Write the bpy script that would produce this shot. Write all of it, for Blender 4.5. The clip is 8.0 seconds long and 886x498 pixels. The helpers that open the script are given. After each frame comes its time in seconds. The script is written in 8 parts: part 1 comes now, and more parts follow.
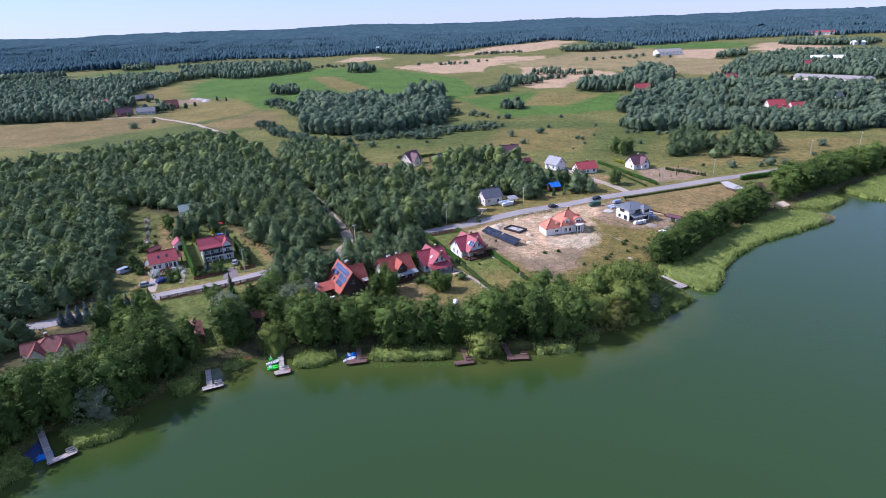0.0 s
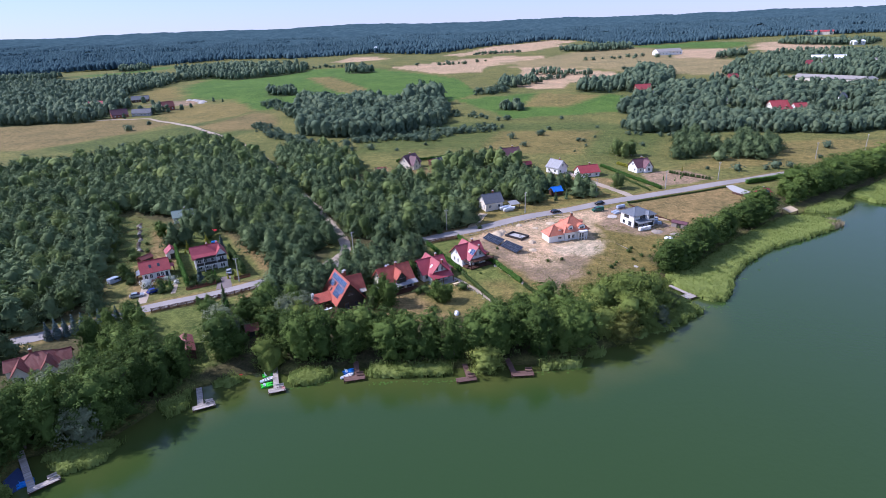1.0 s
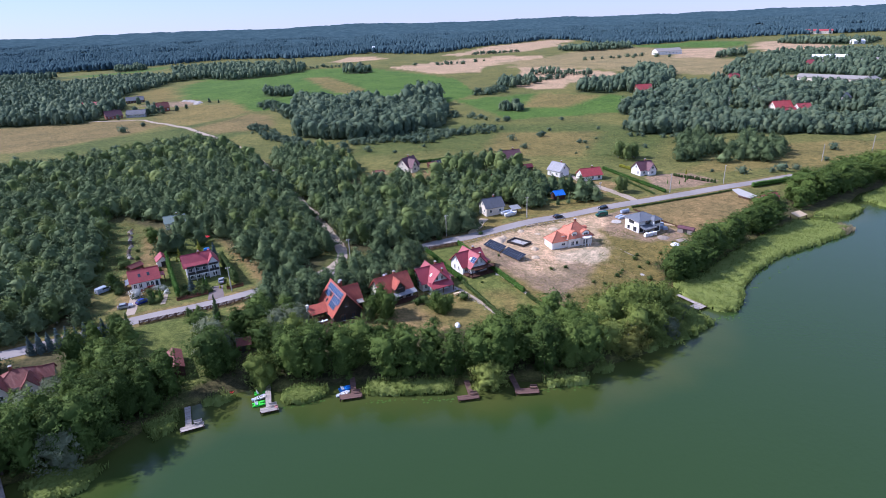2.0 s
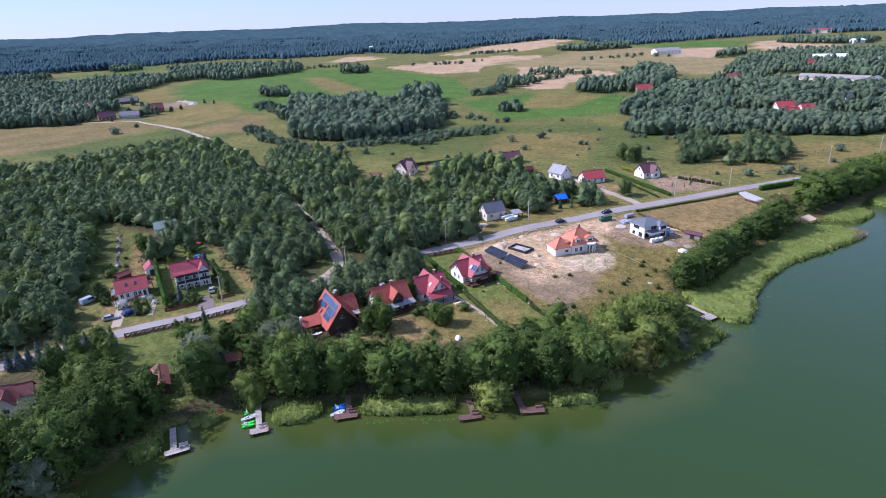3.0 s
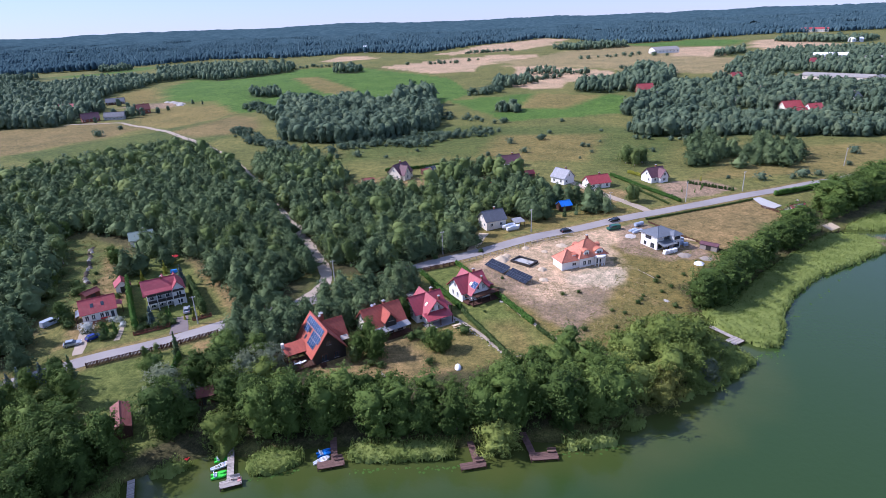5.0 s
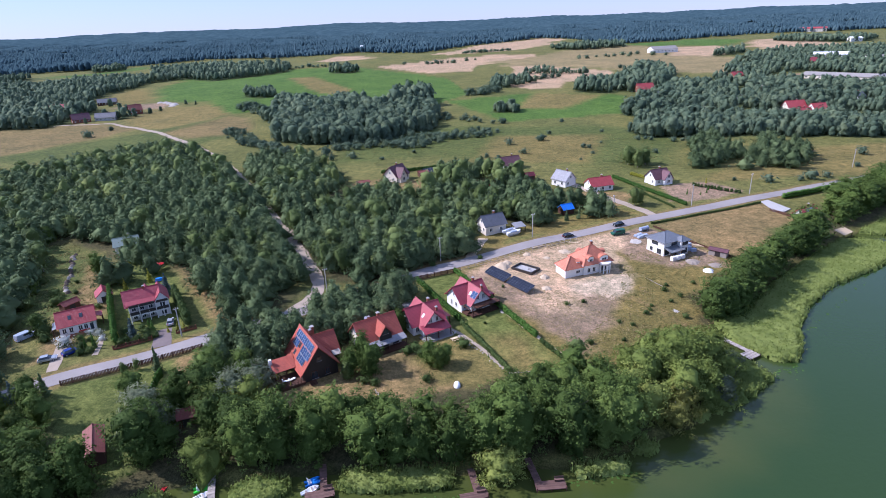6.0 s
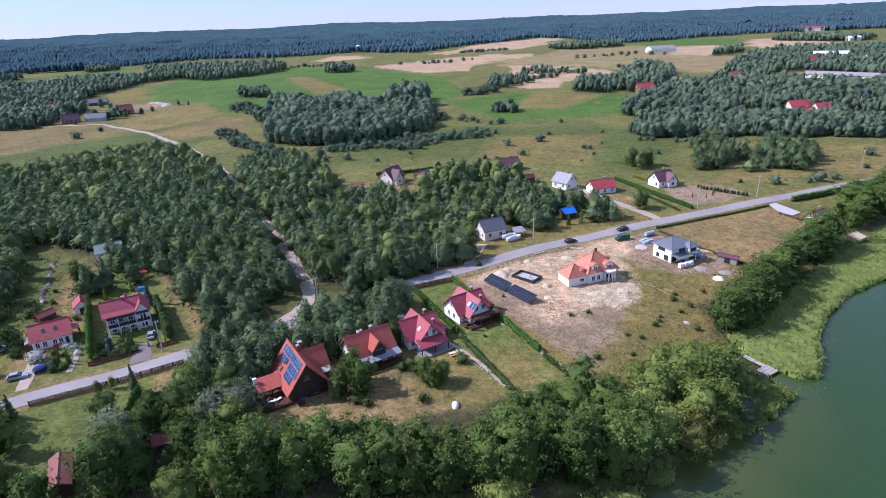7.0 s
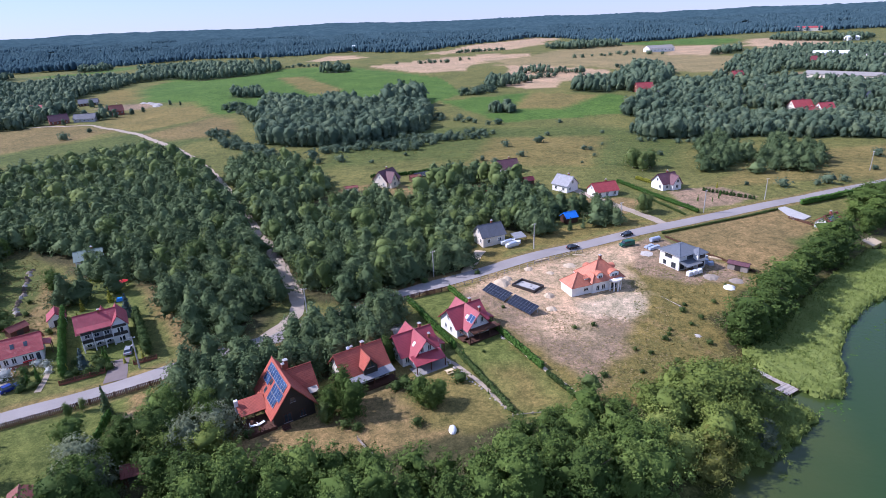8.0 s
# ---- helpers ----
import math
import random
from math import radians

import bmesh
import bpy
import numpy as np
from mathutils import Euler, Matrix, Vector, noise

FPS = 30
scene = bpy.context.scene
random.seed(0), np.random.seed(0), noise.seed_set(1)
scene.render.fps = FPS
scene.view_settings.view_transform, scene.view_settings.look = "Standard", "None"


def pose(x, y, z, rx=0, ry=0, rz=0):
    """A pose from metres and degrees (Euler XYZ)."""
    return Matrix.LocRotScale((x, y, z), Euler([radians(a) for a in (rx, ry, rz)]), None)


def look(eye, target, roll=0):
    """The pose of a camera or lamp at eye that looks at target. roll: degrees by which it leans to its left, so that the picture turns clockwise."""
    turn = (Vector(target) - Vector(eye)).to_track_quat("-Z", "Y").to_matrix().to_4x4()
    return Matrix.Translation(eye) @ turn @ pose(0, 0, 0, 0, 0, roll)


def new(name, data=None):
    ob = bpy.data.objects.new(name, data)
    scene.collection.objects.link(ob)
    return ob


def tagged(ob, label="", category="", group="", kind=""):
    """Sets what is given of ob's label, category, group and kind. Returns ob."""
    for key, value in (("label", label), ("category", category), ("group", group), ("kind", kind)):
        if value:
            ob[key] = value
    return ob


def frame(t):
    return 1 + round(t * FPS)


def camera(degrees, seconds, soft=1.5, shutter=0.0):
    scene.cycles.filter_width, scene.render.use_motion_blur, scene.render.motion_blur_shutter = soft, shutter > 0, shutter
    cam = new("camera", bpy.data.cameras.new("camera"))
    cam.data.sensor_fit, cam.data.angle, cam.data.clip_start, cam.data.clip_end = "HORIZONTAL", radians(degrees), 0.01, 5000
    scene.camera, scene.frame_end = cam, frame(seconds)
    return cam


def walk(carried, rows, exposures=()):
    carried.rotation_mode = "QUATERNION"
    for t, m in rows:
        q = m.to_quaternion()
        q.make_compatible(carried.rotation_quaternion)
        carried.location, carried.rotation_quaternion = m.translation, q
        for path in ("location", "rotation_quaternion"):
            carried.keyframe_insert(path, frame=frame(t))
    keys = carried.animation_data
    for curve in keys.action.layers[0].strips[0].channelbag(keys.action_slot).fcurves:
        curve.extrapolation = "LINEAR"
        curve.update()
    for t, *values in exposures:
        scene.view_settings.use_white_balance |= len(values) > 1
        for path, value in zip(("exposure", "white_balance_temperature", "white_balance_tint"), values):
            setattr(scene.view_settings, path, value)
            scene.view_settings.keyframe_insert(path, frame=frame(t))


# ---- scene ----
# camera: seconds, x, y, z, pitch, roll, yaw
cam = camera(75.0, 8.0, soft=0.6)
PATH = [
    (0.0, 0.00, 0.00, 80.00, -21.42, 2.10, 0.00),
    (0.5, -0.29, 3.23, 80.43, -21.45, 2.13, -0.09),
    (1.0, -0.57, 6.61, 80.70, -21.47, 2.16, -0.18),
    (1.5, -0.83, 10.13, 80.84, -21.50, 2.18, -0.27),
    (2.0, -1.06, 13.78, 80.86, -21.52, 2.21, -0.38),
    (2.5, -1.26, 17.55, 80.76, -21.53, 2.23, -0.48),
    (3.0, -1.44, 21.43, 80.55, -21.55, 2.25, -0.60),
    (3.5, -1.59, 25.42, 80.26, -21.56, 2.27, -0.72),
    (4.0, -1.70, 29.51, 79.88, -21.57, 2.28, -0.84),
    (4.5, -1.78, 33.70, 79.43, -21.58, 2.29, -0.97),
    (5.0, -1.83, 37.96, 78.93, -21.59, 2.30, -1.10),
    (5.5, -1.83, 42.30, 78.37, -21.59, 2.31, -1.24),
    (6.0, -1.79, 46.71, 77.79, -21.59, 2.32, -1.38),
    (6.5, -1.70, 51.18, 77.17, -21.60, 2.32, -1.53),
    (7.0, -1.57, 55.70, 76.55, -21.60, 2.32, -1.68),
    (7.5, -1.39, 60.26, 75.92, -21.60, 2.32, -1.84),
    (8.0, -1.16, 64.86, 75.29, -21.59, 2.32, -2.00),
]
walk(cam, [(t, pose(x, y, z, 90 + pitch, roll, yaw)) for t, x, y, z, pitch, roll, yaw in PATH],
     [(0.0, 0.56, 5500, 27), (8.0, 0.56, 5500, 27)])

# ---- light ----
SUN_AZ = radians(-81)          # towards the sun, clockwise from +y
SUN_EL = radians(41)
world = bpy.data.worlds.new("sky_world")
scene.world = world
world.use_nodes = True
wn, wl = world.node_tree.nodes, world.node_tree.links
wn.clear()
sky = wn.new("ShaderNodeTexSky")
sky.sky_type = "NISHITA"
sky.sun_disc = False
sky.sun_elevation, sky.sun_rotation = SUN_EL, SUN_AZ
sky.air_density, sky.dust_density, sky.ozone_density = 1.15, 0.0, 3.0
bg = wn.new("ShaderNodeBackground")
bg.inputs["Strength"].default_value = 1.0
tone = wn.new("ShaderNodeMix")
tone.data_type, tone.blend_type = "RGBA", "MULTIPLY"
tone.inputs["Factor"].default_value = 1.0
tone.inputs[7].default_value = (0.030, 0.034, 0.040, 1)
wl.new(sky.outputs[0], tone.inputs[6])
veil = wn.new("ShaderNodeMix")       # thin, even summer haze over the whole dome
veil.data_type, veil.blend_type = "RGBA", "ADD"
veil.inputs["Factor"].default_value = 1.0
veil.inputs[7].default_value = (0.225, 0.285, 0.40, 1)
wl.new(tone.outputs[2], veil.inputs[6])
wl.new(veil.outputs[2], bg.inputs["Color"])
wl.new(bg.outputs[0], wn.new("ShaderNodeOutputWorld").inputs["Surface"])

sun_data = bpy.data.lights.new("sun", "SUN")
sun_data.energy, sun_data.angle, sun_data.color = 4.5, radians(0.53), (1.0, 0.95, 0.87)
sun = new("sun", sun_data)
sun_dir = Vector((math.sin(SUN_AZ) * math.cos(SUN_EL), math.cos(SUN_AZ) * math.cos(SUN_EL), math.sin(SUN_EL)))
sun.matrix_world = look(sun_dir * 300, (0, 0, 0))

# ---- materials ----


class Nodes:
    """A small hand for building node materials."""

    def __init__(self, name):
        self.mat = bpy.data.materials.new(name)
        self.mat.use_nodes = True
        self.t = self.mat.node_tree
        self.bsdf = self.t.nodes["Principled BSDF"]
        self.coord = None

    def add(self, kind, **vals):
        n = self.t.nodes.new(kind)
        for k, v in vals.items():
            n.inputs[k].default_value = v
        return n

    def link(self, a, b):
        self.t.links.new(a, b)

    def pos(self, where="Object"):
        if self.coord is None:
            self.coord = self.t.nodes.new("ShaderNodeTexCoord")
        return self.coord.outputs[where]

    def noise(self, scale, detail=4.0, rough=0.6, where="Object", stretch=None):
        n = self.add("ShaderNodeTexNoise", Scale=scale, Detail=detail, Roughness=rough)
        src = self.pos(where)
        if stretch:
            m = self.add("ShaderNodeMapping")
            m.inputs["Scale"].default_value = stretch
            self.link(src, m.inputs["Vector"])
            src = m.outputs[0]
        self.link(src, n.inputs["Vector"])
        return n.outputs["Fac"]

    def ramp(self, fac, stops):
        r = self.t.nodes.new("ShaderNodeValToRGB")
        els = r.color_ramp.elements
        while len(els) < len(stops):
            els.new(0.5)
        for e, (at, col) in zip(els, stops):
            e.position, e.color = at, (*col, 1)
        self.link(fac, r.inputs["Fac"])
        return r.outputs["Color"]

    def mix(self, fac, a, b, blend="MIX"):
        m = self.t.nodes.new("ShaderNodeMix")
        m.data_type, m.blend_type = "RGBA", blend
        for sock, val in ((m.inputs["Factor"], fac), (m.inputs[6], a), (m.inputs[7], b)):
            if isinstance(val, (int, float)):
                sock.default_value = val
            elif isinstance(val, tuple):
                sock.default_value = (*val, 1)
            else:
                self.link(val, sock)
        return m.outputs[2]

    def math(self, op, a, b=0.0):
        m = self.t.nodes.new("ShaderNodeMath")
        m.operation = op
        for sock, val in zip(m.inputs, (a, b)):
            if isinstance(val, (int, float)):
                sock.default_value = val
            else:
                self.link(val, sock)
        return m.outputs[0]

    def bump(self, height, strength=0.4, dist=0.05):
        b = self.add("ShaderNodeBump", Strength=strength, Distance=dist)
        self.link(height, b.inputs["Height"])
        self.link(b.outputs[0], self.bsdf.inputs["Normal"])

    def done(self, color, rough=0.8, metal=0.0, spec=0.4):
        if isinstance(color, tuple):
            self.bsdf.inputs["Base Color"].default_value = (*color, 1)
        else:
            self.link(color, self.bsdf.inputs["Base Color"])
        if isinstance(rough, (int, float)):
            self.bsdf.inputs["Roughness"].default_value = rough
        else:
            self.link(rough, self.bsdf.inputs["Roughness"])
        self.bsdf.inputs["Metallic"].default_value = metal
        self.bsdf.inputs["Specular IOR Level"].default_value = spec
        return self.mat


def scaled(c, k):
    return tuple(min(1.0, v * k) for v in c)


def plain(name, c, rough=0.7, metal=0.0, var=0.18, scale=1.5, bump=0.15, spec=0.4):
    """A painted, plastered or bare surface with stains at two scales."""
    n = Nodes(name)
    big, fine = n.noise(scale, 5), n.noise(scale * 14, 3)
    mixed = n.math("ADD", n.math("MULTIPLY", big, 0.7), n.math("MULTIPLY", fine, 0.3))
    col = n.ramp(mixed, [(0.3, scaled(c, 1 - var)), (0.7, scaled(c, 1 + var * 0.6))])
    n.bump(fine, bump, 0.02)
    return n.done(col, rough, metal, spec)


def planks(name, c, width=0.14, rough=0.75):
    """Weathered boards; every board its own tone by Object Info's Random."""
    n = Nodes(name)
    rnd = n.t.nodes.new("ShaderNodeObjectInfo").outputs["Random"]
    grain = n.noise(3.0, 6, 0.7, stretch=(1, 8, 8))
    col = n.ramp(n.math("ADD", n.math("MULTIPLY", rnd, 0.5), n.math("MULTIPLY", grain, 0.5)),
                 [(0.2, scaled(c, 0.65)), (0.8, scaled(c, 1.25))])
    n.bump(grain, 0.4, 0.01)
    return n.done(col, rough)


def foliage(name, dark, mid, light, trans=0.25, gloss=0.08, grain=5.0, relief=0.7):
    """Leaves: tone by spray, by branch and by tree, a leafy relief, and some light let through."""
    n = Nodes(name)
    isl = n.t.nodes.new("ShaderNodeNewGeometry").outputs["Random Per Island"]
    obj = n.t.nodes.new("ShaderNodeObjectInfo").outputs["Random"]
    att = n.t.nodes.new("ShaderNodeAttribute")
    att.attribute_name = "tint"
    tree = n.math("FRACT", n.math("ADD", n.math("MULTIPLY", obj, 3.7), att.outputs["Fac"]))
    branch, leaf = n.noise(0.7, 3), n.noise(grain, 3, 0.7)
    fac = n.math("ADD", n.math("MULTIPLY", isl, 0.20), n.math("MULTIPLY", tree, 0.46))
    fac = n.math("ADD", fac, n.math("MULTIPLY", n.math("ADD", branch, leaf), 0.18))
    col = n.ramp(fac, [(0.12, dark), (0.5, mid), (0.88, light)])
    n.bump(leaf, relief, 0.9 / grain)
    n.done(col, 0.75, 0.0, gloss)
    tr = n.add("ShaderNodeBsdfTranslucent")
    n.link(n.mix(0.5, col, mid), tr.inputs["Color"])
    ms = n.add("ShaderNodeMixShader", Fac=trans)
    n.link(n.bsdf.outputs[0], ms.inputs[1])
    n.link(tr.outputs[0], ms.inputs[2])
    n.link(ms.outputs[0], n.t.nodes["Material Output"].inputs["Surface"])
    return n.mat


def roof_tiles(name, c, course=0.35, wide=0.22, rough=0.6, strength=0.7, var=0.25):
    """Tiled or tile-pressed roofing: courses and rolls from the slab's own UV in metres."""
    n = Nodes(name)
    sep = n.add("ShaderNodeSeparateXYZ")
    n.link(n.pos("UV"), sep.inputs[0])
    u = n.math("FRACT", n.math("MULTIPLY", sep.outputs[0], 1 / wide))
    v = n.math("FRACT", n.math("MULTIPLY", sep.outputs[1], 1 / course))
    roll = n.math("SINE", n.math("MULTIPLY", u, math.pi))
    height = n.math("ADD", n.math("MULTIPLY", roll, 0.5), n.math("MULTIPLY", v, 0.8))
    big, fine = n.noise(0.7, 5), n.noise(9, 3)
    col = n.ramp(n.math("ADD", n.math("MULTIPLY", big, 0.6), n.math("MULTIPLY", fine, 0.4)),
                 [(0.3, scaled(c, 1 - var)), (0.7, scaled(c, 1 + var))])
    joint = n.math("LESS_THAN", v, 0.18)
    col = n.mix(n.math("MULTIPLY", joint, 0.45), col, scaled(c, 0.35))
    n.bump(height, strength, 0.05)
    return n.done(col, rough)


def glassy(name, c, rough=0.06):
    n = Nodes(name)
    big = n.noise(0.8, 2)
    return n.done(n.ramp(big, [(0.3, scaled(c, 0.6)), (0.7, scaled(c, 1.5))]), rough, 0.0, 0.8)


M = {}
M["white"] = plain("white_plaster", (0.78, 0.76, 0.72), 0.85, var=0.08)
M["cream"] = plain("cream_plaster", (0.68, 0.61, 0.50), 0.85, var=0.10)
M["greywall"] = plain("grey_plaster", (0.42, 0.41, 0.40), 0.85, var=0.12)
M["red_metal"] = roof_tiles("red_metal_tile", (0.37, 0.06, 0.06), 0.35, 0.2, 0.5, 0.4)
M["crimson"] = roof_tiles("crimson_metal_tile", (0.33, 0.052, 0.066), 0.35, 0.2, 0.5, 0.4)
M["orange"] = roof_tiles("orange_clay_tile", (0.40, 0.088, 0.055), 0.36, 0.24, 0.65, 0.9)
M["new_orange"] = roof_tiles("new_orange_tile", (0.52, 0.175, 0.10), 0.36, 0.24, 0.6, 0.7)
M["brown_roof"] = roof_tiles("brown_red_tile", (0.21, 0.06, 0.045), 0.36, 0.24, 0.6, 0.8)
M["purple_roof"] = roof_tiles("dark_wine_tile", (0.13, 0.055, 0.065), 0.36, 0.24, 0.6, 0.6)
M["grey_roof"] = roof_tiles("graphite_roof", (0.11, 0.115, 0.13), 0.36, 0.24, 0.55, 0.5)
M["light_grey_roof"] = roof_tiles("light_grey_roof", (0.26, 0.26, 0.27), 0.36, 0.24, 0.55, 0.5)
M["seam"] = plain("standing_seam_metal", (0.20, 0.215, 0.235), 0.42, 0.35, 0.12, 0.8)
M["green_roof"] = plain("grey_green_sheet_roof", (0.15, 0.20, 0.175), 0.75, 0.0, 0.15)
M["blue_sheet"] = plain("blue_sheeting", (0.02, 0.17, 0.62), 0.45, 0.0, 0.15)
M["barn_roof"] = plain("pale_sheet_roof", (0.27, 0.25, 0.225), 0.7, 0.0, 0.15, 0.3)
M["dark"] = plain("dark_joinery", (0.035, 0.03, 0.028), 0.5)
M["brownwood"] = planks("stained_timber", (0.085, 0.035, 0.02))
M["greywood"] = planks("weathered_timber", (0.38, 0.33, 0.29))
M["reddeck"] = planks("red_brown_decking", (0.15, 0.085, 0.068))
M["palewood"] = planks("raw_timber", (0.55, 0.42, 0.26))
M["glass"] = glassy("window_glass", (0.03, 0.04, 0.05))
M["solar"] = glassy("solar_cell_glass", (0.035, 0.068, 0.145), 0.14)
M["darksolar"] = glassy("black_solar_glass", (0.010, 0.012, 0.020), 0.14)
M["steel"] = plain("dull_steel", (0.16, 0.165, 0.175), 0.5, 0.6)
M["alu"] = plain("bare_aluminium", (0.55, 0.56, 0.58), 0.4, 0.7)
M["concrete"] = plain("concrete", (0.40, 0.385, 0.36), 0.9, var=0.2)
M["paving"] = plain("grey_paving", (0.25, 0.235, 0.225), 0.9, var=0.15, scale=0.5)
M["redpaving"] = plain("red_grey_paving", (0.17, 0.135, 0.125), 0.9, var=0.15, scale=0.5)
M["brick"] = plain("brick", (0.25, 0.085, 0.05), 0.9, var=0.3, scale=4)
M["stone"] = plain("pale_stone", (0.45, 0.41, 0.36), 0.9, var=0.35)
M["rubber"] = plain("rubber", (0.02, 0.02, 0.02), 0.8)
M["carblack"] = plain("black_car_paint", (0.015, 0.016, 0.018), 0.2, var=0.1)
M["carblue"] = plain("blue_car_paint", (0.012, 0.03, 0.18), 0.22, var=0.1)
M["carsilver"] = plain("silver_car_paint", (0.42, 0.45, 0.48), 0.25, 0.4, var=0.1)
M["vangreen"] = plain("green_van_paint", (0.01, 0.09, 0.055), 0.35, var=0.15)
M["limegreen"] = plain("lime_green_plastic", (0.07, 0.62, 0.06), 0.3, var=0.08)
M["whiteplastic"] = plain("white_plastic", (0.8, 0.81, 0.82), 0.35, var=0.06)
M["blueplastic"] = plain("blue_plastic", (0.03, 0.22, 0.62), 0.3, var=0.08)
M["redplastic"] = plain("red_plastic", (0.55, 0.03, 0.03), 0.35, var=0.1)
M["pinkcloth"] = plain("faded_pink_cloth", (0.55, 0.25, 0.22), 0.9, var=0.1)
M["bluetarp"] = plain("dark_blue_tarpaulin", (0.03, 0.05, 0.13), 0.6, var=0.25)
M["wrap"] = plain("pale_blue_foil", (0.36, 0.41, 0.50), 0.35, var=0.25)
M["bark"] = plain("bark", (0.12, 0.09, 0.065), 0.95, var=0.35, scale=3, bump=0.6)
M["birchbark"] = plain("grey_bark", (0.32, 0.30, 0.27), 0.95, var=0.4, scale=3)

M["alder"] = foliage("alder_leaves", (0.032, 0.056, 0.014), (0.090, 0.138, 0.030), (0.180, 0.240, 0.056), 0.14)
M["pine"] = foliage("pine_needles", (0.038, 0.062, 0.028), (0.096, 0.138, 0.058), (0.165, 0.215, 0.092), 0.12)
M["birch"] = foliage("birch_leaves", (0.065, 0.095, 0.030), (0.125, 0.170, 0.052), (0.21, 0.25, 0.08), 0.15)
M["willow"] = foliage("willow_leaves", (0.075, 0.110, 0.025), (0.165, 0.210, 0.046), (0.300, 0.340, 0.082), 0.15)
M["silver"] = foliage("silver_willow_leaves", (0.085, 0.105, 0.058), (0.160, 0.188, 0.105), (0.260, 0.290, 0.170))
M["golden"] = foliage("yellowing_willow_leaves", (0.105, 0.115, 0.028), (0.205, 0.210, 0.052), (0.340, 0.325, 0.090))
M["thuja"] = foliage("thuja_sprays", (0.030, 0.070, 0.015), (0.072, 0.150, 0.028), (0.125, 0.23, 0.045), 0.18)
M["yellow"] = foliage("yellow_conifer_sprays", (0.14, 0.15, 0.02), (0.30, 0.30, 0.04), (0.45, 0.42, 0.08))
M["bluespruce"] = foliage("blue_spruce_needles", (0.045, 0.070, 0.064), (0.085, 0.125, 0.115), (0.140, 0.190, 0.175), 0.1)
M["shrub"] = foliage("shrub_leaves", (0.040, 0.065, 0.020), (0.075, 0.115, 0.034), (0.13, 0.17, 0.05))
# distance haze is put into the leaf colour as a bluish tint
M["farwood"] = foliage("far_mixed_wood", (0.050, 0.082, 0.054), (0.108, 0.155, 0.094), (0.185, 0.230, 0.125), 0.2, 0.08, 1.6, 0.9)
# aerial haze is painted into this one: bluer than the trees' own green
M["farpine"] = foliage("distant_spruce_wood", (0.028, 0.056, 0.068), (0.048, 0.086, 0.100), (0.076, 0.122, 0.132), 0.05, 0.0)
M["reed"] = foliage("reed_blades", (0.105, 0.150, 0.034), (0.185, 0.235, 0.056), (0.285, 0.335, 0.092), 0.30, 0.08, 4.0, 0.8)
M["blossom"] = foliage("white_blossom", (0.10, 0.15, 0.06), (0.55, 0.56, 0.50), (0.80, 0.80, 0.76), 0.2)
M["dryreed"] = foliage("dry_reed_blades", (0.22, 0.18, 0.10), (0.32, 0.27, 0.16), (0.42, 0.36, 0.22), 0.3)


def ground_material():
    """Cover colours come from the sheet itself; tufts, tracks of dry grass and grain are laid over them."""
    n = Nodes("ground_cover")
    att = n.t.nodes.new("ShaderNodeAttribute")
    att.attribute_name = "cover"
    big, mid, fine = n.noise(0.035, 6, 0.65), n.noise(0.35, 6, 0.7), n.noise(3.5, 5, 0.75)
    col = n.mix(1.0, att.outputs["Color"], n.ramp(big, [(0.3, (0.72, 0.78, 0.74)), (0.7, (1.22, 1.15, 1.12))]), "MULTIPLY")
    col = n.mix(1.0, col, n.ramp(mid, [(0.3, (0.55, 0.61, 0.55)), (0.7, (1.38, 1.30, 1.30))]), "MULTIPLY")
    col = n.mix(1.0, col, n.ramp(fine, [(0.32, (0.52, 0.55, 0.52)), (0.68, (1.45, 1.40, 1.36))]), "MULTIPLY")
    tuft = n.noise(1.1, 5, 0.8)
    col = n.mix(1.0, col, n.ramp(tuft, [(0.36, (0.60, 0.66, 0.60)), (0.64, (1.30, 1.24, 1.24))]), "MULTIPLY")
    n.bump(n.math("ADD", fine, n.math("MULTIPLY", mid, 1.5)), 0.8, 0.12)
    return n.done(col, 0.95, 0.0, 0.1)


def water_material():
    n = Nodes("lake_water")
    att = n.t.nodes.new("ShaderNodeAttribute")
    att.attribute_name = "deep"
    big = n.noise(0.012, 3)
    deep = n.mix(big, (0.022, 0.050, 0.0115), (0.027, 0.055, 0.014))
    shallow = n.mix(n.noise(0.15, 4), (0.050, 0.070, 0.014), (0.075, 0.080, 0.022))
    col = n.mix(att.outputs["Fac"], shallow, deep)
    n.bump(n.math("ADD", n.noise(0.9, 4, 0.6), n.math("MULTIPLY", n.noise(0.13, 3), 1.4)), 0.10, 0.35)
    n.bsdf.inputs["IOR"].default_value = 1.33
    return n.done(col, 0.10, 0.0, 0.5)


def road_material():
    n = Nodes("worn_asphalt")
    big, fine = n.noise(0.12, 5), n.noise(6, 4, 0.7)
    fac = n.math("ADD", n.math("MULTIPLY", big, 0.6), n.math("MULTIPLY", fine, 0.4))
    n.bump(fine, 0.3, 0.01)
    return n.done(n.ramp(fac, [(0.3, (0.215, 0.192, 0.178)), (0.7, (0.315, 0.283, 0.262))]), 0.9)


M["ground"] = ground_material()
M["water"] = water_material()
M["road"] = road_material()
M["gravel"] = plain("pale_gravel", (0.36, 0.29, 0.22), 0.95, var=0.22, scale=0.35)
M["sandpile"] = plain("raw_sand", (0.52, 0.41, 0.28), 0.95, var=0.2, scale=0.8, bump=0.5)
M["soil"] = plain("grey_earth", (0.30, 0.25, 0.20), 0.95, var=0.3, scale=0.8, bump=0.5)

# ---- shape helpers ----
rng = np.random.default_rng(7)


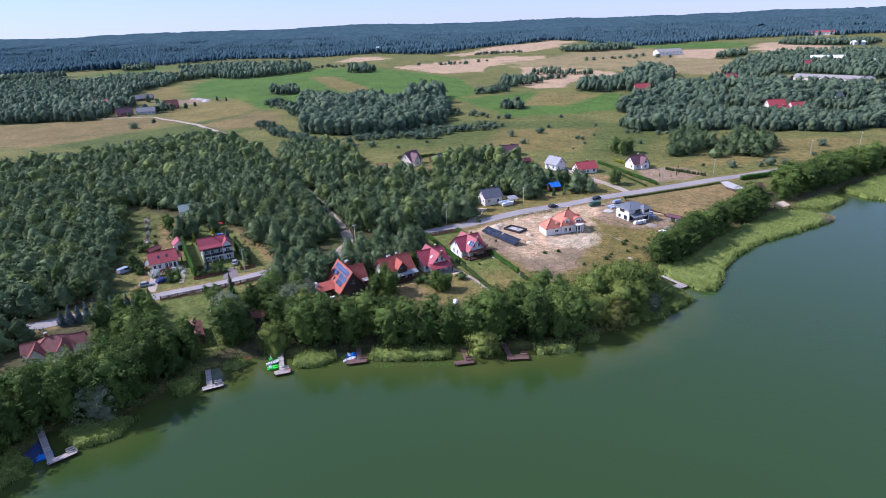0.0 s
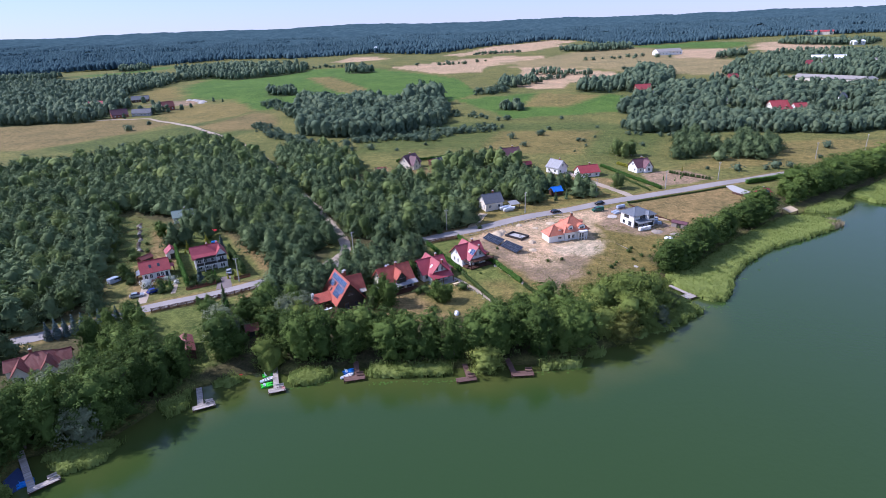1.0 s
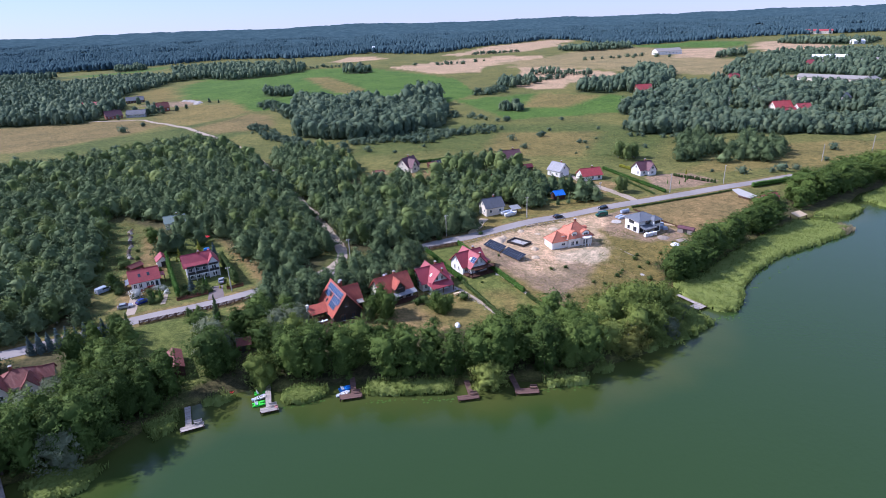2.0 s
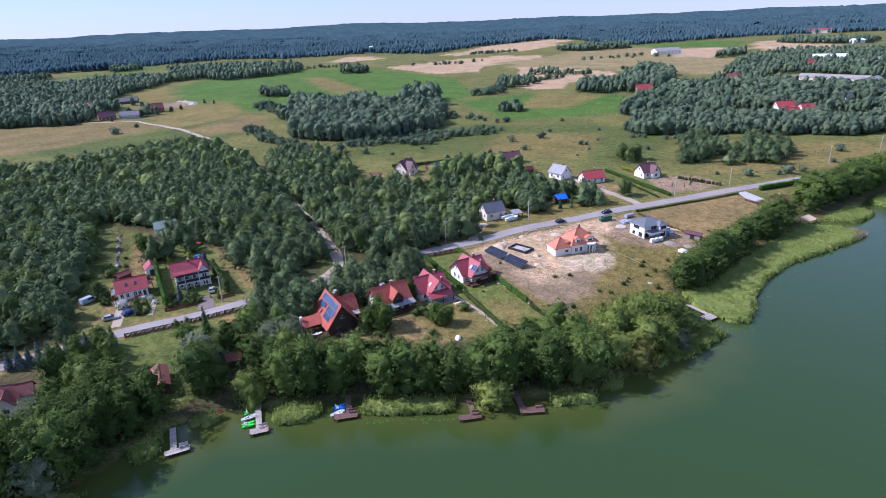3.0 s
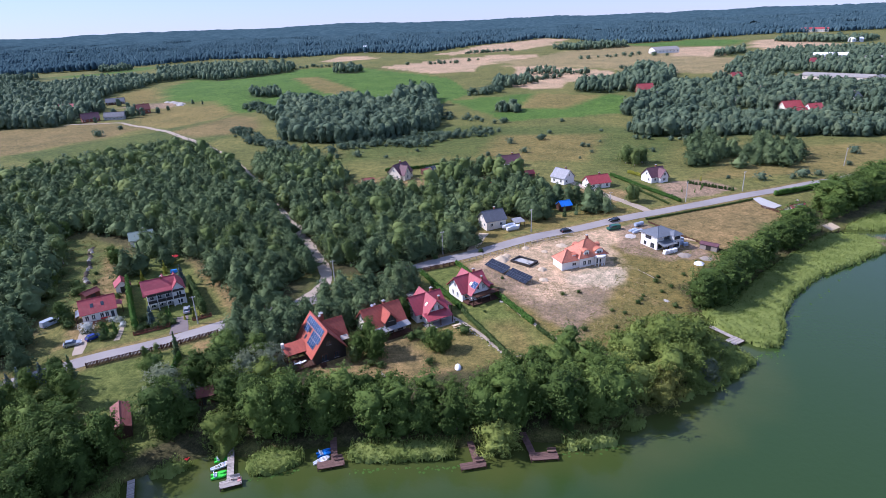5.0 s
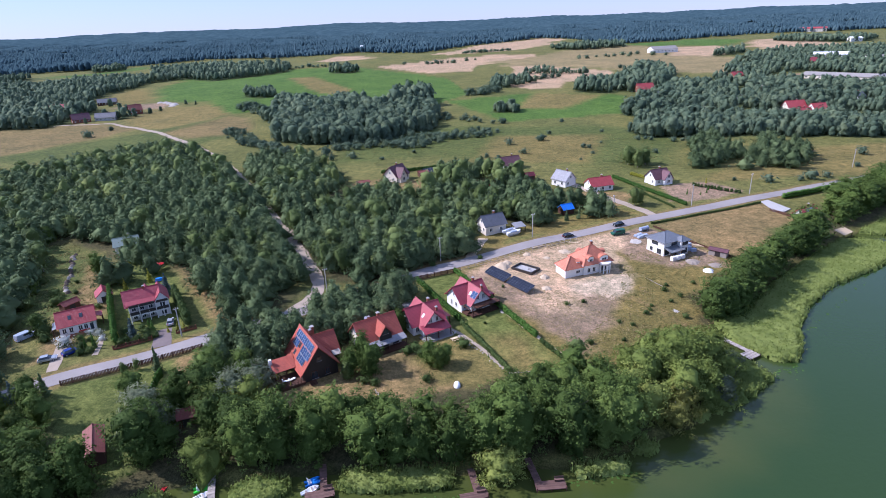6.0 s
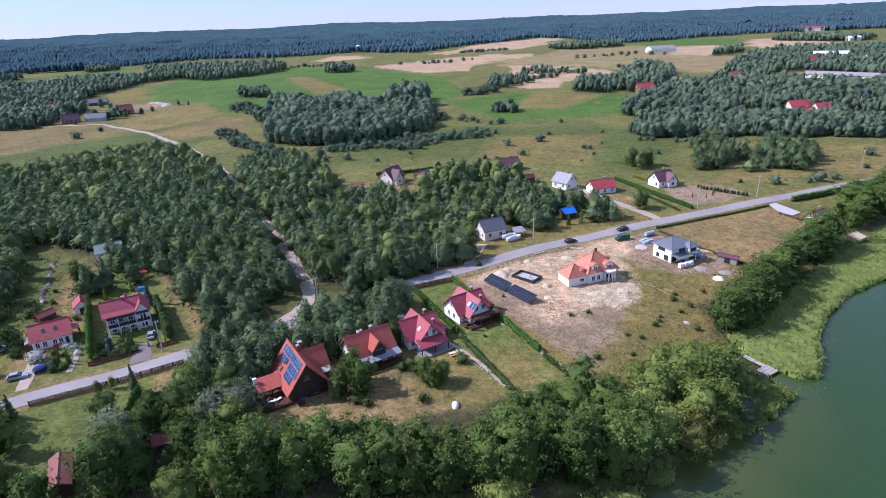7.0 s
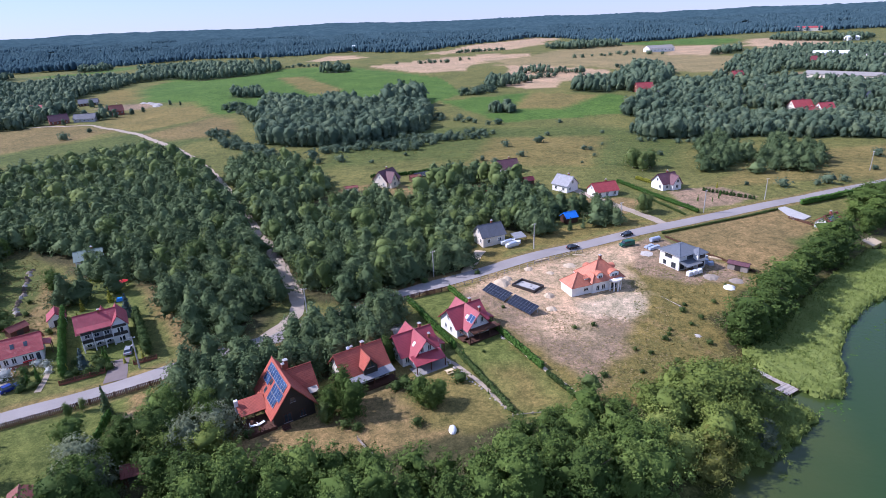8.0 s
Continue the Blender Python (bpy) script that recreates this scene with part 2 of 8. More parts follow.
class Geo:
    """Collects corners, faces and face UVs of one mesh."""

    def __init__(self):
        self.v, self.f, self.uv = [], [], {}

    def poly(self, pts, uv=None):
        i = len(self.v)
        self.v += [tuple(p) for p in pts]
        self.f.append(tuple(range(i, i + len(pts))))
        if uv:
            self.uv[len(self.f) - 1] = uv
        return self

    def box(self, cx, cy, cz, sx, sy, sz, rz=0.0, taper=1.0):
        """A box by its middle and size, turned by rz degrees; taper narrows its top."""
        c, s = math.cos(radians(rz)), math.sin(radians(rz))
        i = len(self.v)
        for z, k in ((-0.5, 1.0), (0.5, taper)):
            for x, y in ((-0.5, -0.5), (0.5, -0.5), (0.5, 0.5), (-0.5, 0.5)):
                px, py = x * sx * k, y * sy * k
                self.v.append((cx + px * c - py * s, cy + px * s + py * c, cz + z * sz))
        for a in ((0, 3, 2, 1), (4, 5, 6, 7), (0, 1, 5, 4), (1, 2, 6, 5), (2, 3, 7, 6), (3, 0, 4, 7)):
            self.f.append(tuple(i + k for k in a))
        return self

    def tube(self, a, b, r0, r1=None, n=7):
        """A tapered round bar from a to b."""
        r1 = r0 if r1 is None else r1
        a, b = Vector(a), Vector(b)
        d = (b - a).normalized()
        u = d.orthogonal().normalized()
        w = d.cross(u)
        i = len(self.v)
        for p, r in ((a, r0), (b, r1)):
            for k in range(n):
                q = p + (u * math.cos(2 * math.pi * k / n) + w * math.sin(2 * math.pi * k / n)) * r
                self.v.append(tuple(q))
        for k in range(n):
            self.f.append((i + k, i + (k + 1) % n, i + n + (k + 1) % n, i + n + k))
        self.f.append(tuple(i + n + k for k in range(n)))
        self.f.append(tuple(i + n - 1 - k for k in range(n)))
        return self

    def slab(self, a, b, c, d, thick=0.18):
        """A roof plane: eave a-b, ridge side c-d, thickness downwards, UV in metres."""
        a, b, c, d = (Vector(p) for p in (a, b, c, d))
        nrm = (b - a).cross(d - a).normalized() * thick
        low = [p - nrm for p in (a, b, c, d)]
        ux = (b - a).normalized()
        vy = nrm.normalized().cross(ux)
        uv = [((p - a).dot(ux), (p - a).dot(vy)) for p in (a, b, c, d)]
        self.poly((a, b, c, d), uv)
        self.poly(low[::-1])
        top = (a, b, c, d)
        for k in range(4):
            self.poly((top[k], low[k], low[(k + 1) % 4], top[(k + 1) % 4]))
        return self

    def mesh(self, name, mat):
        me = bpy.data.meshes.new(name)
        seen, keep, swap = {}, [], []
        for p in self.v:
            key = tuple(round(c, 4) for c in p)
            if key not in seen:
                seen[key] = len(keep)
                keep.append(p)
            swap.append(seen[key])
        faces = [tuple(swap[k] for k in f) for f in self.f]
        sound = all(len(set(f)) == len(f) for f in faces)
        me.from_pydata(keep if sound else self.v, [], faces if sound else self.f)
        if self.uv:
            lay = me.uv_layers.new(name="UVMap")
            for fi, uv in self.uv.items():
                for li, c in zip(me.polygons[fi].loop_indices, uv):
                    lay.data[li].uv = c
        me.materials.append(mat)
        me.validate()
        me.update()
        return me


def thing(name, at, rz, label, category, group="", kind=""):
    """An Empty at a thing's base, which carries its parts."""
    ob = new(name)
    ob.empty_display_size = 0.3
    ob.matrix_basis = pose(*at, 0, 0, rz)
    return tagged(ob, label, category, group, kind)


def part(name, geo, mat, parent, label="", at=None):
    """One mesh under a thing or a part."""
    me = geo.mesh(name, mat) if isinstance(geo, Geo) else geo
    ob = new(name, me)
    ob.parent = parent
    if at is not None:
        ob.matrix_basis = at
    return tagged(ob, label)


def inside(x, y, pts):
    """Which of the places lie in the outline pts (arrays)."""
    x, y = np.asarray(x, float), np.asarray(y, float)
    hit = np.zeros(x.shape, bool)
    for (x0, y0), (x1, y1) in zip(pts, pts[1:] + pts[:1]):
        with np.errstate(divide="ignore", invalid="ignore"):
            hit ^= ((y0 > y) != (y1 > y)) & (x < (x1 - x0) * (y - y0) / (y1 - y0 + 1e-12) + x0)
    return hit


def off_line(x, y, pts):
    """Distance of places from a line of points."""
    x, y = np.asarray(x, float), np.asarray(y, float)
    best = np.full(x.shape, 1e9)
    for (x0, y0), (x1, y1) in zip(pts, pts[1:]):
        dx, dy = x1 - x0, y1 - y0
        t = np.clip(((x - x0) * dx + (y - y0) * dy) / (dx * dx + dy * dy), 0, 1)
        best = np.minimum(best, np.hypot(x - x0 - t * dx, y - y0 - t * dy))
    return best


def waves(x, y, size, seed):
    """Smooth rolling values of about -1 to 1 over places."""
    r = np.random.default_rng(seed)
    out = np.zeros(np.shape(x))
    for k in range(7):
        a, ph, s = r.uniform(0, 2 * math.pi), r.uniform(0, 6.28), size / r.uniform(0.6, 1.9)
        out += np.sin((np.cos(a) * x + np.sin(a) * y) * 2 * math.pi / s + ph)
    return out / 3.2


# ---- lie of the land ----
SHORE = [(-420, -260), (-210, -20), (-130, 45), (-98, 74), (-90, 92), (-89, 103), (-76, 106), (-69, 118), (-65, 124),
         (-56, 129), (-48, 132), (-42, 130), (-30, 132), (-23, 132), (-1, 130), (14, 131), (23, 130), (37, 136), (47, 140),
         (58, 148), (63, 156), (64, 168), (70, 180), (84, 190), (101, 206), (124, 224), (145, 237), (162, 247), (174, 254),
         (188, 268), (214, 282), (300, 300), (520, 280), (900, 150)]
LAKE = SHORE + [(2500, -300), (2500, -900), (-420, -900)]
ROAD = [(-215, 85), (-160, 121), (-120, 149), (-103, 158.5), (-91, 167), (-78, 172.8), (-66, 180), (-42, 194.5), (-18.5, 208.5), (-7, 217),
        (13.1, 228), (43, 243), (76, 256.5), (113, 270.5), (157, 287), (197, 302), (239, 318), (330, 352), (460, 392)]
TRACK = [(-46, 192.5), (-43, 198), (-37.5, 206), (-42, 219), (-53.5, 246), (-63, 266), (-80, 299), (-95, 330), (-121, 379),
         (-158, 436), (-200, 485), (-219, 507), (-248, 532), (-283, 563), (-330, 560)]


def shore_side(x, y):
    """Metres from the waterline, over land more than nought."""
    d = off_line(x, y, SHORE)
    return np.where(inside(x, y, LAKE), -d, d)


def height(x, y):
    x, y = np.asarray(x, float), np.asarray(y, float)
    s = shore_side(x, y)
    far = np.hypot(x, y)
    z = 0.1 + 2.1 * (1 - np.exp(-np.maximum(s, 0) / 9.0)) + 0.011 * np.clip(y - 190, 0, 730) * np.clip(s / 60, 0, 1)
    z = z + 0.25 * waves(x, y, 60, 3) * np.clip(s / 30, 0, 1) + 1.6 * waves(x, y, 420, 5) * np.clip((far - 500) / 500, 0, 1)
    k = np.clip((far - 1500) / 3100, 0, 1)
    z = z + k * k * (3 - 2 * k) * (50 + 9 * waves(x, y, 2600, 11) + 5 * waves(x, y, 900, 12) - 4 * np.clip(x / 3000, -1, 1))
    return np.where(s < 0, np.maximum(0.1 + s * 0.35, -4.0), z)


def hz(x, y):
    return float(height(np.array([x]), np.array([y]))[0])


def spread(lo, hi, fine_lo, fine_hi, step, grow):
    """Steps that are even in the middle and widen outwards."""
    v = list(np.arange(fine_lo, fine_hi + step * 0.5, step))
    s = step
    while v[-1] < hi:
        s *= grow
        v.append(v[-1] + s)
    s = step
    low = []
    at = fine_lo
    while at > lo:
        s *= grow
        at -= s
        low.append(at)
    return np.array(low[::-1] + v)


COVER = dict(meadow=(0.150, 0.148, 0.050), green=(0.080, 0.146, 0.030), pale=(0.50, 0.395, 0.30), stubble=(0.42, 0.30, 0.20), sand=(0.48, 0.345, 0.235),
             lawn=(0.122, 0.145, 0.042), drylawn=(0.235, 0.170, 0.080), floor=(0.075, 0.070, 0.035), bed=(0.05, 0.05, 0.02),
             hay=(0.188, 0.155, 0.058), lush=(0.095, 0.118, 0.036), earth=(0.27, 0.195, 0.14), straw=(0.190, 0.148, 0.066), dryfield=(0.255, 0.205, 0.105),
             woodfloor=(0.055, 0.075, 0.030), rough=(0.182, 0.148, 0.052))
# fields and plots: cover, edge softness in metres, outline
PLOTS = []


def plot(cover, soft, pts):
    PLOTS.append((cover, soft, pts))


plot("green", 2, [(-354, 820), (-377, 978), (-237, 1071), (-130, 1075), (19, 810), (38, 659), (1, 587), (-102, 638), (-186, 587), (-239, 679), (-295, 696)])
plot("hay", 2, [(-204, 901), (-167, 902), (-90, 728), (-104, 692), (-127, 714)])
plot("hay", 2, [(-282, 650), (-224, 653), (-186, 587), (-218, 521), (-264, 560)])
plot("straw", 2, [(-420, 545), (-299, 569), (-239, 526), (-272, 474), (-302, 424), (-380, 440)])
plot("lush", 6, [(-300, 430), (-210, 520), (-150, 470), (-175, 440), (-260, 410)])
plot("stubble", 3, [(-71, 1067), (18, 1128), (121, 1231), (200, 1171), (58, 967), (-20, 904)])
plot("stubble", 3, [(11, 1428), (80, 1503), (253, 1748), (342, 1644), (189, 1404), (33, 1297)])
plot("stubble", 3, [(113, 915), (158, 933), (231, 807), (148, 726), (82, 722), (72, 755), (134, 797)])
plot("stubble", 3, [(480, 1264), (565, 1179), (445, 986), (382, 1033)])
plot("stubble", 3, [(651, 1283), (679, 1191), (665, 1080), (561, 1070)])
plot("stubble", 3, [(-215, 1420), (-160, 1440), (-110, 1330), (-190, 1250), (-240, 1290)])
plot("green", 4, [(480, 1300), (640, 1330), (560, 1480), (440, 1470)])
plot("green", 3, [(13, 603), (35, 616), (101, 640), (176, 590), (150, 497), (53, 482)])
plot("hay", 8, [(101, 638), (160, 600), (106, 530), (70, 545)])
plot("dryfield", 6, [(186, 1094), (472, 1272), (437, 865), (324, 750), (244, 805)])
plot("dryfield", 6, [(90, 946), (254, 1153), (402, 1290), (400, 1104), (240, 850)])
plot("stubble", 3, [(84, 712), (196, 734), (225, 789), (168, 905), (115, 880)])
plot("stubble", 4, [(393, 1036), (436, 967), (545, 1138), (536, 1255), (470, 1217)])
plot("stubble", 4, [(580, 1150), (614, 1065), (774, 1204), (784, 1347), (712, 1372)])
plot("green", 6, [(515, 1342), (565, 1221), (698, 1394), (639, 1582)])
plot("lush", 10, [(-60, 372), (0, 380), (60, 350), (120, 340), (150, 400), (120, 450), (20, 470), (-60, 460)])
plot("hay", 6, [(120, 305), (205, 308), (300, 345), (240, 365), (170, 355)])
plot("hay", 10, [(20, 360), (80, 350), (110, 420), (40, 430)])
plot("rough", 3, [(9, 233), (30, 244), (62, 257), (82, 265), (70, 272), (48, 264), (30, 262), (12, 250)])
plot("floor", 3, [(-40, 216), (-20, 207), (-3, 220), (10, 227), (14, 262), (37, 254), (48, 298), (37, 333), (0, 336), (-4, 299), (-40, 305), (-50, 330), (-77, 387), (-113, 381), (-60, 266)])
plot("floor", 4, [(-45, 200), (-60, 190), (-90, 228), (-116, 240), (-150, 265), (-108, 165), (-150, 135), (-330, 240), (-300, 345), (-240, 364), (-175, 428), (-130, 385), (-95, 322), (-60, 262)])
plot("drylawn", 2, [(-62, 196), (-58, 182), (-82, 215), (-92, 232)])
plot("lawn", 2, [(-95, 180), (-76, 181), (-72, 190), (-90, 226), (-104, 240), (-114, 235), (-103, 205)])
plot("drylawn", 2, [(-104, 172), (-97, 177), (-103, 205), (-120, 238), (-128, 236), (-116, 206)])
plot("lush", 2, [(-121, 188), (-112, 205), (-128, 240), (-164, 272), (-150, 240)])
plot("floor", 2, [(-57, 150), (-62, 178), (-44, 191), (-20, 205), (-11, 200), (-15, 184), (-28, 173), (-40, 160), (-42, 150)])
plot("lawn", 2, [(-91, 163), (-66, 177), (-60, 168), (-62, 128), (-68, 122), (-88, 150)])
plot("drylawn", 2, [(-68, 176), (-57, 173), (-57, 158), (-66, 160)])
plot("sand", 1.5, [(-66.5, 167), (-62.5, 164), (-61.5, 157), (-65, 157)])
plot("drylawn", 2, [(-42, 158), (-12, 172), (3, 152), (-8, 146), (-40, 150)])
plot("drylawn", 2, [(-19, 170), (-11, 173), (-3, 152), (-16, 152)])
plot("hay", 2, [(-11, 207), (-1, 181), (12, 160), (10, 152), (-4, 156), (-12, 175)])
plot("lawn", 0.8, [(-9, 211), (2.5, 216), (29, 160), (24, 150), (13, 158)])
plot("hay", 7, [(9, 176), (17, 176), (25, 161), (15, 160)])
plot("rough", 2, [(3.5, 216), (66, 250), (98, 222), (72, 182), (64, 160), (38, 146), (28, 160)])
plot("earth", 4, [(6, 214), (34, 230), (50, 196), (44, 182), (32, 166), (18, 190)])
plot("sand", 6, [(24, 205), (40, 200), (36, 186), (24, 190)])
plot("sand", 2.5, [(7, 217), (28, 230), (51, 243), (67, 247), (72, 240), (58, 226), (56, 205), (50, 196), (38, 199), (22, 207)])
plot("pale", 3, [(38, 205), (44, 208), (52, 209), (58, 206), (54, 198), (46, 195), (38, 198)])
plot("drylawn", 0.7, [(50, 196), (58, 184), (64, 172), (65, 172.5), (59, 184.5), (51, 196.5)])
plot("earth", 2.5, [(66, 246), (76, 250), (82, 238), (90, 222), (88, 212), (72, 214), (60, 222)])
plot("drylawn", 0.8, [(80, 251), (132, 272), (140, 250), (118, 228), (96, 216)])
plot("lawn", 4, [(118, 240), (140, 256), (138, 244), (115, 228)])
plot("earth", 1.5, [(101, 300), (124, 303), (133, 288), (118, 279), (97, 277)])
plot("drylawn", 1.5, [(54, 292), (66, 297), (88, 292), (70, 270), (56, 276)])
plot("drylawn", 2, [(-48, 322), (-30, 335), (-10, 330), (0, 318), (-6, 303), (-38, 306)])
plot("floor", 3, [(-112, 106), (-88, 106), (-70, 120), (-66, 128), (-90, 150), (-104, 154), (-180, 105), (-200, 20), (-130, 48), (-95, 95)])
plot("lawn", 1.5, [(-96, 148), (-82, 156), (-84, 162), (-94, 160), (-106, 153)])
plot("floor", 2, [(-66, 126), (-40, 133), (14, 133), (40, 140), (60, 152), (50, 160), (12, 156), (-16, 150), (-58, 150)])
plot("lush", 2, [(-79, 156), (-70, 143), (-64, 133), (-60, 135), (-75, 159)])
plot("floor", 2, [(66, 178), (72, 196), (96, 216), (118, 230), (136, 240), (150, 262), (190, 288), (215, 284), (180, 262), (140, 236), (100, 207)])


# middle-distance woods: outline, gap between trees, size
MIDWOODS = []


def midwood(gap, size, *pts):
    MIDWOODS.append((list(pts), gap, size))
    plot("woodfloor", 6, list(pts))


midwood(8.5, 1.0, (-420, 545), (-331, 551), (-327, 571), (-338, 598), (-330, 630), (-377, 710), (-396, 756), (-402, 798), (-398, 853), (-409, 924), (-440, 1010), (-553, 1030), (-619, 1080), (-642, 1070), (-621, 1003), (-760, 900), (-640, 640))
midwood(10.5, 1.15, (-413, 942), (-374, 976), (-316, 930), (-230, 1032), (-246, 1101), (-353, 1200), (-383, 1181), (-440, 1290), (-521, 1181), (-440, 1010))
midwood(10, 1.1, (-654, 1228), (-602, 1253), (-642, 1324), (-699, 1308))
midwood(10, 1.1, (-800, 1120), (-728, 1160), (-660, 1110), (-700, 1050), (-820, 1000))
midwood(5.6, 1.0, (-111, 446), (-93, 433), (-70, 425), (-42, 425), (-29, 436), (0, 472), (3, 514), (-3, 574), (-37, 585), (-81, 616), (-130, 640), (-150, 619), (-144, 541), (-123, 510))
midwood(7, 1.35, (-37, 575), (-3, 570), (0, 628), (-35, 639))
midwood(6.6, 0.95, (141, 486), (172, 462), (190, 458), (216, 471), (246, 520), (276, 590), (240, 640), (216, 591), (202, 575), (150, 509))
midwood(5.0, 0.80, (125, 425), (131, 405), (147, 402), (192, 396), (253, 379), (330, 392), (430, 430), (440, 450), (340, 440), (289, 424), (240, 444), (190, 458), (146, 465))
midwood(6.0, 0.9, (255, 470), (242, 485), (236, 505), (268, 554), (309, 621), (343, 598), (408, 581), (480, 560), (420, 470), (330, 450))
midwood(8.5, 1.15, (180, 610), (201, 690), (264, 817), (290, 760), (257, 680), (216, 600), (206, 600))
midwood(9, 0.9, (332, 723), (406, 844), (494, 967), (582, 1000), (703, 970), (840, 900), (620, 720), (503, 640), (440, 640), (421, 714), (388, 710), (336, 661))
midwood(9, 0.8, (276, 590), (290, 640), (300, 690), (336, 700), (336, 661), (380, 650), (343, 600), (309, 621))
midwood(8, 1.0, (138, 628), (168, 604), (205, 640), (218, 690), (182, 702), (155, 672))
midwood(9, 0.9, (434, 968), (501, 1013), (558, 1124), (469, 1042))
midwood(10, 1.2, (255, 1330), (330, 1420), (440, 1440), (420, 1350), (300, 1290))
midwood(10, 1.1, (700, 1290), (760, 1330), (900, 1260), (820, 1180), (720, 1220))
midwood(8, 0.9, (60, 700), (75, 760), (110, 770), (120, 730), (85, 690))
midwood(8, 0.8, (120, 830), (140, 850), (200, 800), (190, 790))
midwood(10, 1.2, (-160, 965), (-140, 1000), (-110, 990), (-120, 950))
midwood(7, 0.9, (-215, 715), (-190, 735), (-170, 700), (-190, 690))
midwood(5, 0.8, (46, 528), (56, 545), (72, 535), (66, 520))
midwood(6, 0.75, (-290, 580), (-272, 605), (-282, 622), (-300, 618), (-296, 600))
plot("rough", 6, [(-360, 717), (-390, 793), (-398, 850), (-370, 830), (-311, 710), (-321, 680)])
plot("earth", 3, [(-332, 668), (-321, 680), (-302, 690), (-275, 681), (-267, 655), (-288, 649), (-307, 648)])
plot("straw", 2, [(-334, 528), (-328, 556), (-285, 556), (-245, 516), (-251, 496), (-272, 469), (-290, 440), (-380, 440), (-420, 520)])
plot("hay", 2, [(-285, 582), (-283, 640), (-262, 652), (-217, 647), (-189, 591), (-199, 553), (-220, 519), (-250, 536)])
plot("straw", 8, [(-211, 499), (-194, 541), (-183, 577), (-160, 555), (-142, 504), (-144, 483), (-180, 471)])
plot("green", 4, [(-728, 1171), (-640, 1110), (-593, 1225), (-571, 1285), (-632, 1420), (-612, 1272), (-659, 1205)])
plot("dryfield", 6, [(83, 1071), (196, 1166), (395, 1469), (465, 1330), (386, 987), (481, 949), (339, 726), (284, 768), (243, 837), (164, 934)])
plot("stubble", 3, [(-8, 1317), (136, 1690), (354, 1963), (415, 1846), (186, 1490), (108, 1361)])
plot("stubble", 3, [(-91, 1067), (41, 1216), (132, 1250), (212, 1198), (83, 1071), (56, 890), (1, 876)])
plot("stubble", 3, [(69, 745), (85, 769), (147, 936), (235, 810), (196, 749), (155, 744), (133, 670), (103, 672)])
plot("stubble", 3, [(379, 993), (469, 1206), (572, 1276), (586, 1170), (440, 980)])
plot("stubble", 3, [(651, 1285), (699, 1320), (755, 1237), (743, 1136), (679, 1068), (606, 1060), (583, 1105)])
plot("lawn", 4, [(214, 467), (246, 453), (255, 468), (236, 486)])
plot("earth", 4, [(381, 688), (412, 698), (388, 661), (372, 668)])


def build_ground():
    xs = spread(-5200, 5200, -135, 150, 1.5, 1.05)
    ys = spread(-700, 5600, 84, 335, 1.5, 1.035)
    X, Y = np.meshgrid(xs, ys)
    Z = height(X, Y)
    S = shore_side(X, Y)
    C = np.empty((*X.shape, 3))
    C[:] = COVER["meadow"]
    patch = np.clip(waves(X, Y, 130, 21) * 0.8 + 0.2, 0, 1)[..., None]
    C[:] = C * (1 - patch * 0.45) + np.array(COVER["lush"]) * patch * 0.45
    wob_x, wob_y = waves(X, Y, 17, 31) * 1.5 + waves(X, Y, 5, 32) * 0.5, waves(X, Y, 15, 33) * 1.5 + waves(X, Y, 4.5, 34) * 0.5
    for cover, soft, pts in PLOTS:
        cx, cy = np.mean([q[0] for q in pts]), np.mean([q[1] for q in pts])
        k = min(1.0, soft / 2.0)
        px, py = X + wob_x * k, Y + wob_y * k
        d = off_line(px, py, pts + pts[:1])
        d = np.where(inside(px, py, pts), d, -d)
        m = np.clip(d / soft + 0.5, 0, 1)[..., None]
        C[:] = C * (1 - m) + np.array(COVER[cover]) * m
    for line, wide in ((ROAD, 5.2),):
        m = np.clip((wide - off_line(X, Y, line)) / 1.5 + 0.2, 0, 1)[..., None] * 0.7
        C[:] = C * (1 - m) + np.array(COVER["drylawn"]) * m
    m = np.clip(0.7 - S / 1.5, 0, 1)[..., None]
    C[:] = C * (1 - m) + np.array(COVER["bed"]) * m
    ny, nx = X.shape
    idx = np.arange(nx * ny).reshape(ny, nx)
    quads = np.stack([idx[:-1, :-1], idx[:-1, 1:], idx[1:, 1:], idx[1:, :-1]], -1).reshape(-1, 4)
    me = bpy.data.meshes.new("ground")
    me.from_pydata(np.stack([X, Y, Z], -1).reshape(-1, 3).tolist(), [], quads.tolist())
    att = me.color_attributes.new("cover", "FLOAT_COLOR", "POINT")
    att.data.foreach_set("color", np.concatenate([C.reshape(-1, 3), np.ones((nx * ny, 1))], 1).astype(np.float32).ravel())
    me.polygons.foreach_set("use_smooth", np.ones(len(me.polygons), bool))
    me.materials.append(M["ground"])
    tagged(new("ground", me), "rolling meadows, lawns, stubble fields and bare plots", "ground", kind="structure")


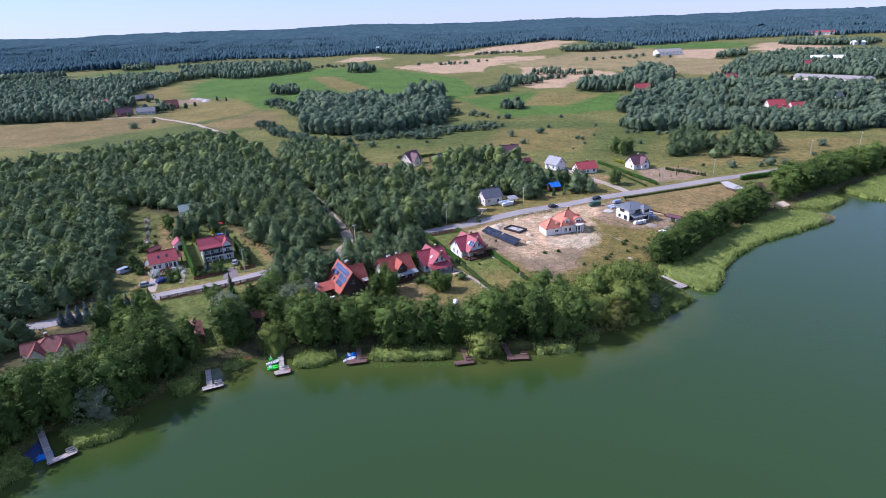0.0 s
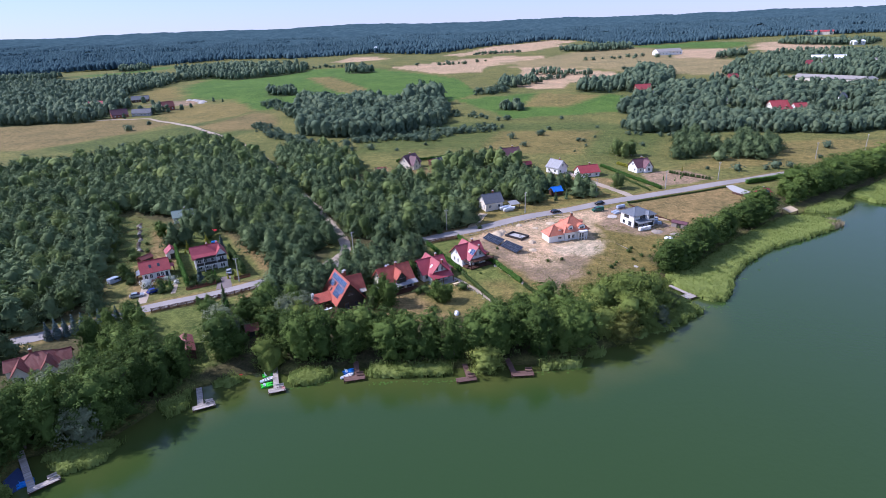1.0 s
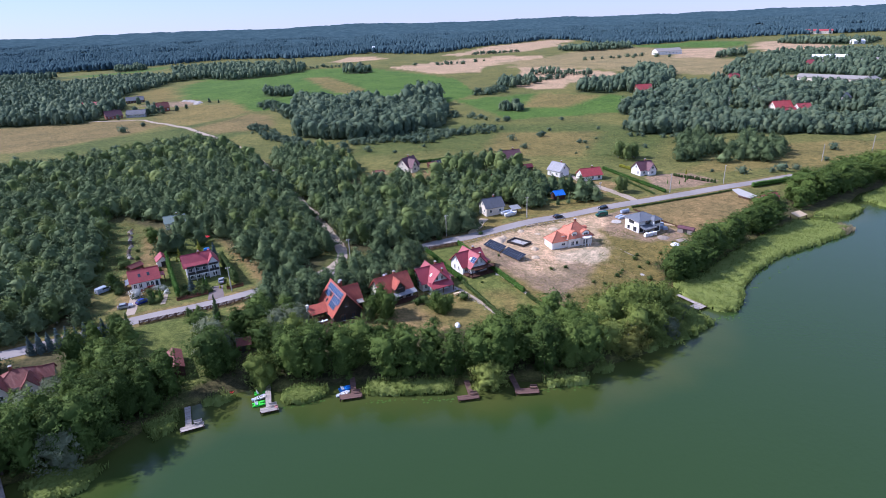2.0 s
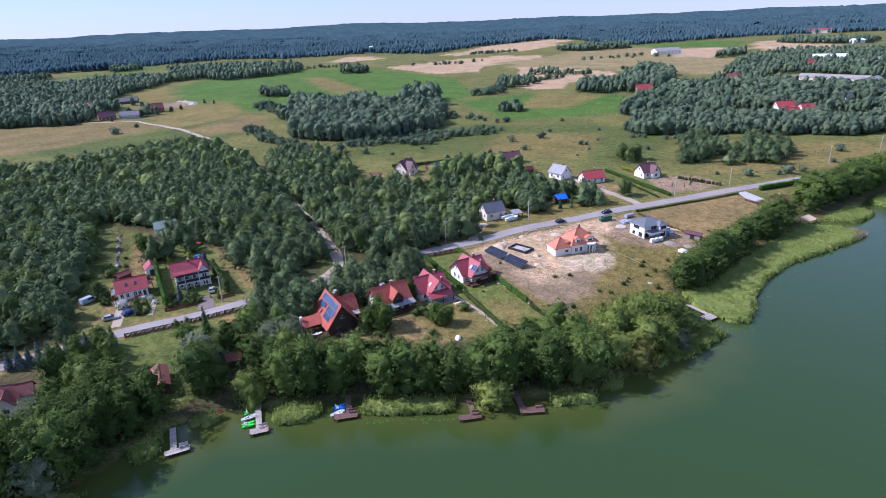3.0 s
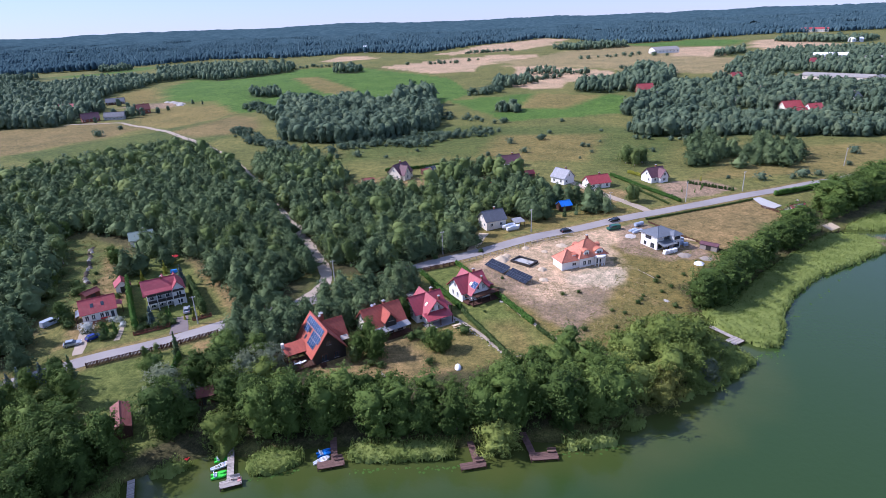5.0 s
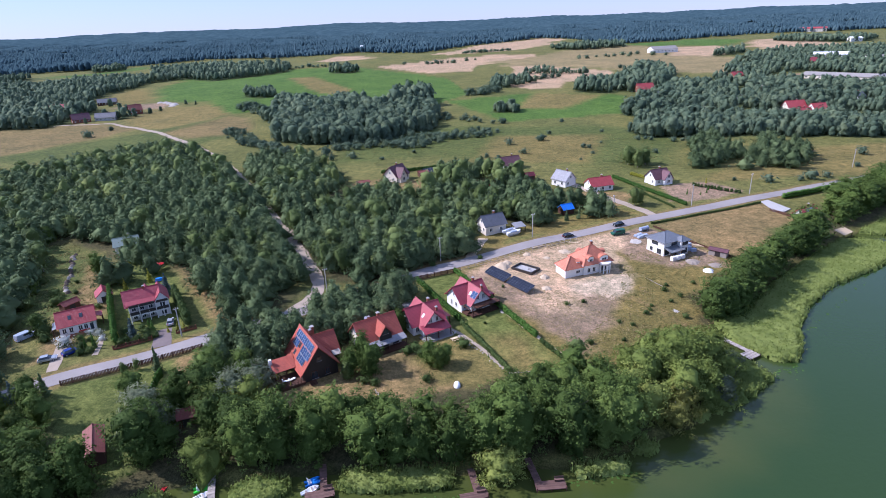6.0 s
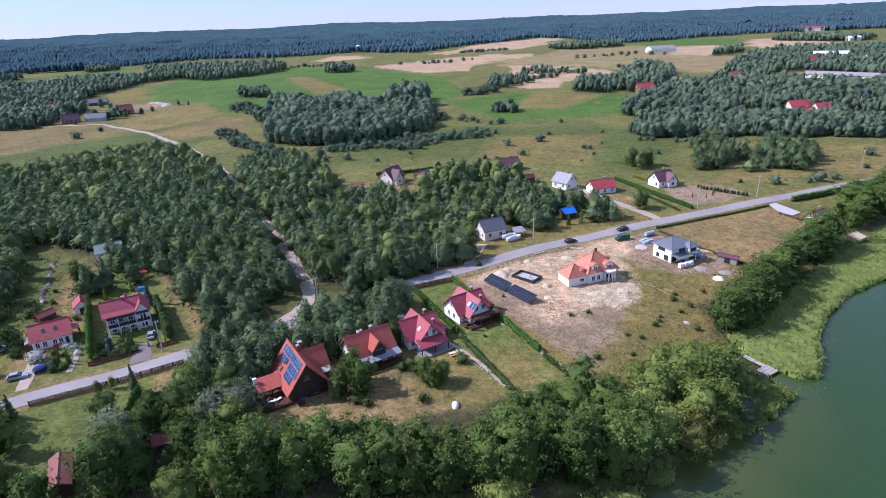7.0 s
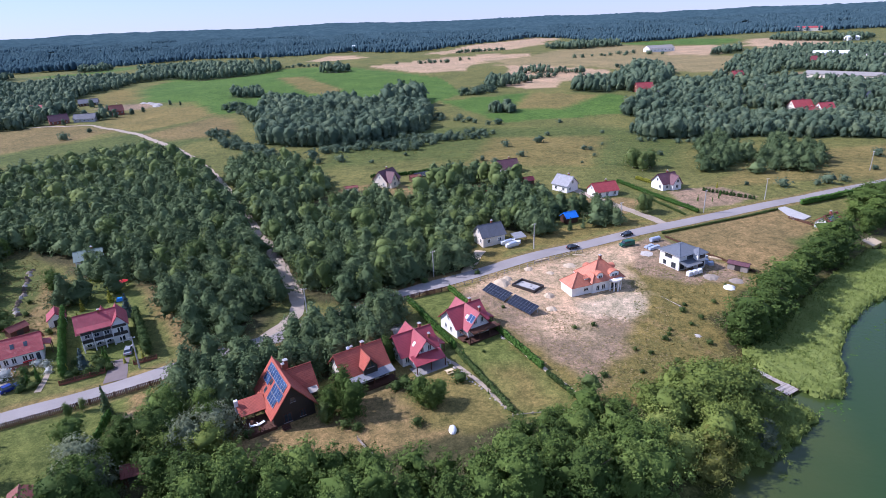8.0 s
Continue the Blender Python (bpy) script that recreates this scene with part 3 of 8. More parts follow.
def build_water():
    xs = spread(-600, 2400, -110, 230, 3.0, 1.08)
    ys = spread(-800, 420, 60, 300, 3.0, 1.1)
    X, Y = np.meshgrid(xs, ys)
    S = -shore_side(X, Y)
    ny, nx = X.shape
    idx = np.arange(nx * ny).reshape(ny, nx)
    quads = np.stack([idx[:-1, :-1], idx[:-1, 1:], idx[1:, 1:], idx[1:, :-1]], -1).reshape(-1, 4)
    keep = (S.ravel()[quads] > -6).any(1)
    me = bpy.data.meshes.new("lake")
    me.from_pydata(np.stack([X, Y, np.zeros_like(X)], -1).reshape(-1, 3).tolist(), [], quads[keep].tolist())
    att = me.attributes.new("deep", "FLOAT", "POINT")
    deep = np.clip((S - 1.0 + 2.5 * waves(X, Y, 22, 41)) / 16, 0, 1)
    att.data.foreach_set("value", deep.astype(np.float32).ravel())
    me.materials.append(M["water"])
    tagged(new("lake_water", me), "calm green lake water, browner in the shallows", "lake", kind="structure")


def ribbon(name, line, width, lift, mat, label, category, step=3.0, ragged=0.0):
    """A road laid over the ground along a line."""
    pts = []
    for (x0, y0), (x1, y1) in zip(line, line[1:]):
        n = max(1, int(math.hypot(x1 - x0, y1 - y0) / step))
        pts += [(x0 + (x1 - x0) * k / n, y0 + (y1 - y0) * k / n) for k in range(n)]
    pts.append(line[-1])
    P = np.array(pts)
    for _ in range(6):
        P[1:-1] = (P[:-2] + 2 * P[1:-1] + P[2:]) / 4
    D = np.gradient(P, axis=0)
    D /= np.hypot(D[:, 0], D[:, 1])[:, None]
    N = np.stack([-D[:, 1], D[:, 0]], 1)
    rows = []
    zc = height(P[:, 0], P[:, 1])
    for k in (-0.5, -0.25, 0, 0.25, 0.5):
        w = width * k * (1 + (ragged * waves(P[:, 0] * 3, P[:, 1] * 3, 30, 51 + int(k * 10)) if abs(k) == 0.5 else 0))
        q = P + N * (np.zeros(len(P)) + w)[:, None]
        z = np.maximum(height(q[:, 0], q[:, 1]), zc - 0.1) + lift + 0.03 * (1 - abs(k) * 2)
        rows.append(np.column_stack([q, z]))
    g = Geo()
    g.v = [tuple(r) for row in rows for r in row]
    n = len(P)
    g.f = [(j * n + i, j * n + i + 1, (j + 1) * n + i + 1, (j + 1) * n + i) for j in range(4) for i in range(n - 1)]
    me = g.mesh(name, mat)
    me.flip_normals() if me.polygons[0].normal.z < 0 else None
    return tagged(new(name, me), label, category, kind="structure")


build_ground()
build_water()
ribbon("road", ROAD, 5.6, 0.10, M["road"], "straight grey asphalt village road", "road", ragged=0.03)
ribbon("dirt_track", TRACK, 4.0, 0.09, M["gravel"], "pale winding gravel track through pine wood", "track", ragged=0.25)
SIDE = [("driveway", [(-78.5, 188), (-75, 178.5)], 4.5, "redpaving", "red-grey paved driveway with inlaid ring"),
        ("driveway", [(15, 245), (11, 236), (9, 228)], 3.4, "sandpile", "sandy drive from the road to a house"),
        ("driveway", [(84, 262), (78, 275), (70, 290), (62, 312)], 4.0, "gravel", "sandy lane between hedges and plots"),
        ("driveway", [(-97, 168.5), (-99.5, 175), (-102, 181)], 2.6, "gravel", "gravel drive with a parked car"),
        ("driveway", [(-16, 206.5), (-13.2, 200.5), (-10, 192)], 4.2, "paving", "grey paved drive beside a crimson-roofed house"),
        ("garden_path", [(-90.5, 175.6), (-92.0, 181), (-93.9, 186.3)], 1.3, "gravel", "pale gravel garden path"),
        ("garden_path", [(-0.6, 182), (3.4, 177), (8.2, 169), (12.4, 161)], 1.0, "gravel", "pale stone-edged garden path along a hedge"),
        ("field_path", [(30.5, 157), (15, 189), (5, 213)], 1.1, "sandpile", "narrow trodden sand path along a hedge")]
for nm, line, wide, mat, lab in SIDE:
    ribbon(nm, line, wide, 0.07, M[mat], lab, "path", 1.5, 0.2)

# ---- plants ----


def leaf_quads(pts, nrm, size, r, fold=0.35):
    """Folded leaf clumps (two triangles each) at places with outward normals."""
    n = len(pts)
    nrm = nrm + r.normal(0, 0.42, (n, 3))
    nrm /= np.linalg.norm(nrm, axis=1)[:, None]
    ref = r.normal(0, 1, (n, 3))
    u = np.cross(nrm, ref)
    u /= np.linalg.norm(u, axis=1)[:, None] + 1e-9
    w = np.cross(nrm, u)
    s = size * r.uniform(0.6, 1.35, (n, 1))
    a, b = u * s * 0.66, w * s * 0.42 * r.uniform(0.6, 1.2, (n, 1))
    bend = nrm * s * fold
    V = np.stack([pts - a, pts - b - bend * 0.3, pts + a - bend * r.uniform(0, 1, (n, 1)), pts + b - bend * 0.3], 1).reshape(-1, 3)
    F = np.arange(4 * n).reshape(-1, 4)
    return V, F


def ball(n_lat=4, n_lon=6):
    """A coarse ball as corners and quads or triangles."""
    V = [(0, 0, -1)]
    for i in range(1, n_lat):
        a = -math.pi / 2 + math.pi * i / n_lat
        V += [(math.cos(a) * math.cos(2 * math.pi * j / n_lon), math.cos(a) * math.sin(2 * math.pi * j / n_lon), math.sin(a)) for j in range(n_lon)]
    V.append((0, 0, 1))
    F = [(0, 1 + (j + 1) % n_lon, 1 + j, 1 + j) for j in range(n_lon)]
    for i in range(n_lat - 2):
        o = 1 + i * n_lon
        F += [(o + j, o + (j + 1) % n_lon, o + n_lon + (j + 1) % n_lon, o + n_lon + j) for j in range(n_lon)]
    o = 1 + (n_lat - 2) * n_lon
    F += [(o + j, o + (j + 1) % n_lon, len(V) - 1, len(V) - 1) for j in range(n_lon)]
    return np.array(V, float), np.array(F)


BALLS = {True: ball(3, 5), False: ball()}


def crown(blobs, leaves, size, r, core=0.86, droop=0.0, coarse=False):
    """Leaf sprays close over a group of uneven lobes, each with a leafy heart. blobs: (x, y, z, rx, ry, rz)."""
    B = np.array(blobs)
    share = B[:, 3] * B[:, 5]
    counts = np.maximum(3, (leaves * share / share.sum()).astype(int))
    VV, FF, at = [], [], 0
    BV, BF = BALLS[coarse]
    for (x, y, z, rx, ry, rz), c in zip(B, counts):
        d = r.normal(0, 1, (c, 3))
        d[:, 2] += 0.35
        d /= np.linalg.norm(d, axis=1)[:, None]
        k = r.uniform(0.72, 1.16, (c, 1))
        p = np.array([x, y, z]) + d * np.array([rx, ry, rz]) * k
        p[:, 2] -= droop * np.maximum(0, 1 - d[:, 2]) * r.uniform(0, 1, c) * rz
        V, F = leaf_quads(p, d, size, r)
        VV.append(V), FF.append(F + at)
        at += len(V)
        V = BV * np.array([rx, ry, rz]) * core * r.uniform(0.85, 1.12, (len(BV), 1)) + np.array([x, y, z])
        VV.append(V), FF.append(BF + at)
        at += len(V)
    return np.concatenate(VV), np.concatenate(FF)


def girth_round(u):
    """Width of a broad crown at height u, from -1 (its foot) to 1 (its top)."""
    return np.where(u > -0.25, np.sqrt(np.clip(1 - u * u, 0, 1)), 0.97 - 0.30 * (u + 0.25) ** 2)


def girth_pine(u):
    return np.clip(1 - ((u + 1) / 2) ** 1.9, 0, 1) ** 0.85 * np.where(u < -0.8, 0.8, 1.0)


def girth_tall(u):
    return np.where(u > 0.1, np.sqrt(np.clip(1 - ((u - 0.1) / 0.9) ** 2, 0, 1)), 0.98 - 0.16 * (u - 0.1) ** 2)


def leafy(girth, H, R, r, sprigs, per, size, base=0.05, rough=0.2, core=(8, 10), heart=0.84, spray=0.42, droop=0.0):
    """A crown as sprays of leaves over one lumpy heart: boughs bulge and part unevenly, none of them round."""
    zc, hh = H * (1 + base) / 2, H * (1 - base) / 2
    K = r.normal(0, 1, (9, 3)) * r.uniform(2.0, 7.0, (9, 1))
    ph = r.uniform(0, 6.28, 9)
    amp = rough * r.uniform(0.4, 1.0, 9) / 1.6
    lean = r.uniform(-0.10, 0.10, 2) * R

    def swell(a, u):
        d = np.stack([np.cos(a), np.sin(a), u * 1.25], -1)
        return 1 + (np.cos(d @ K.T + ph) * amp).sum(-1)

    def place(a, u, k):
        w = girth(u) * R * swell(a, u) * k
        return np.stack([np.cos(a) * w + lean[0] * u, np.sin(a) * w + lean[1] * u, zc + u * hh * (0.9 + 0.1 * swell(a + 1.7, u))], -1)

    lat, lon = core
    us = -0.98 + (0.98 + heart * 0.98) * (np.arange(lat) + 0.5) / lat
    U, A = np.meshgrid(us, np.arange(lon) * 2 * math.pi / lon, indexing="ij")
    CV = place((A + U * 2).ravel(), U.ravel(), heart * r.uniform(0.80, 1.14, U.size))
    CV = np.concatenate([CV, [[0, 0, CV[:lon, 2].mean()], [lean[0] * heart, lean[1] * heart, zc + hh * heart]]])
    f = [(i * lon + j, i * lon + (j + 1) % lon, (i + 1) * lon + (j + 1) % lon, (i + 1) * lon + j) for i in range(lat - 1) for j in range(lon)]
    f += [(lat * lon, (j + 1) % lon, j, j) for j in range(lon)]
    f += [((lat - 1) * lon + j, (lat - 1) * lon + (j + 1) % lon, lat * lon + 1, lat * lon + 1) for j in range(lon)]
    # sprays, closer together where the crown is wide
    u = r.uniform(-0.97, 0.97, sprigs * 3)
    u = u[r.uniform(0, 1, len(u)) < 0.4 + 0.6 * girth(u)][:sprigs]
    a = r.uniform(0, 2 * math.pi, len(u))
    c = place(a, u, r.uniform(0.88, 1.06, len(u)))
    w = girth(u)
    nrm = np.stack([np.cos(a) * w, np.sin(a) * w, 0.30 + 0.75 * u], -1)
    nrm /= np.linalg.norm(nrm, axis=1)[:, None]
    o = r.normal(0, 1, (len(u), per, 3)) * np.array([1, 1, 0.7]) * spray * r.uniform(0.6, 1.4, (len(u), 1, 1))
    o[:, :, 2] -= droop * np.abs(o[:, :, 2])
    p = (c[:, None] + o).reshape(-1, 3)
    n = (nrm[:, None] * 0.9 + o / spray * 0.45 + np.array([0, 0, 0.25])).reshape(-1, 3)
    V, F = leaf_quads(p, n, size, r)
    V = V.reshape(-1, 4, 3)[:, [0, 1, 3]]
    V[:, 0] += (V[:, 0] - (V[:, 1] + V[:, 2]) / 2) * 0.6
    V = V.reshape(-1, 3)
    i = np.arange(len(V)).reshape(-1, 3)
    return np.concatenate([V, CV]), np.concatenate([i[:, [0, 1, 2, 2]], np.array(f) + len(V)])


def lobes_cone(H, R, r, n=8, base=0.04):
    out = []
    for k in range(n):
        f = k / (n - 1)
        s = R * (1 - 0.88 * f)
        out.append((r.uniform(-0.05, 0.05) * R, r.uniform(-0.05, 0.05) * R, H * (base + (0.95 - base) * f), s, s, H / n * 0.75))
    return out


def array_mesh(name, V, F, mat, tint=None):
    """A mesh from arrays; quads whose last two corners agree become triangles."""
    me = bpy.data.meshes.new(name)
    tri = F[:, 2] == F[:, 3]
    Q, T = F[~tri], F[tri][:, :3]
    me.vertices.add(len(V))
    me.vertices.foreach_set("co", np.asarray(V, np.float32).ravel())
    loops = np.concatenate([Q.ravel(), T.ravel()])
    me.loops.add(len(loops))
    me.loops.foreach_set("vertex_index", loops.astype(np.int32))
    me.polygons.add(len(Q) + len(T))
    start = np.concatenate([np.arange(len(Q)) * 4, len(Q) * 4 + np.arange(len(T)) * 3])
    me.polygons.foreach_set("loop_start", start.astype(np.int32))
    if tint is not None:
        a = me.attributes.new("tint", "FLOAT", "POINT")
        a.data.foreach_set("value", np.asarray(tint, np.float32))
    me.materials.append(mat)
    me.update(calc_edges=True)
    return me


def trunk_geo(H, r0, limbs, r):
    g = Geo()
    bend = Vector((r.uniform(-0.2, 0.2), r.uniform(-0.2, 0.2), 0))
    g.tube((0, 0, -0.4), Vector((0, 0, H * 0.4)) + bend, r0, r0 * 0.7)
    g.tube(Vector((0, 0, H * 0.4)) + bend, (0, 0, H * 0.85), r0 * 0.7, r0 * 0.15)
    for k in range(limbs):
        a = 2.4 * k + r.uniform(-0.4, 0.4)
        z = H * (0.25 + 0.5 * k / max(1, limbs))
        L = H * 0.2
        g.tube((0, 0, z), (math.cos(a) * L, math.sin(a) * L, z + L * 0.7), r0 * 0.4, r0 * 0.08, 5)
    return g


KINDS = {}


def kind_of_tree(key, variants, shape, H, R, mat, bark="bark", limbs=5, **kw):
    """Makes a few shapes of one kind of tree: for each a crown mesh, a trunk mesh and plain arrays."""
    made = []
    for k in range(variants):
        r = np.random.default_rng(100 + 17 * k + sum(ord(c) for c in key))
        h, rad = H * r.uniform(0.92, 1.08), R * r.uniform(0.9, 1.1)
        if shape is lobes_cone:
            V, F = crown(lobes_cone(h, rad, r, kw["n"]), kw["leaves"], kw["size"], r, 0.8, 0.0, True)
        else:
            V, F = leafy(shape, h, rad, r, **kw)
        made.append((array_mesh("crown", V, F, M[mat]), trunk_geo(h, h * 0.014 + 0.05, limbs, r).mesh("trunk", M[bark]), V, F))
    KINDS[key] = made


kind_of_tree("alder", 8, girth_tall, 14.0, 3.15, "alder", sprigs=270, per=12, size=0.42, base=0.02, rough=0.50, core=(9, 12), heart=0.72, spray=0.36)
kind_of_tree("pine", 8, girth_pine, 9.2, 3.9, "pine", sprigs=130, per=9, size=0.50, base=0.03, rough=0.42, core=(7, 9), heart=0.74, spray=0.40)
kind_of_tree("pine_far", 8, girth_pine, 9.2, 3.9, "pine", sprigs=74, per=3, size=0.86, base=0.03, rough=0.42, core=(6, 8), heart=0.78, spray=0.42)
kind_of_tree("birch", 6, girth_round, 11.0, 2.7, "birch", "birchbark", sprigs=100, per=8, size=0.48, base=0.06, rough=0.40, core=(6, 8), heart=0.76, spray=0.36)
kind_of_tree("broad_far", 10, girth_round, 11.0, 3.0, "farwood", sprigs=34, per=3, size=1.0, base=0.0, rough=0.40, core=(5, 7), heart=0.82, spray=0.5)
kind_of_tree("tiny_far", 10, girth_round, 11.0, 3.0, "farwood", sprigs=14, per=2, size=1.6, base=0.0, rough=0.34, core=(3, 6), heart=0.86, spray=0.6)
kind_of_tree("silver", 4, girth_round, 10.0, 3.9, "silver", "birchbark", sprigs=260, per=12, size=0.42, base=0.02, rough=0.40, heart=0.72, spray=0.40, droop=0.4)
kind_of_tree("willow", 4, girth_round, 8.5, 3.4, "willow", sprigs=240, per=12, size=0.38, base=0.0, rough=0.42, heart=0.70, spray=0.38, droop=0.4)
kind_of_tree("golden", 2, girth_round, 9.5, 3.5, "golden", "birchbark", sprigs=200, per=11, size=0.38, base=0.03, rough=0.40, heart=0.5, spray=0.42, droop=0.5)
kind_of_tree("spruce", 3, lobes_cone, 9.0, 2.0, "pine", n=9, leaves=420, size=0.50)
kind_of_tree("thuja", 3, lobes_cone, 4.0, 0.75, "thuja", limbs=0, n=6, leaves=170, size=0.30)
kind_of_tree("bluespruce", 1, lobes_cone, 6.0, 1.9, "bluespruce", limbs=0, n=8, leaves=420, size=0.42)
kind_of_tree("yellow", 2, lobes_cone, 3.6, 0.8, "yellow", limbs=0, n=6, leaves=170, size=0.30)
kind_of_tree("shrub", 5, girth_round, 2.4, 1.6, "shrub", limbs=3, sprigs=60, per=6, size=0.34, base=0.0, rough=0.34, core=(4, 7), heart=0.7, spray=0.25)
kind_of_tree("blossom", 2, girth_round, 2.2, 1.5, "blossom", limbs=3, sprigs=60, per=6, size=0.32, base=0.0, rough=0.34, core=(4, 7), heart=0.7, spray=0.25)
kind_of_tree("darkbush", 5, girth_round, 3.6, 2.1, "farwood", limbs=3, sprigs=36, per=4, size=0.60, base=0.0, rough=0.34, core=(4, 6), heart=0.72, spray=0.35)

TREE_WORDS = dict(alder=("alder_tree", "tall dark green alder tree on the lake bank", "tree"),
                  pine=("pine_tree", "bushy blue-green pine tree in dense wood", "tree"),
                  birch=("birch_tree", "slender light green birch tree", "tree"),
                  silver=("silver_willow", "grey-green silver willow with a lumpy crown", "tree"),
                  willow=("willow_tree", "low light green willow at the waterside", "tree"),
                  golden=("willow_tree", "yellowing sparse old willow on the bank", "tree"),
                  spruce=("spruce_tree", "dark pointed spruce tree", "tree"),
                  thuja=("thuja", "narrow green columnar thuja", "shrub"),
                  bluespruce=("blue_spruce", "silvery blue spruce in a front garden", "tree"),
                  yellow=("golden_cypress", "yellow-green columnar garden conifer", "shrub"),
                  blossom=("flowering_shrub", "rounded garden shrub covered in white blossom", "shrub"),
                  shrub=("shrub", "low rounded green shrub on rough grass", "shrub"),
                  darkbush=("bush", "dark green round bush in a meadow", "bush"),
                  broad_far=("broadleaf_tree", "dark green broadleaf tree in a field", "tree"))
TREE_SPOTS = []


def tree(key, x, y, scale=1.0, group="", label="", tall=1.0):
    """One tree as a thing with trunk and crown."""
    name, lab, cat = TREE_WORDS[key]
    i = len(TREE_SPOTS)
    crown_me, trunk_me = KINDS[key][i % len(KINDS[key])][:2]
    TREE_SPOTS.append((x, y))
    ob = thing(name, (x, y, hz(x, y)), (i * 137.5) % 360, label or lab, cat, group)
    ob.scale = (scale, scale, scale * tall)
    part("trunk", trunk_me, None, ob)
    part("crown", crown_me, None, ob)
    return ob


def wood(name, key, spots, scales, label, category="woodland", mat=None):
    """Trees past counting, joined into one mesh of kind stuff."""
    VV, FF, TT, at = [], [], [], 0
    zs = height(np.array([s[0] for s in spots]), np.array([s[1] for s in spots]))
    for i, ((x, y), s, z) in enumerate(zip(spots, scales, zs)):
        V, F = KINDS[key][i % len(KINDS[key])][2:]
        a = i * 2.4
        c, sn = math.cos(a), math.sin(a)
        W = np.column_stack([(V[:, 0] * c - V[:, 1] * sn) * s + x, (V[:, 0] * sn + V[:, 1] * c) * s + y, V[:, 2] * s + z])
        VV.append(W), FF.append(F + at), TT.append(np.full(len(W), (i * 0.618) % 1.0))
        at += len(W)
    me = array_mesh(name, np.concatenate(VV), np.concatenate(FF), mat or KINDS[key][0][0].materials[0], np.concatenate(TT))
    return tagged(new(name, me), label, category, kind="stuff")


def scatter(pts, gap, seed, keep=None):
    """Uneven places about gap apart inside an outline."""
    r = np.random.default_rng(seed)
    x0, x1 = min(p[0] for p in pts), max(p[0] for p in pts)
    y0, y1 = min(p[1] for p in pts), max(p[1] for p in pts)
    gx, gy = np.meshgrid(np.arange(x0, x1, gap), np.arange(y0, y1, gap * 0.87))
    gx = gx + (np.arange(gx.shape[0]) % 2)[:, None] * gap * 0.5
    x = (gx + r.uniform(-0.36, 0.36, gx.shape) * gap).ravel()
    y = (gy + r.uniform(-0.36, 0.36, gy.shape) * gap).ravel()
    ok = inside(x, y, pts)
    if keep is not None:
        ok &= keep(x, y)
    return list(zip(x[ok], y[ok]))

# ---- woods, far to near ----
FAR_EDGE = [(-2600, 1500), (-1500, 1250), (-863, 1260), (-683, 1311), (-600, 1500), (-541, 1560), (-366, 1479), (-250, 1500), (-174, 1560),
            (-28, 1461), (40, 1560), (160, 1720), (290, 1880), (408, 1800), (437, 1461), (577, 1500), (700, 1600), (957, 1600), (1300, 1500), (2600, 1700)]
edge_x = np.array([p[0] for p in FAR_EDGE], float)
edge_y = np.array([p[1] for p in FAR_EDGE], float)
r_far = np.random.default_rng(5)


def small_trees(name, x, y, scale, label, mat, seed, spiky=0.08):
    """A far wood: one small uneven cone or ball for every tree."""
    r = np.random.default_rng(seed)
    n = len(x)
    z = height(x, y)
    V = np.zeros((n, 9, 3))
    ang = np.arange(4) * 2 * math.pi / 4
    rad = scale * r.uniform(0.20, 0.34, n)
    spike = r.uniform(0, 1, n) < spiky
    rot = r.uniform(0, 6.28, n)
    for ring, (zz, kk) in enumerate(((0.12, 1.0), (0.55, 0.95))):
        for j in range(4):
            a = ang[j] + rot + ring * 0.6
            k = np.where(spike, kk if ring == 0 else 0.55, kk) * r.uniform(0.8, 1.2, n)
            V[:, ring * 4 + j] = np.column_stack([x + np.cos(a) * rad * k, y + np.sin(a) * rad * k, z + scale * zz * r.uniform(0.85, 1.1, n)])
    V[:, 8] = np.column_stack([x, y, z + scale * np.where(spike, 1.15, 0.85)])
    f = [(j, (j + 1) % 4, 4 + (j + 1) % 4, 4 + j) for j in range(4)] + [(4 + j, 4 + (j + 1) % 4, 8, 8) for j in range(4)]
    F = (np.array(f)[None] + (np.arange(n) * 9)[:, None, None]).reshape(-1, 4)
    tint = np.repeat(r.uniform(0, 1, n), 9)
    me = array_mesh(name, V.reshape(-1, 3), F, M[mat], tint)
    tagged(new(name, me), label, "forest", kind="stuff")


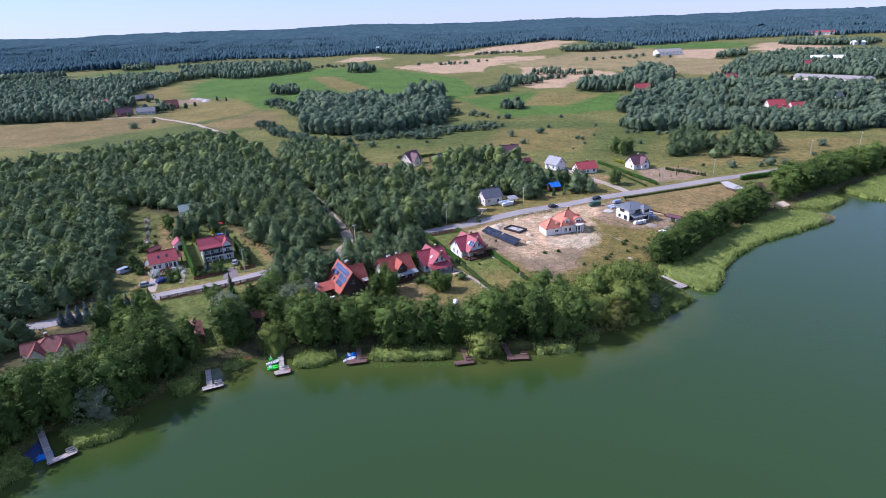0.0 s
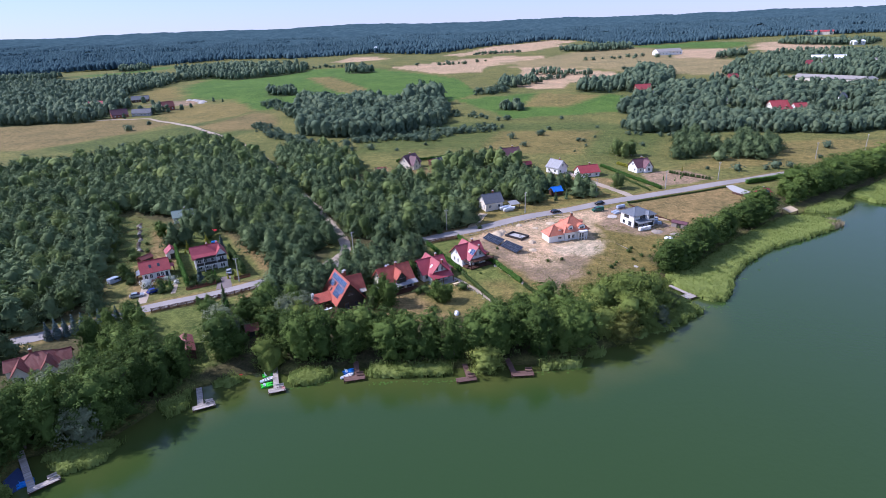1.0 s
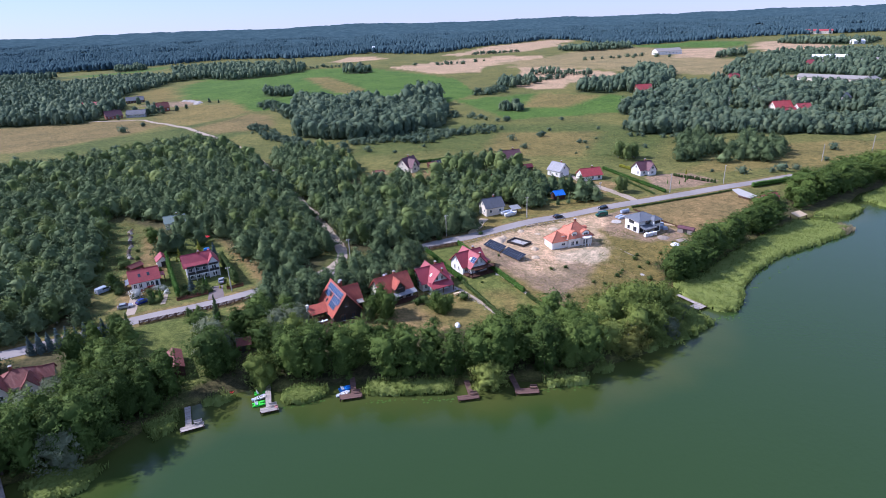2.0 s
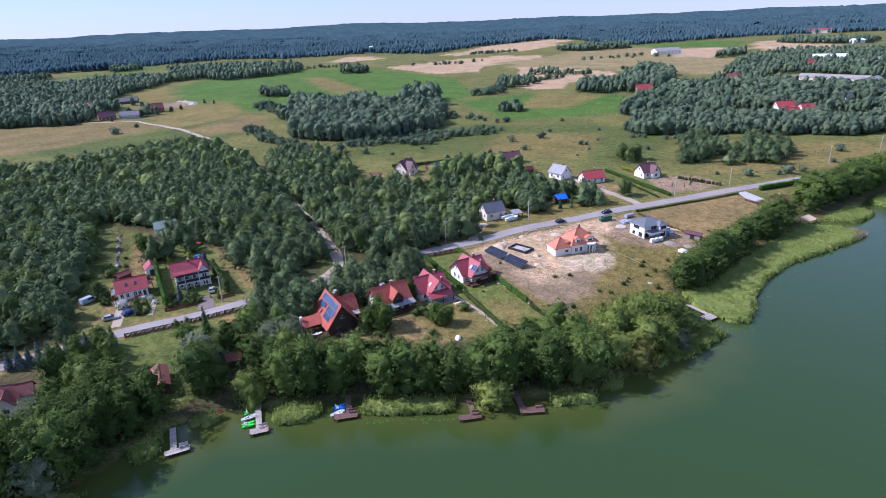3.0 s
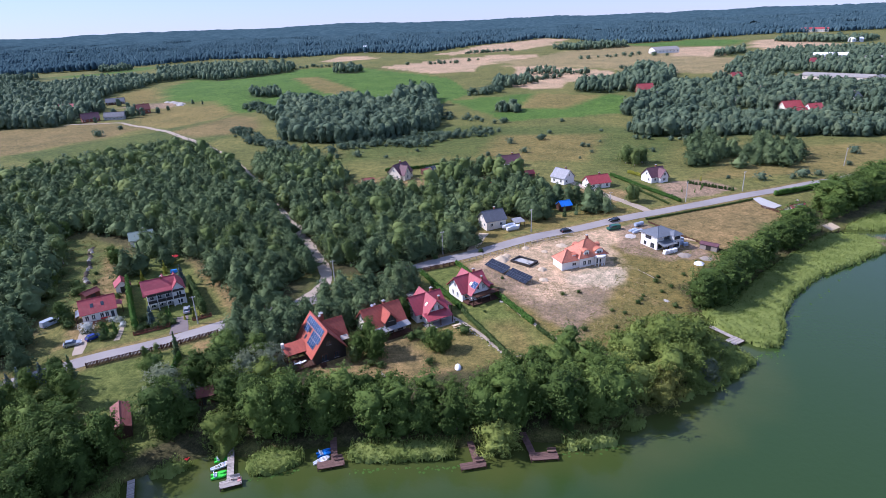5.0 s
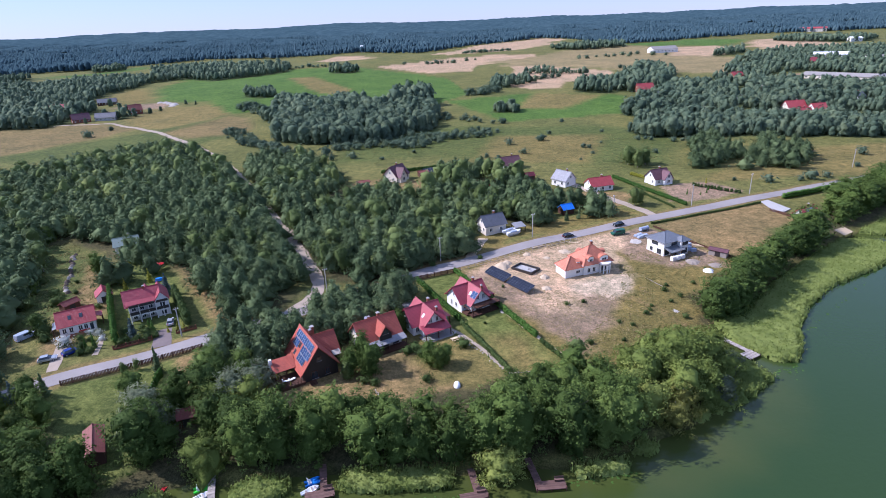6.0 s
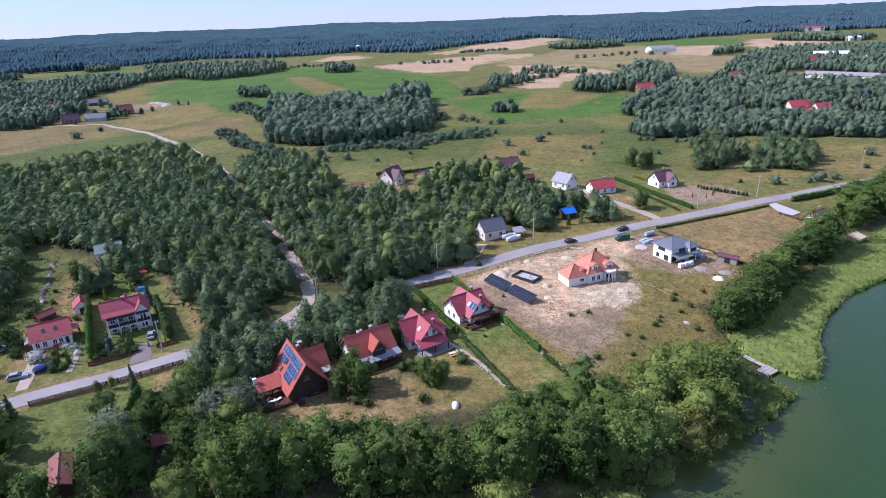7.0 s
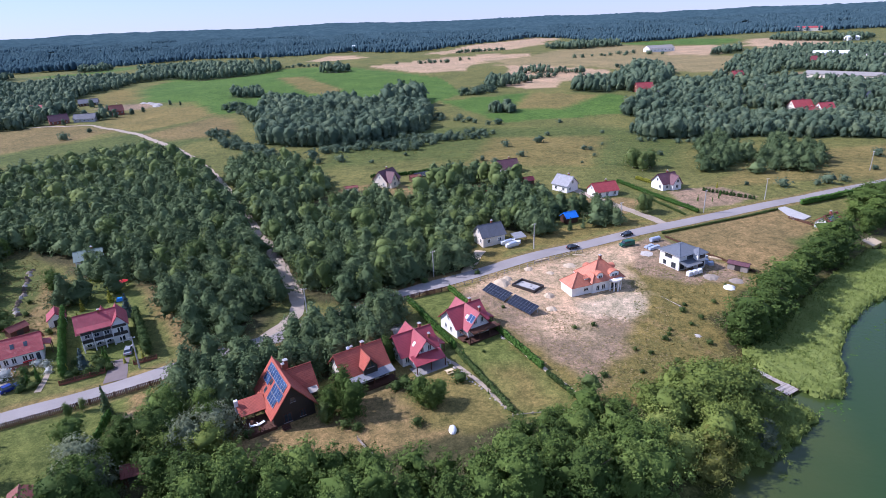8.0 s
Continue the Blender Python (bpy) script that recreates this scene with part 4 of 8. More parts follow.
def far_forest():
    # front belt of single trees
    n = 62000
    x = r_far.uniform(-1800, 1900, n)
    y = 1150 + 1500 * r_far.uniform(0, 1, n) ** 1.25
    ok = (y > np.interp(x, edge_x, edge_y)) & (np.abs(x) < 0.85 * y + 60)
    clear = (waves(x, y, 520, 61) > 0.85) & (y > 1750) & (y < 2000)
    for cover, soft, pts in PLOTS:
        if cover in ("stubble", "green", "hay"):
            ok &= ~inside(x, y, pts)
    ok &= ~clear
    x, y = x[ok], y[ok]
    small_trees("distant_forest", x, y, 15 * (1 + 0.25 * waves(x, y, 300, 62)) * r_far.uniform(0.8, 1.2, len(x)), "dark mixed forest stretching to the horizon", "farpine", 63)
    # canopy beyond it, to the sky line
    xs = np.concatenate([np.arange(-4600, -2300, 30), np.arange(-2300, 2300, 15), np.arange(2300, 4600, 30)]).astype(float)
    ys = 2150 * 1.0062 ** np.arange(0, 145)
    X, Y = np.meshgrid(xs, ys)
    Z = height(X, Y) + 9 + 3.0 * waves(X, Y, 260, 64) + r_far.uniform(-3.5, 3.5, X.shape)
    X = X + r_far.uniform(-6, 6, X.shape)
    ny, nx = X.shape
    idx = np.arange(nx * ny).reshape(ny, nx)
    F = np.stack([idx[:-1, :-1], idx[:-1, 1:], idx[1:, 1:], idx[1:, :-1]], -1).reshape(-1, 4)
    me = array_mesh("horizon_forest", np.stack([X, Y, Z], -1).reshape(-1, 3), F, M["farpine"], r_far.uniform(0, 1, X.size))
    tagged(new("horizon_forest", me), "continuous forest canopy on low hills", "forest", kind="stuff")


far_forest()

taken = [(198, 598, 24), (191, 556, 18), (282, 548, 22), (262, 466, 26), (258, 450, 24), (274, 458, 22), (331, 498, 24), (392, 648, 34), (406, 630, 36), (418, 614, 36),
         (428, 604, 34), (535, 836, 50), (234, 509, 16), (192, 474, 14), (468, 775, 28), (322, 672, 22), (-312, 570, 26), (-295, 578, 26), (-283, 608, 24), (-378, 648, 24),
         (-348, 686, 24), (378, 470, 24), (560, 792, 30), (385, 640, 36), (396, 622, 38), (408, 604, 38), (420, 590, 34), (198, 470, 16), (700, 1180, 30)]


FIELD_BEHIND = [(-727, 1164), (-664, 1236), (-605, 1369), (-552, 1250), (-490, 1120), (-540, 1000), (-560, 915), (-660, 960)]


def free_of_houses(x, y):
    ok = ~inside(x, y, FIELD_BEHIND) | (np.hypot(np.asarray(x) + 650, np.asarray(y) - 1275) < 45)
    for hx, hy, hr in taken:
        ok &= np.hypot((np.asarray(x) - hx), (np.asarray(y) - hy)) > hr * 0.55
    return ok


mid_spots, mid_sizes = [], []
for k, (pts, gap, size) in enumerate(MIDWOODS):
    sp = scatter(pts, gap * (0.78 if min(p[1] for p in pts) < 560 else 0.86), 300 + k, free_of_houses)
    mid_spots += sp
    mid_sizes += list(size * np.random.default_rng(k).uniform(0.55, 1.2, len(sp)) * (1 + 0.18 * waves(np.array([q[0] for q in sp]), np.array([q[1] for q in sp]), 45, 90 + k)))
near_mid = [k for k, q in enumerate(mid_spots) if q[1] < 560]
far_mid = [k for k, q in enumerate(mid_spots) if q[1] >= 560]
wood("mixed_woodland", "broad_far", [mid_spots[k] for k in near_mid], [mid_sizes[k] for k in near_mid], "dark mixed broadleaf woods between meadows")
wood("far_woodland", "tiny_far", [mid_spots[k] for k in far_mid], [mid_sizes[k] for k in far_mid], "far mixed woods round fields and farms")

# rows and thickets of low scrub in the meadows
SCRUB = []


def scrub_patch(gap, *pts):
    SCRUB.append((list(pts), gap))


scrub_patch(5.5, (-68, 402), (-40, 410), (-10, 402), (8, 425), (40, 430), (44, 446), (0, 445), (-60, 425))
scrub_patch(6.0, (-150, 500), (-115, 440), (-75, 400), (-95, 395), (-140, 450), (-165, 490))
scrub_patch(8.0, (-190, 610), (-150, 560), (-140, 575), (-175, 625))
scrub_patch(11, (-20, 520), (30, 480), (60, 470), (55, 480), (0, 530))
scrub_patch(8, (30, 640), (60, 690), (80, 680), (50, 630))
scrub_patch(12, (100, 760), (150, 790), (160, 780), (110, 750))
scrub_patch(6, (-70, 425), (-20, 445), (5, 470), (-10, 475), (-60, 440))
scrub_patch(6, (120, 410), (135, 395), (170, 385), (165, 375), (120, 400))
scrub_patch(26, (210, 1050), (330, 1090), (420, 1000), (330, 1010))
scrub_patch(14, (230, 850), (300, 850), (300, 830), (240, 830))
scrub_patch(12, (60, 1330), (160, 1400), (190, 1390), (70, 1310))
scrub_patch(17, (-100, 1080), (40, 1130), (130, 1190), (40, 1105))
scrub_patch(12, (-330, 1080), (-250, 1110), (-140, 1110), (-140, 1085), (-250, 1085))
sc_spots = [s for k, (pts, gap) in enumerate(SCRUB) for s in scatter(pts, gap, 400 + k)]
sc_sizes = list(np.random.default_rng(9).uniform(0.6, 1.35, len(sc_spots)) * np.where(np.array([s[1] for s in sc_spots]) > 600, 1.7, 1.0))
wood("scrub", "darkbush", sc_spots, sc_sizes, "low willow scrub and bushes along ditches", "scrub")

# the pine wood, either side of the gravel track
PINES_A = [(-44, 198), (-62, 190), (-66, 196), (-84, 226), (-110, 246), (-158, 270), (-138, 233), (-126, 198), (-115, 176), (-118, 156), (-160, 126), (-230, 90),
           (-330, 200), (-310, 330), (-240, 364), (-175, 430), (-148, 405), (-124, 372), (-96, 322), (-64, 260), (-54, 238), (-43, 212)]
PINES_B = [(-36, 217), (-20, 211), (-3, 224), (9, 231), (11, 246), (10, 264), (30, 262), (40, 258), (47, 275), (48, 296), (36, 331), (22, 345), (-2, 343), (-3, 302),
           (-26, 309), (-40, 300), (-52, 280), (-60, 287), (-48, 318), (-50, 335), (-77, 383), (-110, 378), (-88, 320), (-58, 262), (-49, 240)]
GAPS = [(19, 252, 9), (50, 270, 6), (-60, 278, 7), (20, 318, 8), (34, 314, 6), (-12, 302, 6), (18, 240, 6), (-118, 251, 8), (-114, 243, 7), (26, 247, 7), (38, 250, 5), (-46, 207, 5), (-46, 199, 7), (-48, 193, 5), (-36, 314, 12), (-22, 320, 12), (-10, 322, 10), (46, 262, 6), (5, 322, 5)]


def pine_ok(x, y):
    ok = (off_line(x, y, ROAD) > 5.5) & (off_line(x, y, TRACK) > np.where(y > 320, 5.0, 2.8))
    for gx, gy, gr in GAPS:
        ok &= np.hypot(x - gx, y - gy) > gr
    return ok & (x > -0.8 * y - 28)


all_pines = scatter(PINES_A, 5.0, 501, pine_ok) + scatter(PINES_B, 4.8, 502, pine_ok)
r_p = np.random.default_rng(77)
near_pines, other_pines, light_trees = [], [], []
for s in all_pines:
    roll = r_p.uniform()
    edge = s[1] < 262 and s[0] > -125
    if roll < (0.20 if s[1] > 335 and s[0] < -100 else 0.10 if s[0] < -60 else 0.16):
        light_trees.append(s)
    elif edge and len(near_pines) < 150 and roll < 0.93:
        near_pines.append(s)
    else:
        other_pines.append(s)
for s in near_pines:
    tree("pine", *s, scale=r_p.uniform(0.7, 1.1), group="pine wood")
wood("pine_wood", "pine_far", other_pines, [r_p.uniform(0.72, 1.15) * (1.0 if s[0] < -60 else 0.85) for s in other_pines], "dense blue-green pine wood", "woodland")
light_trees.sort(key=lambda q: q[1])
for s in light_trees[:130]:
    tree("birch", *s, scale=r_p.uniform(0.7, 1.05), group="birches in the pine wood")
wood("birch_wood", "broad_far", light_trees[130:], [r_p.uniform(0.75, 1.15) for s in light_trees[130:]], "light green birches scattered through pine wood", mat=M["birch"])

# pines and broad trees between the road and the lakeside houses
for s in scatter([(-63, 177), (-52, 182), (-41, 185), (-34, 194), (-22, 203), (-10, 206), (-11, 194), (-16, 184), (-27, 175), (-38, 171), (-44, 164), (-58, 158)], 4.6, 503, lambda x, y: off_line(x, y, ROAD) > 4.5):
    tree("pine", *s, scale=r_p.uniform(0.75, 1.0), group="pines beside the road")

# trees of the lake bank
BANK_GAPS = [(-68, 136, 7), (-46, 133, 4), (-52, 135, 5), (-56, 131, 5), (3.5, 131, 3.5), (15, 131, 3.5), (-25, 133, 2.5), (-60, 127, 4), (-72, 118, 2), (-75, 143, 9), (-70, 136, 5), (43, 145, 10), (51, 152, 10)]
bank = [(-114, 62), (-104, 76), (-96, 92), (-91, 104), (-78, 107), (-72, 118), (-68, 127), (-60, 134), (-53, 136), (-42, 131.5), (-30, 132.5), (-16, 132), (0, 130.8), (12, 131.5), (24, 130.5), (36, 136), (45, 141)]


def along(line, gap, offset, seed, wob=1.2):
    """Places along a line, to one side of it."""
    r = np.random.default_rng(seed)
    out, left = [], gap * 0.5
    for (x0, y0), (x1, y1) in zip(line, line[1:]):
        L = math.hypot(x1 - x0, y1 - y0)
        while left < L:
            t = left / L
            out.append((x0 + (x1 - x0) * t - (y1 - y0) / L * offset + r.uniform(-wob, wob), y0 + (y1 - y0) * t + (x1 - x0) / L * offset + r.uniform(-wob, wob)))
            left += gap * r.uniform(0.85, 1.2)
        left -= L
    return out


def not_gap(s, gaps):
    return all(math.hypot(s[0] - g[0], s[1] - g[1]) > g[2] for g in gaps)


for s in along(bank, 5.4, 0.0, 601, 0.8):
    s = (s[0], s[1] + (2.6 if s[0] > -66 else 1.0))
    if not_gap(s, BANK_GAPS):
        tree("alder", *s, scale=r_p.uniform(0.84, 1.08), group="alders on the bank", tall=r_p.uniform(0.92, 1.08))
for s in along(bank, 5.4, 7.0, 602):
    if not_gap(s, BANK_GAPS):
        tree("alder", *s, scale=r_p.uniform(0.74, 0.92), group="alders on the bank")
for s in scatter([(-102, 98), (-90, 108), (-78, 110), (-72, 126), (-80, 134), (-90, 146), (-98, 142), (-97, 124), (-104, 112), (-118, 108), (-122, 80)], 5.4, 604):
    if not_gap(s, BANK_GAPS + [(-106, 132, 13), (-112, 120, 5), (-99, 107, 4)]):
        low = 0.55 if math.hypot(*s) > 146 and s[0] < -84 else 1.0
        tree("alder", *s, scale=low * r_p.uniform(0.75, 1.0), group="alders on the bank")
for s in scatter([(8, 138), (36, 141), (34, 150), (20, 153), (10, 147)], 4.8, 606) + scatter([(-60, 148), (-59, 157), (-52, 163), (-46, 164), (-44, 156), (-46, 149)], 4.6, 607) + scatter([(-42, 141), (-38, 147), (-24, 143), (-12, 140), (-14, 137), (-30, 138)], 5.5, 608):
    if not_gap(s, [(-50, 150, 3.5), (-43.5, 151, 3), (-37, 148, 7)]):
        tree("alder", *s, scale=r_p.uniform(0.6, 0.85), group="alders on the bank")
east_bank = [(70, 180), (83, 191), (95, 204), (108, 215), (117, 222), (131, 234), (151, 249), (166, 259), (180, 267), (200, 281), (226, 294)]
for s in along(east_bank[:6], 5.8, 0.8, 603, 0.8):
    if not_gap(s, [(112, 219, 3)]):
        tree("alder", *s, scale=r_p.uniform(1.08, 1.30), group="alders on the bank", tall=r_p.uniform(0.64, 0.78))
for s in along(east_bank[5:], 6.4, 0.5, 614, 1.0) + along(east_bank[6:], 7.0, 6.0, 605):
    if not_gap(s, [(142, 241, 5), (138.3, 252.5, 7)]):
        low = 0.72 if s[0] < 152 else 1.0
        tree("alder", *s, scale=low * r_p.uniform(1.0, 1.25), group="alders on the bank", tall=r_p.uniform(0.72, 0.88))


def trees(key, *spots, group=""):
    for x, y, size in spots:
        tree(key, x, y, size, group)


trees("silver", (-91, 123, 0.85), (-94, 119, 0.8), (-85, 116, 0.9), (-79.5, 107, 0.9), (-63.5, 146, 1.05), (-60, 141, 0.9), (-48, 152, 0.9), (-44, 155, 0.85), (63, 157, 0.6), (57, 148, 0.6))
trees("willow", (-48, 134, 0.9), (-46, 132.5, 0.7), (6.9, 129.2, 0.86), (8.6, 130.0, 0.72), (-50, 150, 0.95), (-43.5, 151, 0.9), (40, 158, 0.8), (50, 150, 1.0))
trees("willow", (37, 147, 1.0), (41, 150, 1.15), (46, 154, 1.25), (51, 156, 1.3), (56, 157, 1.2), (47, 147, 1.1), (53, 162, 1.1), (59, 162, 1.0), (45, 160, 0.95), (54, 149, 1.0), (60, 155, 0.9), (40, 143, 0.9))
trees("golden", (46, 143, 0.85), (43.5, 140.5, 0.8), (60, 167, 0.6))
trees("birch", (29, 161, 0.7), (-24, 160, 0.45), (-22, 217, 0.75), (-18, 216, 0.7), (80, 274, 0.75), (83, 276, 0.7), (13, 258, 0.85))
trees("alder", (-21, 165.5, 0.66), (-19.0, 161.5, 0.62), (-23.5, 161.5, 0.5), (-5.2, 164, 0.50), (-3.0, 162.6, 0.46), (-1.4, 164.6, 0.40), (-79, 134, 0.8), (-86, 147, 0.7), (-96, 140, 0.8), (-92, 152, 0.6), (-97, 150, 0.55), (-94, 156, 0.5), (-100, 148, 0.45), (-70.5, 154.5, 0.62), (-60, 136, 0.6), (-57, 138, 0.7), (-13, 181, 0.5), (-105, 100, 0.8))
trees("spruce", (-70, 166, 0.75), (-92, 158, 0.7), (-108, 228, 1.0), (-104, 244, 1.15), (-98, 235, 1.1), (-94, 236, 1.1), (54, 262, 0.5), (49, 261, 0.55), (-95, 158.5, 0.6))
for k in range(9):
    tree("bluespruce", -113.5 + 1.9 * k, 148.3 + 1.05 * k, r_p.uniform(0.75, 1.0), label="dense blue-green young spruce beside the road")
trees("pine", (60, 264.5, 1.0), (64, 267, 1.05), (66.5, 263.5, 0.8), (62, 271, 0.95), (36, 257, 0.85), (41, 259, 0.8), (33, 262, 0.9), (-108.5, 219.5, 1.05), (-105, 221.5, 0.9), (-106, 237, 1.0), (-111, 240, 1.1), (-100, 246, 1.2), (-98, 226, 0.8), (54, 276, 0.95), (58, 279, 0.9), (62, 276, 0.9), (50, 281, 0.95), (-108, 163, 0.8))
for s in scatter([(-118, 145), (-150, 124), (-180, 104), (-178, 92), (-150, 104), (-121, 130), (-117, 138)], 4.8, 613):
    tree("pine", *s, scale=r_p.uniform(0.75, 1.05), group="pines beside the road")

trees("broad_far", (-306, 566, 0.55), (-290, 590, 0.7), (-278, 598, 0.75), (-284, 601, 0.6), (-326, 588, 0.85), (-334, 600, 0.9), (-306, 600, 0.8), (-270, 612, 0.6), (-266, 626, 0.5), (-300, 630, 0.7), (-312, 640, 0.8), (-338, 672, 0.8), (-258, 668, 0.45), (-246, 664, 0.4), group="trees round the farm")

# clumps beside the far stretch of road
for s in scatter([(126, 325), (147, 375), (166, 392), (162, 350), (142, 328)], 6, 610) + scatter([(150, 322), (185, 378), (200, 365), (196, 338), (172, 320)], 6.0, 611):
    tree("pine", *s, scale=r_p.uniform(0.7, 1.1), group="trees in the meadow")
for s in scatter([(96, 345), (102, 356), (110, 344), (104, 332)], 4.5, 612):
    tree("birch", *s, scale=r_p.uniform(0.6, 0.95), group="trees in the meadow")
trees("darkbush", (122, 364, 0.8), (87, 386, 0.8), (90, 384, 0.7), (88, 369, 0.5), (50, 377, 1.1), (45, 403, 1.2), (66, 409, 1.3), (12, 359, 0.8), (222, 341, 1.2), (-50, 385, 1.4), (-67, 393, 1.8), (-32, 377, 0.6), (-266, 495, 1.7), (-262, 523, 1.0), (150, 300, 1.3), (165, 300, 0.8), (171, 302, 1.3), group="bushes in the meadow")
trees("darkbush", (205, 320, 0.7), (28, 372, 0.7), (34, 365, 1.0), (78, 356, 0.4), (-14, 392, 0.6), (180, 305, 0.9), (137, 305, 0.5), (-62, 382, 1.0), (100, 395, 0.5), (75, 430, 0.8), (110, 430, 0.6), (30, 455, 0.8), (92, 470, 0.9), (20, 500, 0.7), (-200, 430, 0.8), (-235, 425, 1.0), (-248, 420, 0.8), (-290, 400, 1.0), group="bushes in the meadow")
for s in scatter([(58, 170), (70, 190), (92, 214), (80, 214), (58, 196), (46, 176)], 7.5, 620) + scatter([(30, 172), (60, 200), (56, 160), (36, 158)], 11, 621):
    tree("shrub", *s, scale=r_p.uniform(0.25, 0.6), group="shrubs on rough grass")

# ---- reeds ----


def reeds(name, pts, seed, mat="reed", tall=2.3, label="dense green reed bed standing in shallow water", dens=0.42):
    """A reed bed: a close, uneven mass of leaves, and over it single stems, thinner at the water's edge."""
    r = np.random.default_rng(seed)
    ring = pts + pts[:1]
    step = dens * 0.95
    X, Y = np.meshgrid(np.arange(min(p[0] for p in pts), max(p[0] for p in pts), step), np.arange(min(p[1] for p in pts), max(p[1] for p in pts), step))
    X, Y = X + r.uniform(-0.15, 0.15, X.shape), Y + r.uniform(-0.15, 0.15, X.shape)
    wx, wy = X + 0.7 * waves(X, Y, 4.5, seed + 1), Y + 0.7 * waves(X, Y, 4.0, seed + 2)
    edge = np.where(inside(wx, wy, pts), off_line(wx, wy, ring), 0)
    rise = np.clip(edge / 0.8, 0, 1) ** 0.6 * (0.66 + 0.07 * waves(X, Y, 6, seed) + r.uniform(-0.10, 0.10, X.shape))
    Z = np.maximum(height(X, Y), 0.0) - 0.15 + tall * rise
    idx = np.arange(X.size).reshape(X.shape)
    Q = np.stack([idx[:-1, :-1], idx[:-1, 1:], idx[1:, 1:], idx[1:, :-1]], -1).reshape(-1, 4)
    Q = Q[(edge.ravel()[Q] > 0).sum(1) >= 2]
    MV = np.stack([X, Y, Z], -1).reshape(-1, 3)
    mt = 0.45 + 0.35 * waves(X, Y, 14, seed) + r.normal(0, 0.12, X.shape)
    spots = np.array(scatter(pts, dens, seed))
    n = len(spots) * 2
    p = np.repeat(spots, 2, 0) + r.normal(0, 0.25, (n, 2))
    z = np.maximum(height(p[:, 0], p[:, 1]), -0.3)
    a = r.uniform(0, 6.28, n)
    w, h = r.uniform(0.05, 0.12, n), tall * r.uniform(0.55, 1.08, n) * (1 + 0.10 * waves(p[:, 0], p[:, 1], 6, seed))
    lean = r.normal(0, 0.22, (n, 2)) + np.array([0.12, -0.05])
    off = np.column_stack([np.cos(a) * w, np.sin(a) * w, np.zeros(n)])
    base, top = np.column_stack([p, z]), np.column_stack([p + lean, z + h])
    mid = (base + top) / 2 + np.column_stack([lean * -0.15, np.zeros(n)])
    V = np.stack([base - off * 0.5, base + off * 0.5, mid + off, mid - off, top], 1).reshape(-1, 3)
    i = np.arange(n)[:, None] * 5
    F = np.concatenate([i + np.array([[0, 1, 2, 3]]), i + np.array([[3, 2, 4, 4]])])
    # drooping leaves over the stems
    up = np.tile(np.array([[0.0, -0.1, 1.0]]), (n, 1))
    q = np.column_stack([p + lean * 0.8 + r.normal(0, 0.15, (n, 2)), z + h * r.uniform(0.7, 0.95, n)])
    LV, LF = leaf_quads(q, up, 0.34, r, 0.5)
    tone = 0.45 + 0.35 * waves(p[:, 0], p[:, 1], 14, seed) + r.normal(0, 0.12, n)
    tint = np.clip(np.concatenate([np.repeat(tone, 5), np.repeat(tone, 4), mt.ravel()]), 0, 0.99)
    used = np.unique(Q)
    swap = np.zeros(X.size, int)
    swap[used] = np.arange(len(used)) + len(V) + len(LV)
    tint = np.concatenate([tint[:len(V) + len(LV)], tint[len(V) + len(LV):][used]])
    me = array_mesh(name, np.concatenate([V, LV, MV[used]]), np.concatenate([F, LF + len(V), swap[Q]]), M[mat], tint)
    tagged(new(name, me), label, "reeds", kind="stuff")


reeds("reed_bed", [(-96, 80), (-87, 86), (-85, 92), (-92, 96)], 700, dens=0.42)
reeds("reed_bed", [(-86, 102), (-79, 96.5), (-73, 99.5), (-71, 106), (-80, 106)], 701, dens=0.42)
reeds("reed_bed", [(-69.5, 117.5), (-65, 113.5), (-62, 117), (-64, 124)], 702, dens=0.42)
reeds("reed_bed", [(-60, 126), (-56, 125), (-52, 128), (-56, 129.5)], 703, dens=0.42)
reeds("reed_bed", [(-42, 129), (-39.7, 124.5), (-34.9, 125), (-30.4, 128), (-31, 131), (-38, 131)], 704, dens=0.42)
reeds("reed_bed", [(-22, 127.3), (-15, 126.5), (-0.9, 126.5), (-1, 131), (-21.4, 132)], 705, dens=0.42)
reeds("reed_bed", [(20, 130), (22.4, 127.4), (31.4, 129), (31, 132)], 706, dens=0.42)
reeds("reed_bed", [(33, 133), (36, 132), (39, 135), (36, 137)], 707, dens=0.42)
reeds("reed_bed", [(48, 141), (52, 143), (58, 145), (66, 150), (72, 155), (69, 162), (62, 164), (56, 150)], 708, dens=0.42)
reeds("reed_bed", [(70, 179), (71, 168), (77, 161), (81, 160.5), (86, 167), (90, 175), (100, 187), (113, 198), (130, 207), (147, 216), (155, 224), (150, 231), (140, 234), (123, 222), (101, 204), (84, 188)], 709, dens=0.55)
reeds("reed_bed", [(150, 240), (162, 235), (175, 245), (172, 253)], 710, dens=0.55)
reeds("reed_bed", [(183, 260), (186, 248), (194, 243), (250, 262), (300, 298), (214, 282)], 711, dens=0.55)
reeds("dry_reed_bed", [(149, 217), (156, 222), (154, 228), (150, 225)], 720, "dryreed", label="straw-coloured dry reeds at the tip of the bed", dens=0.5)


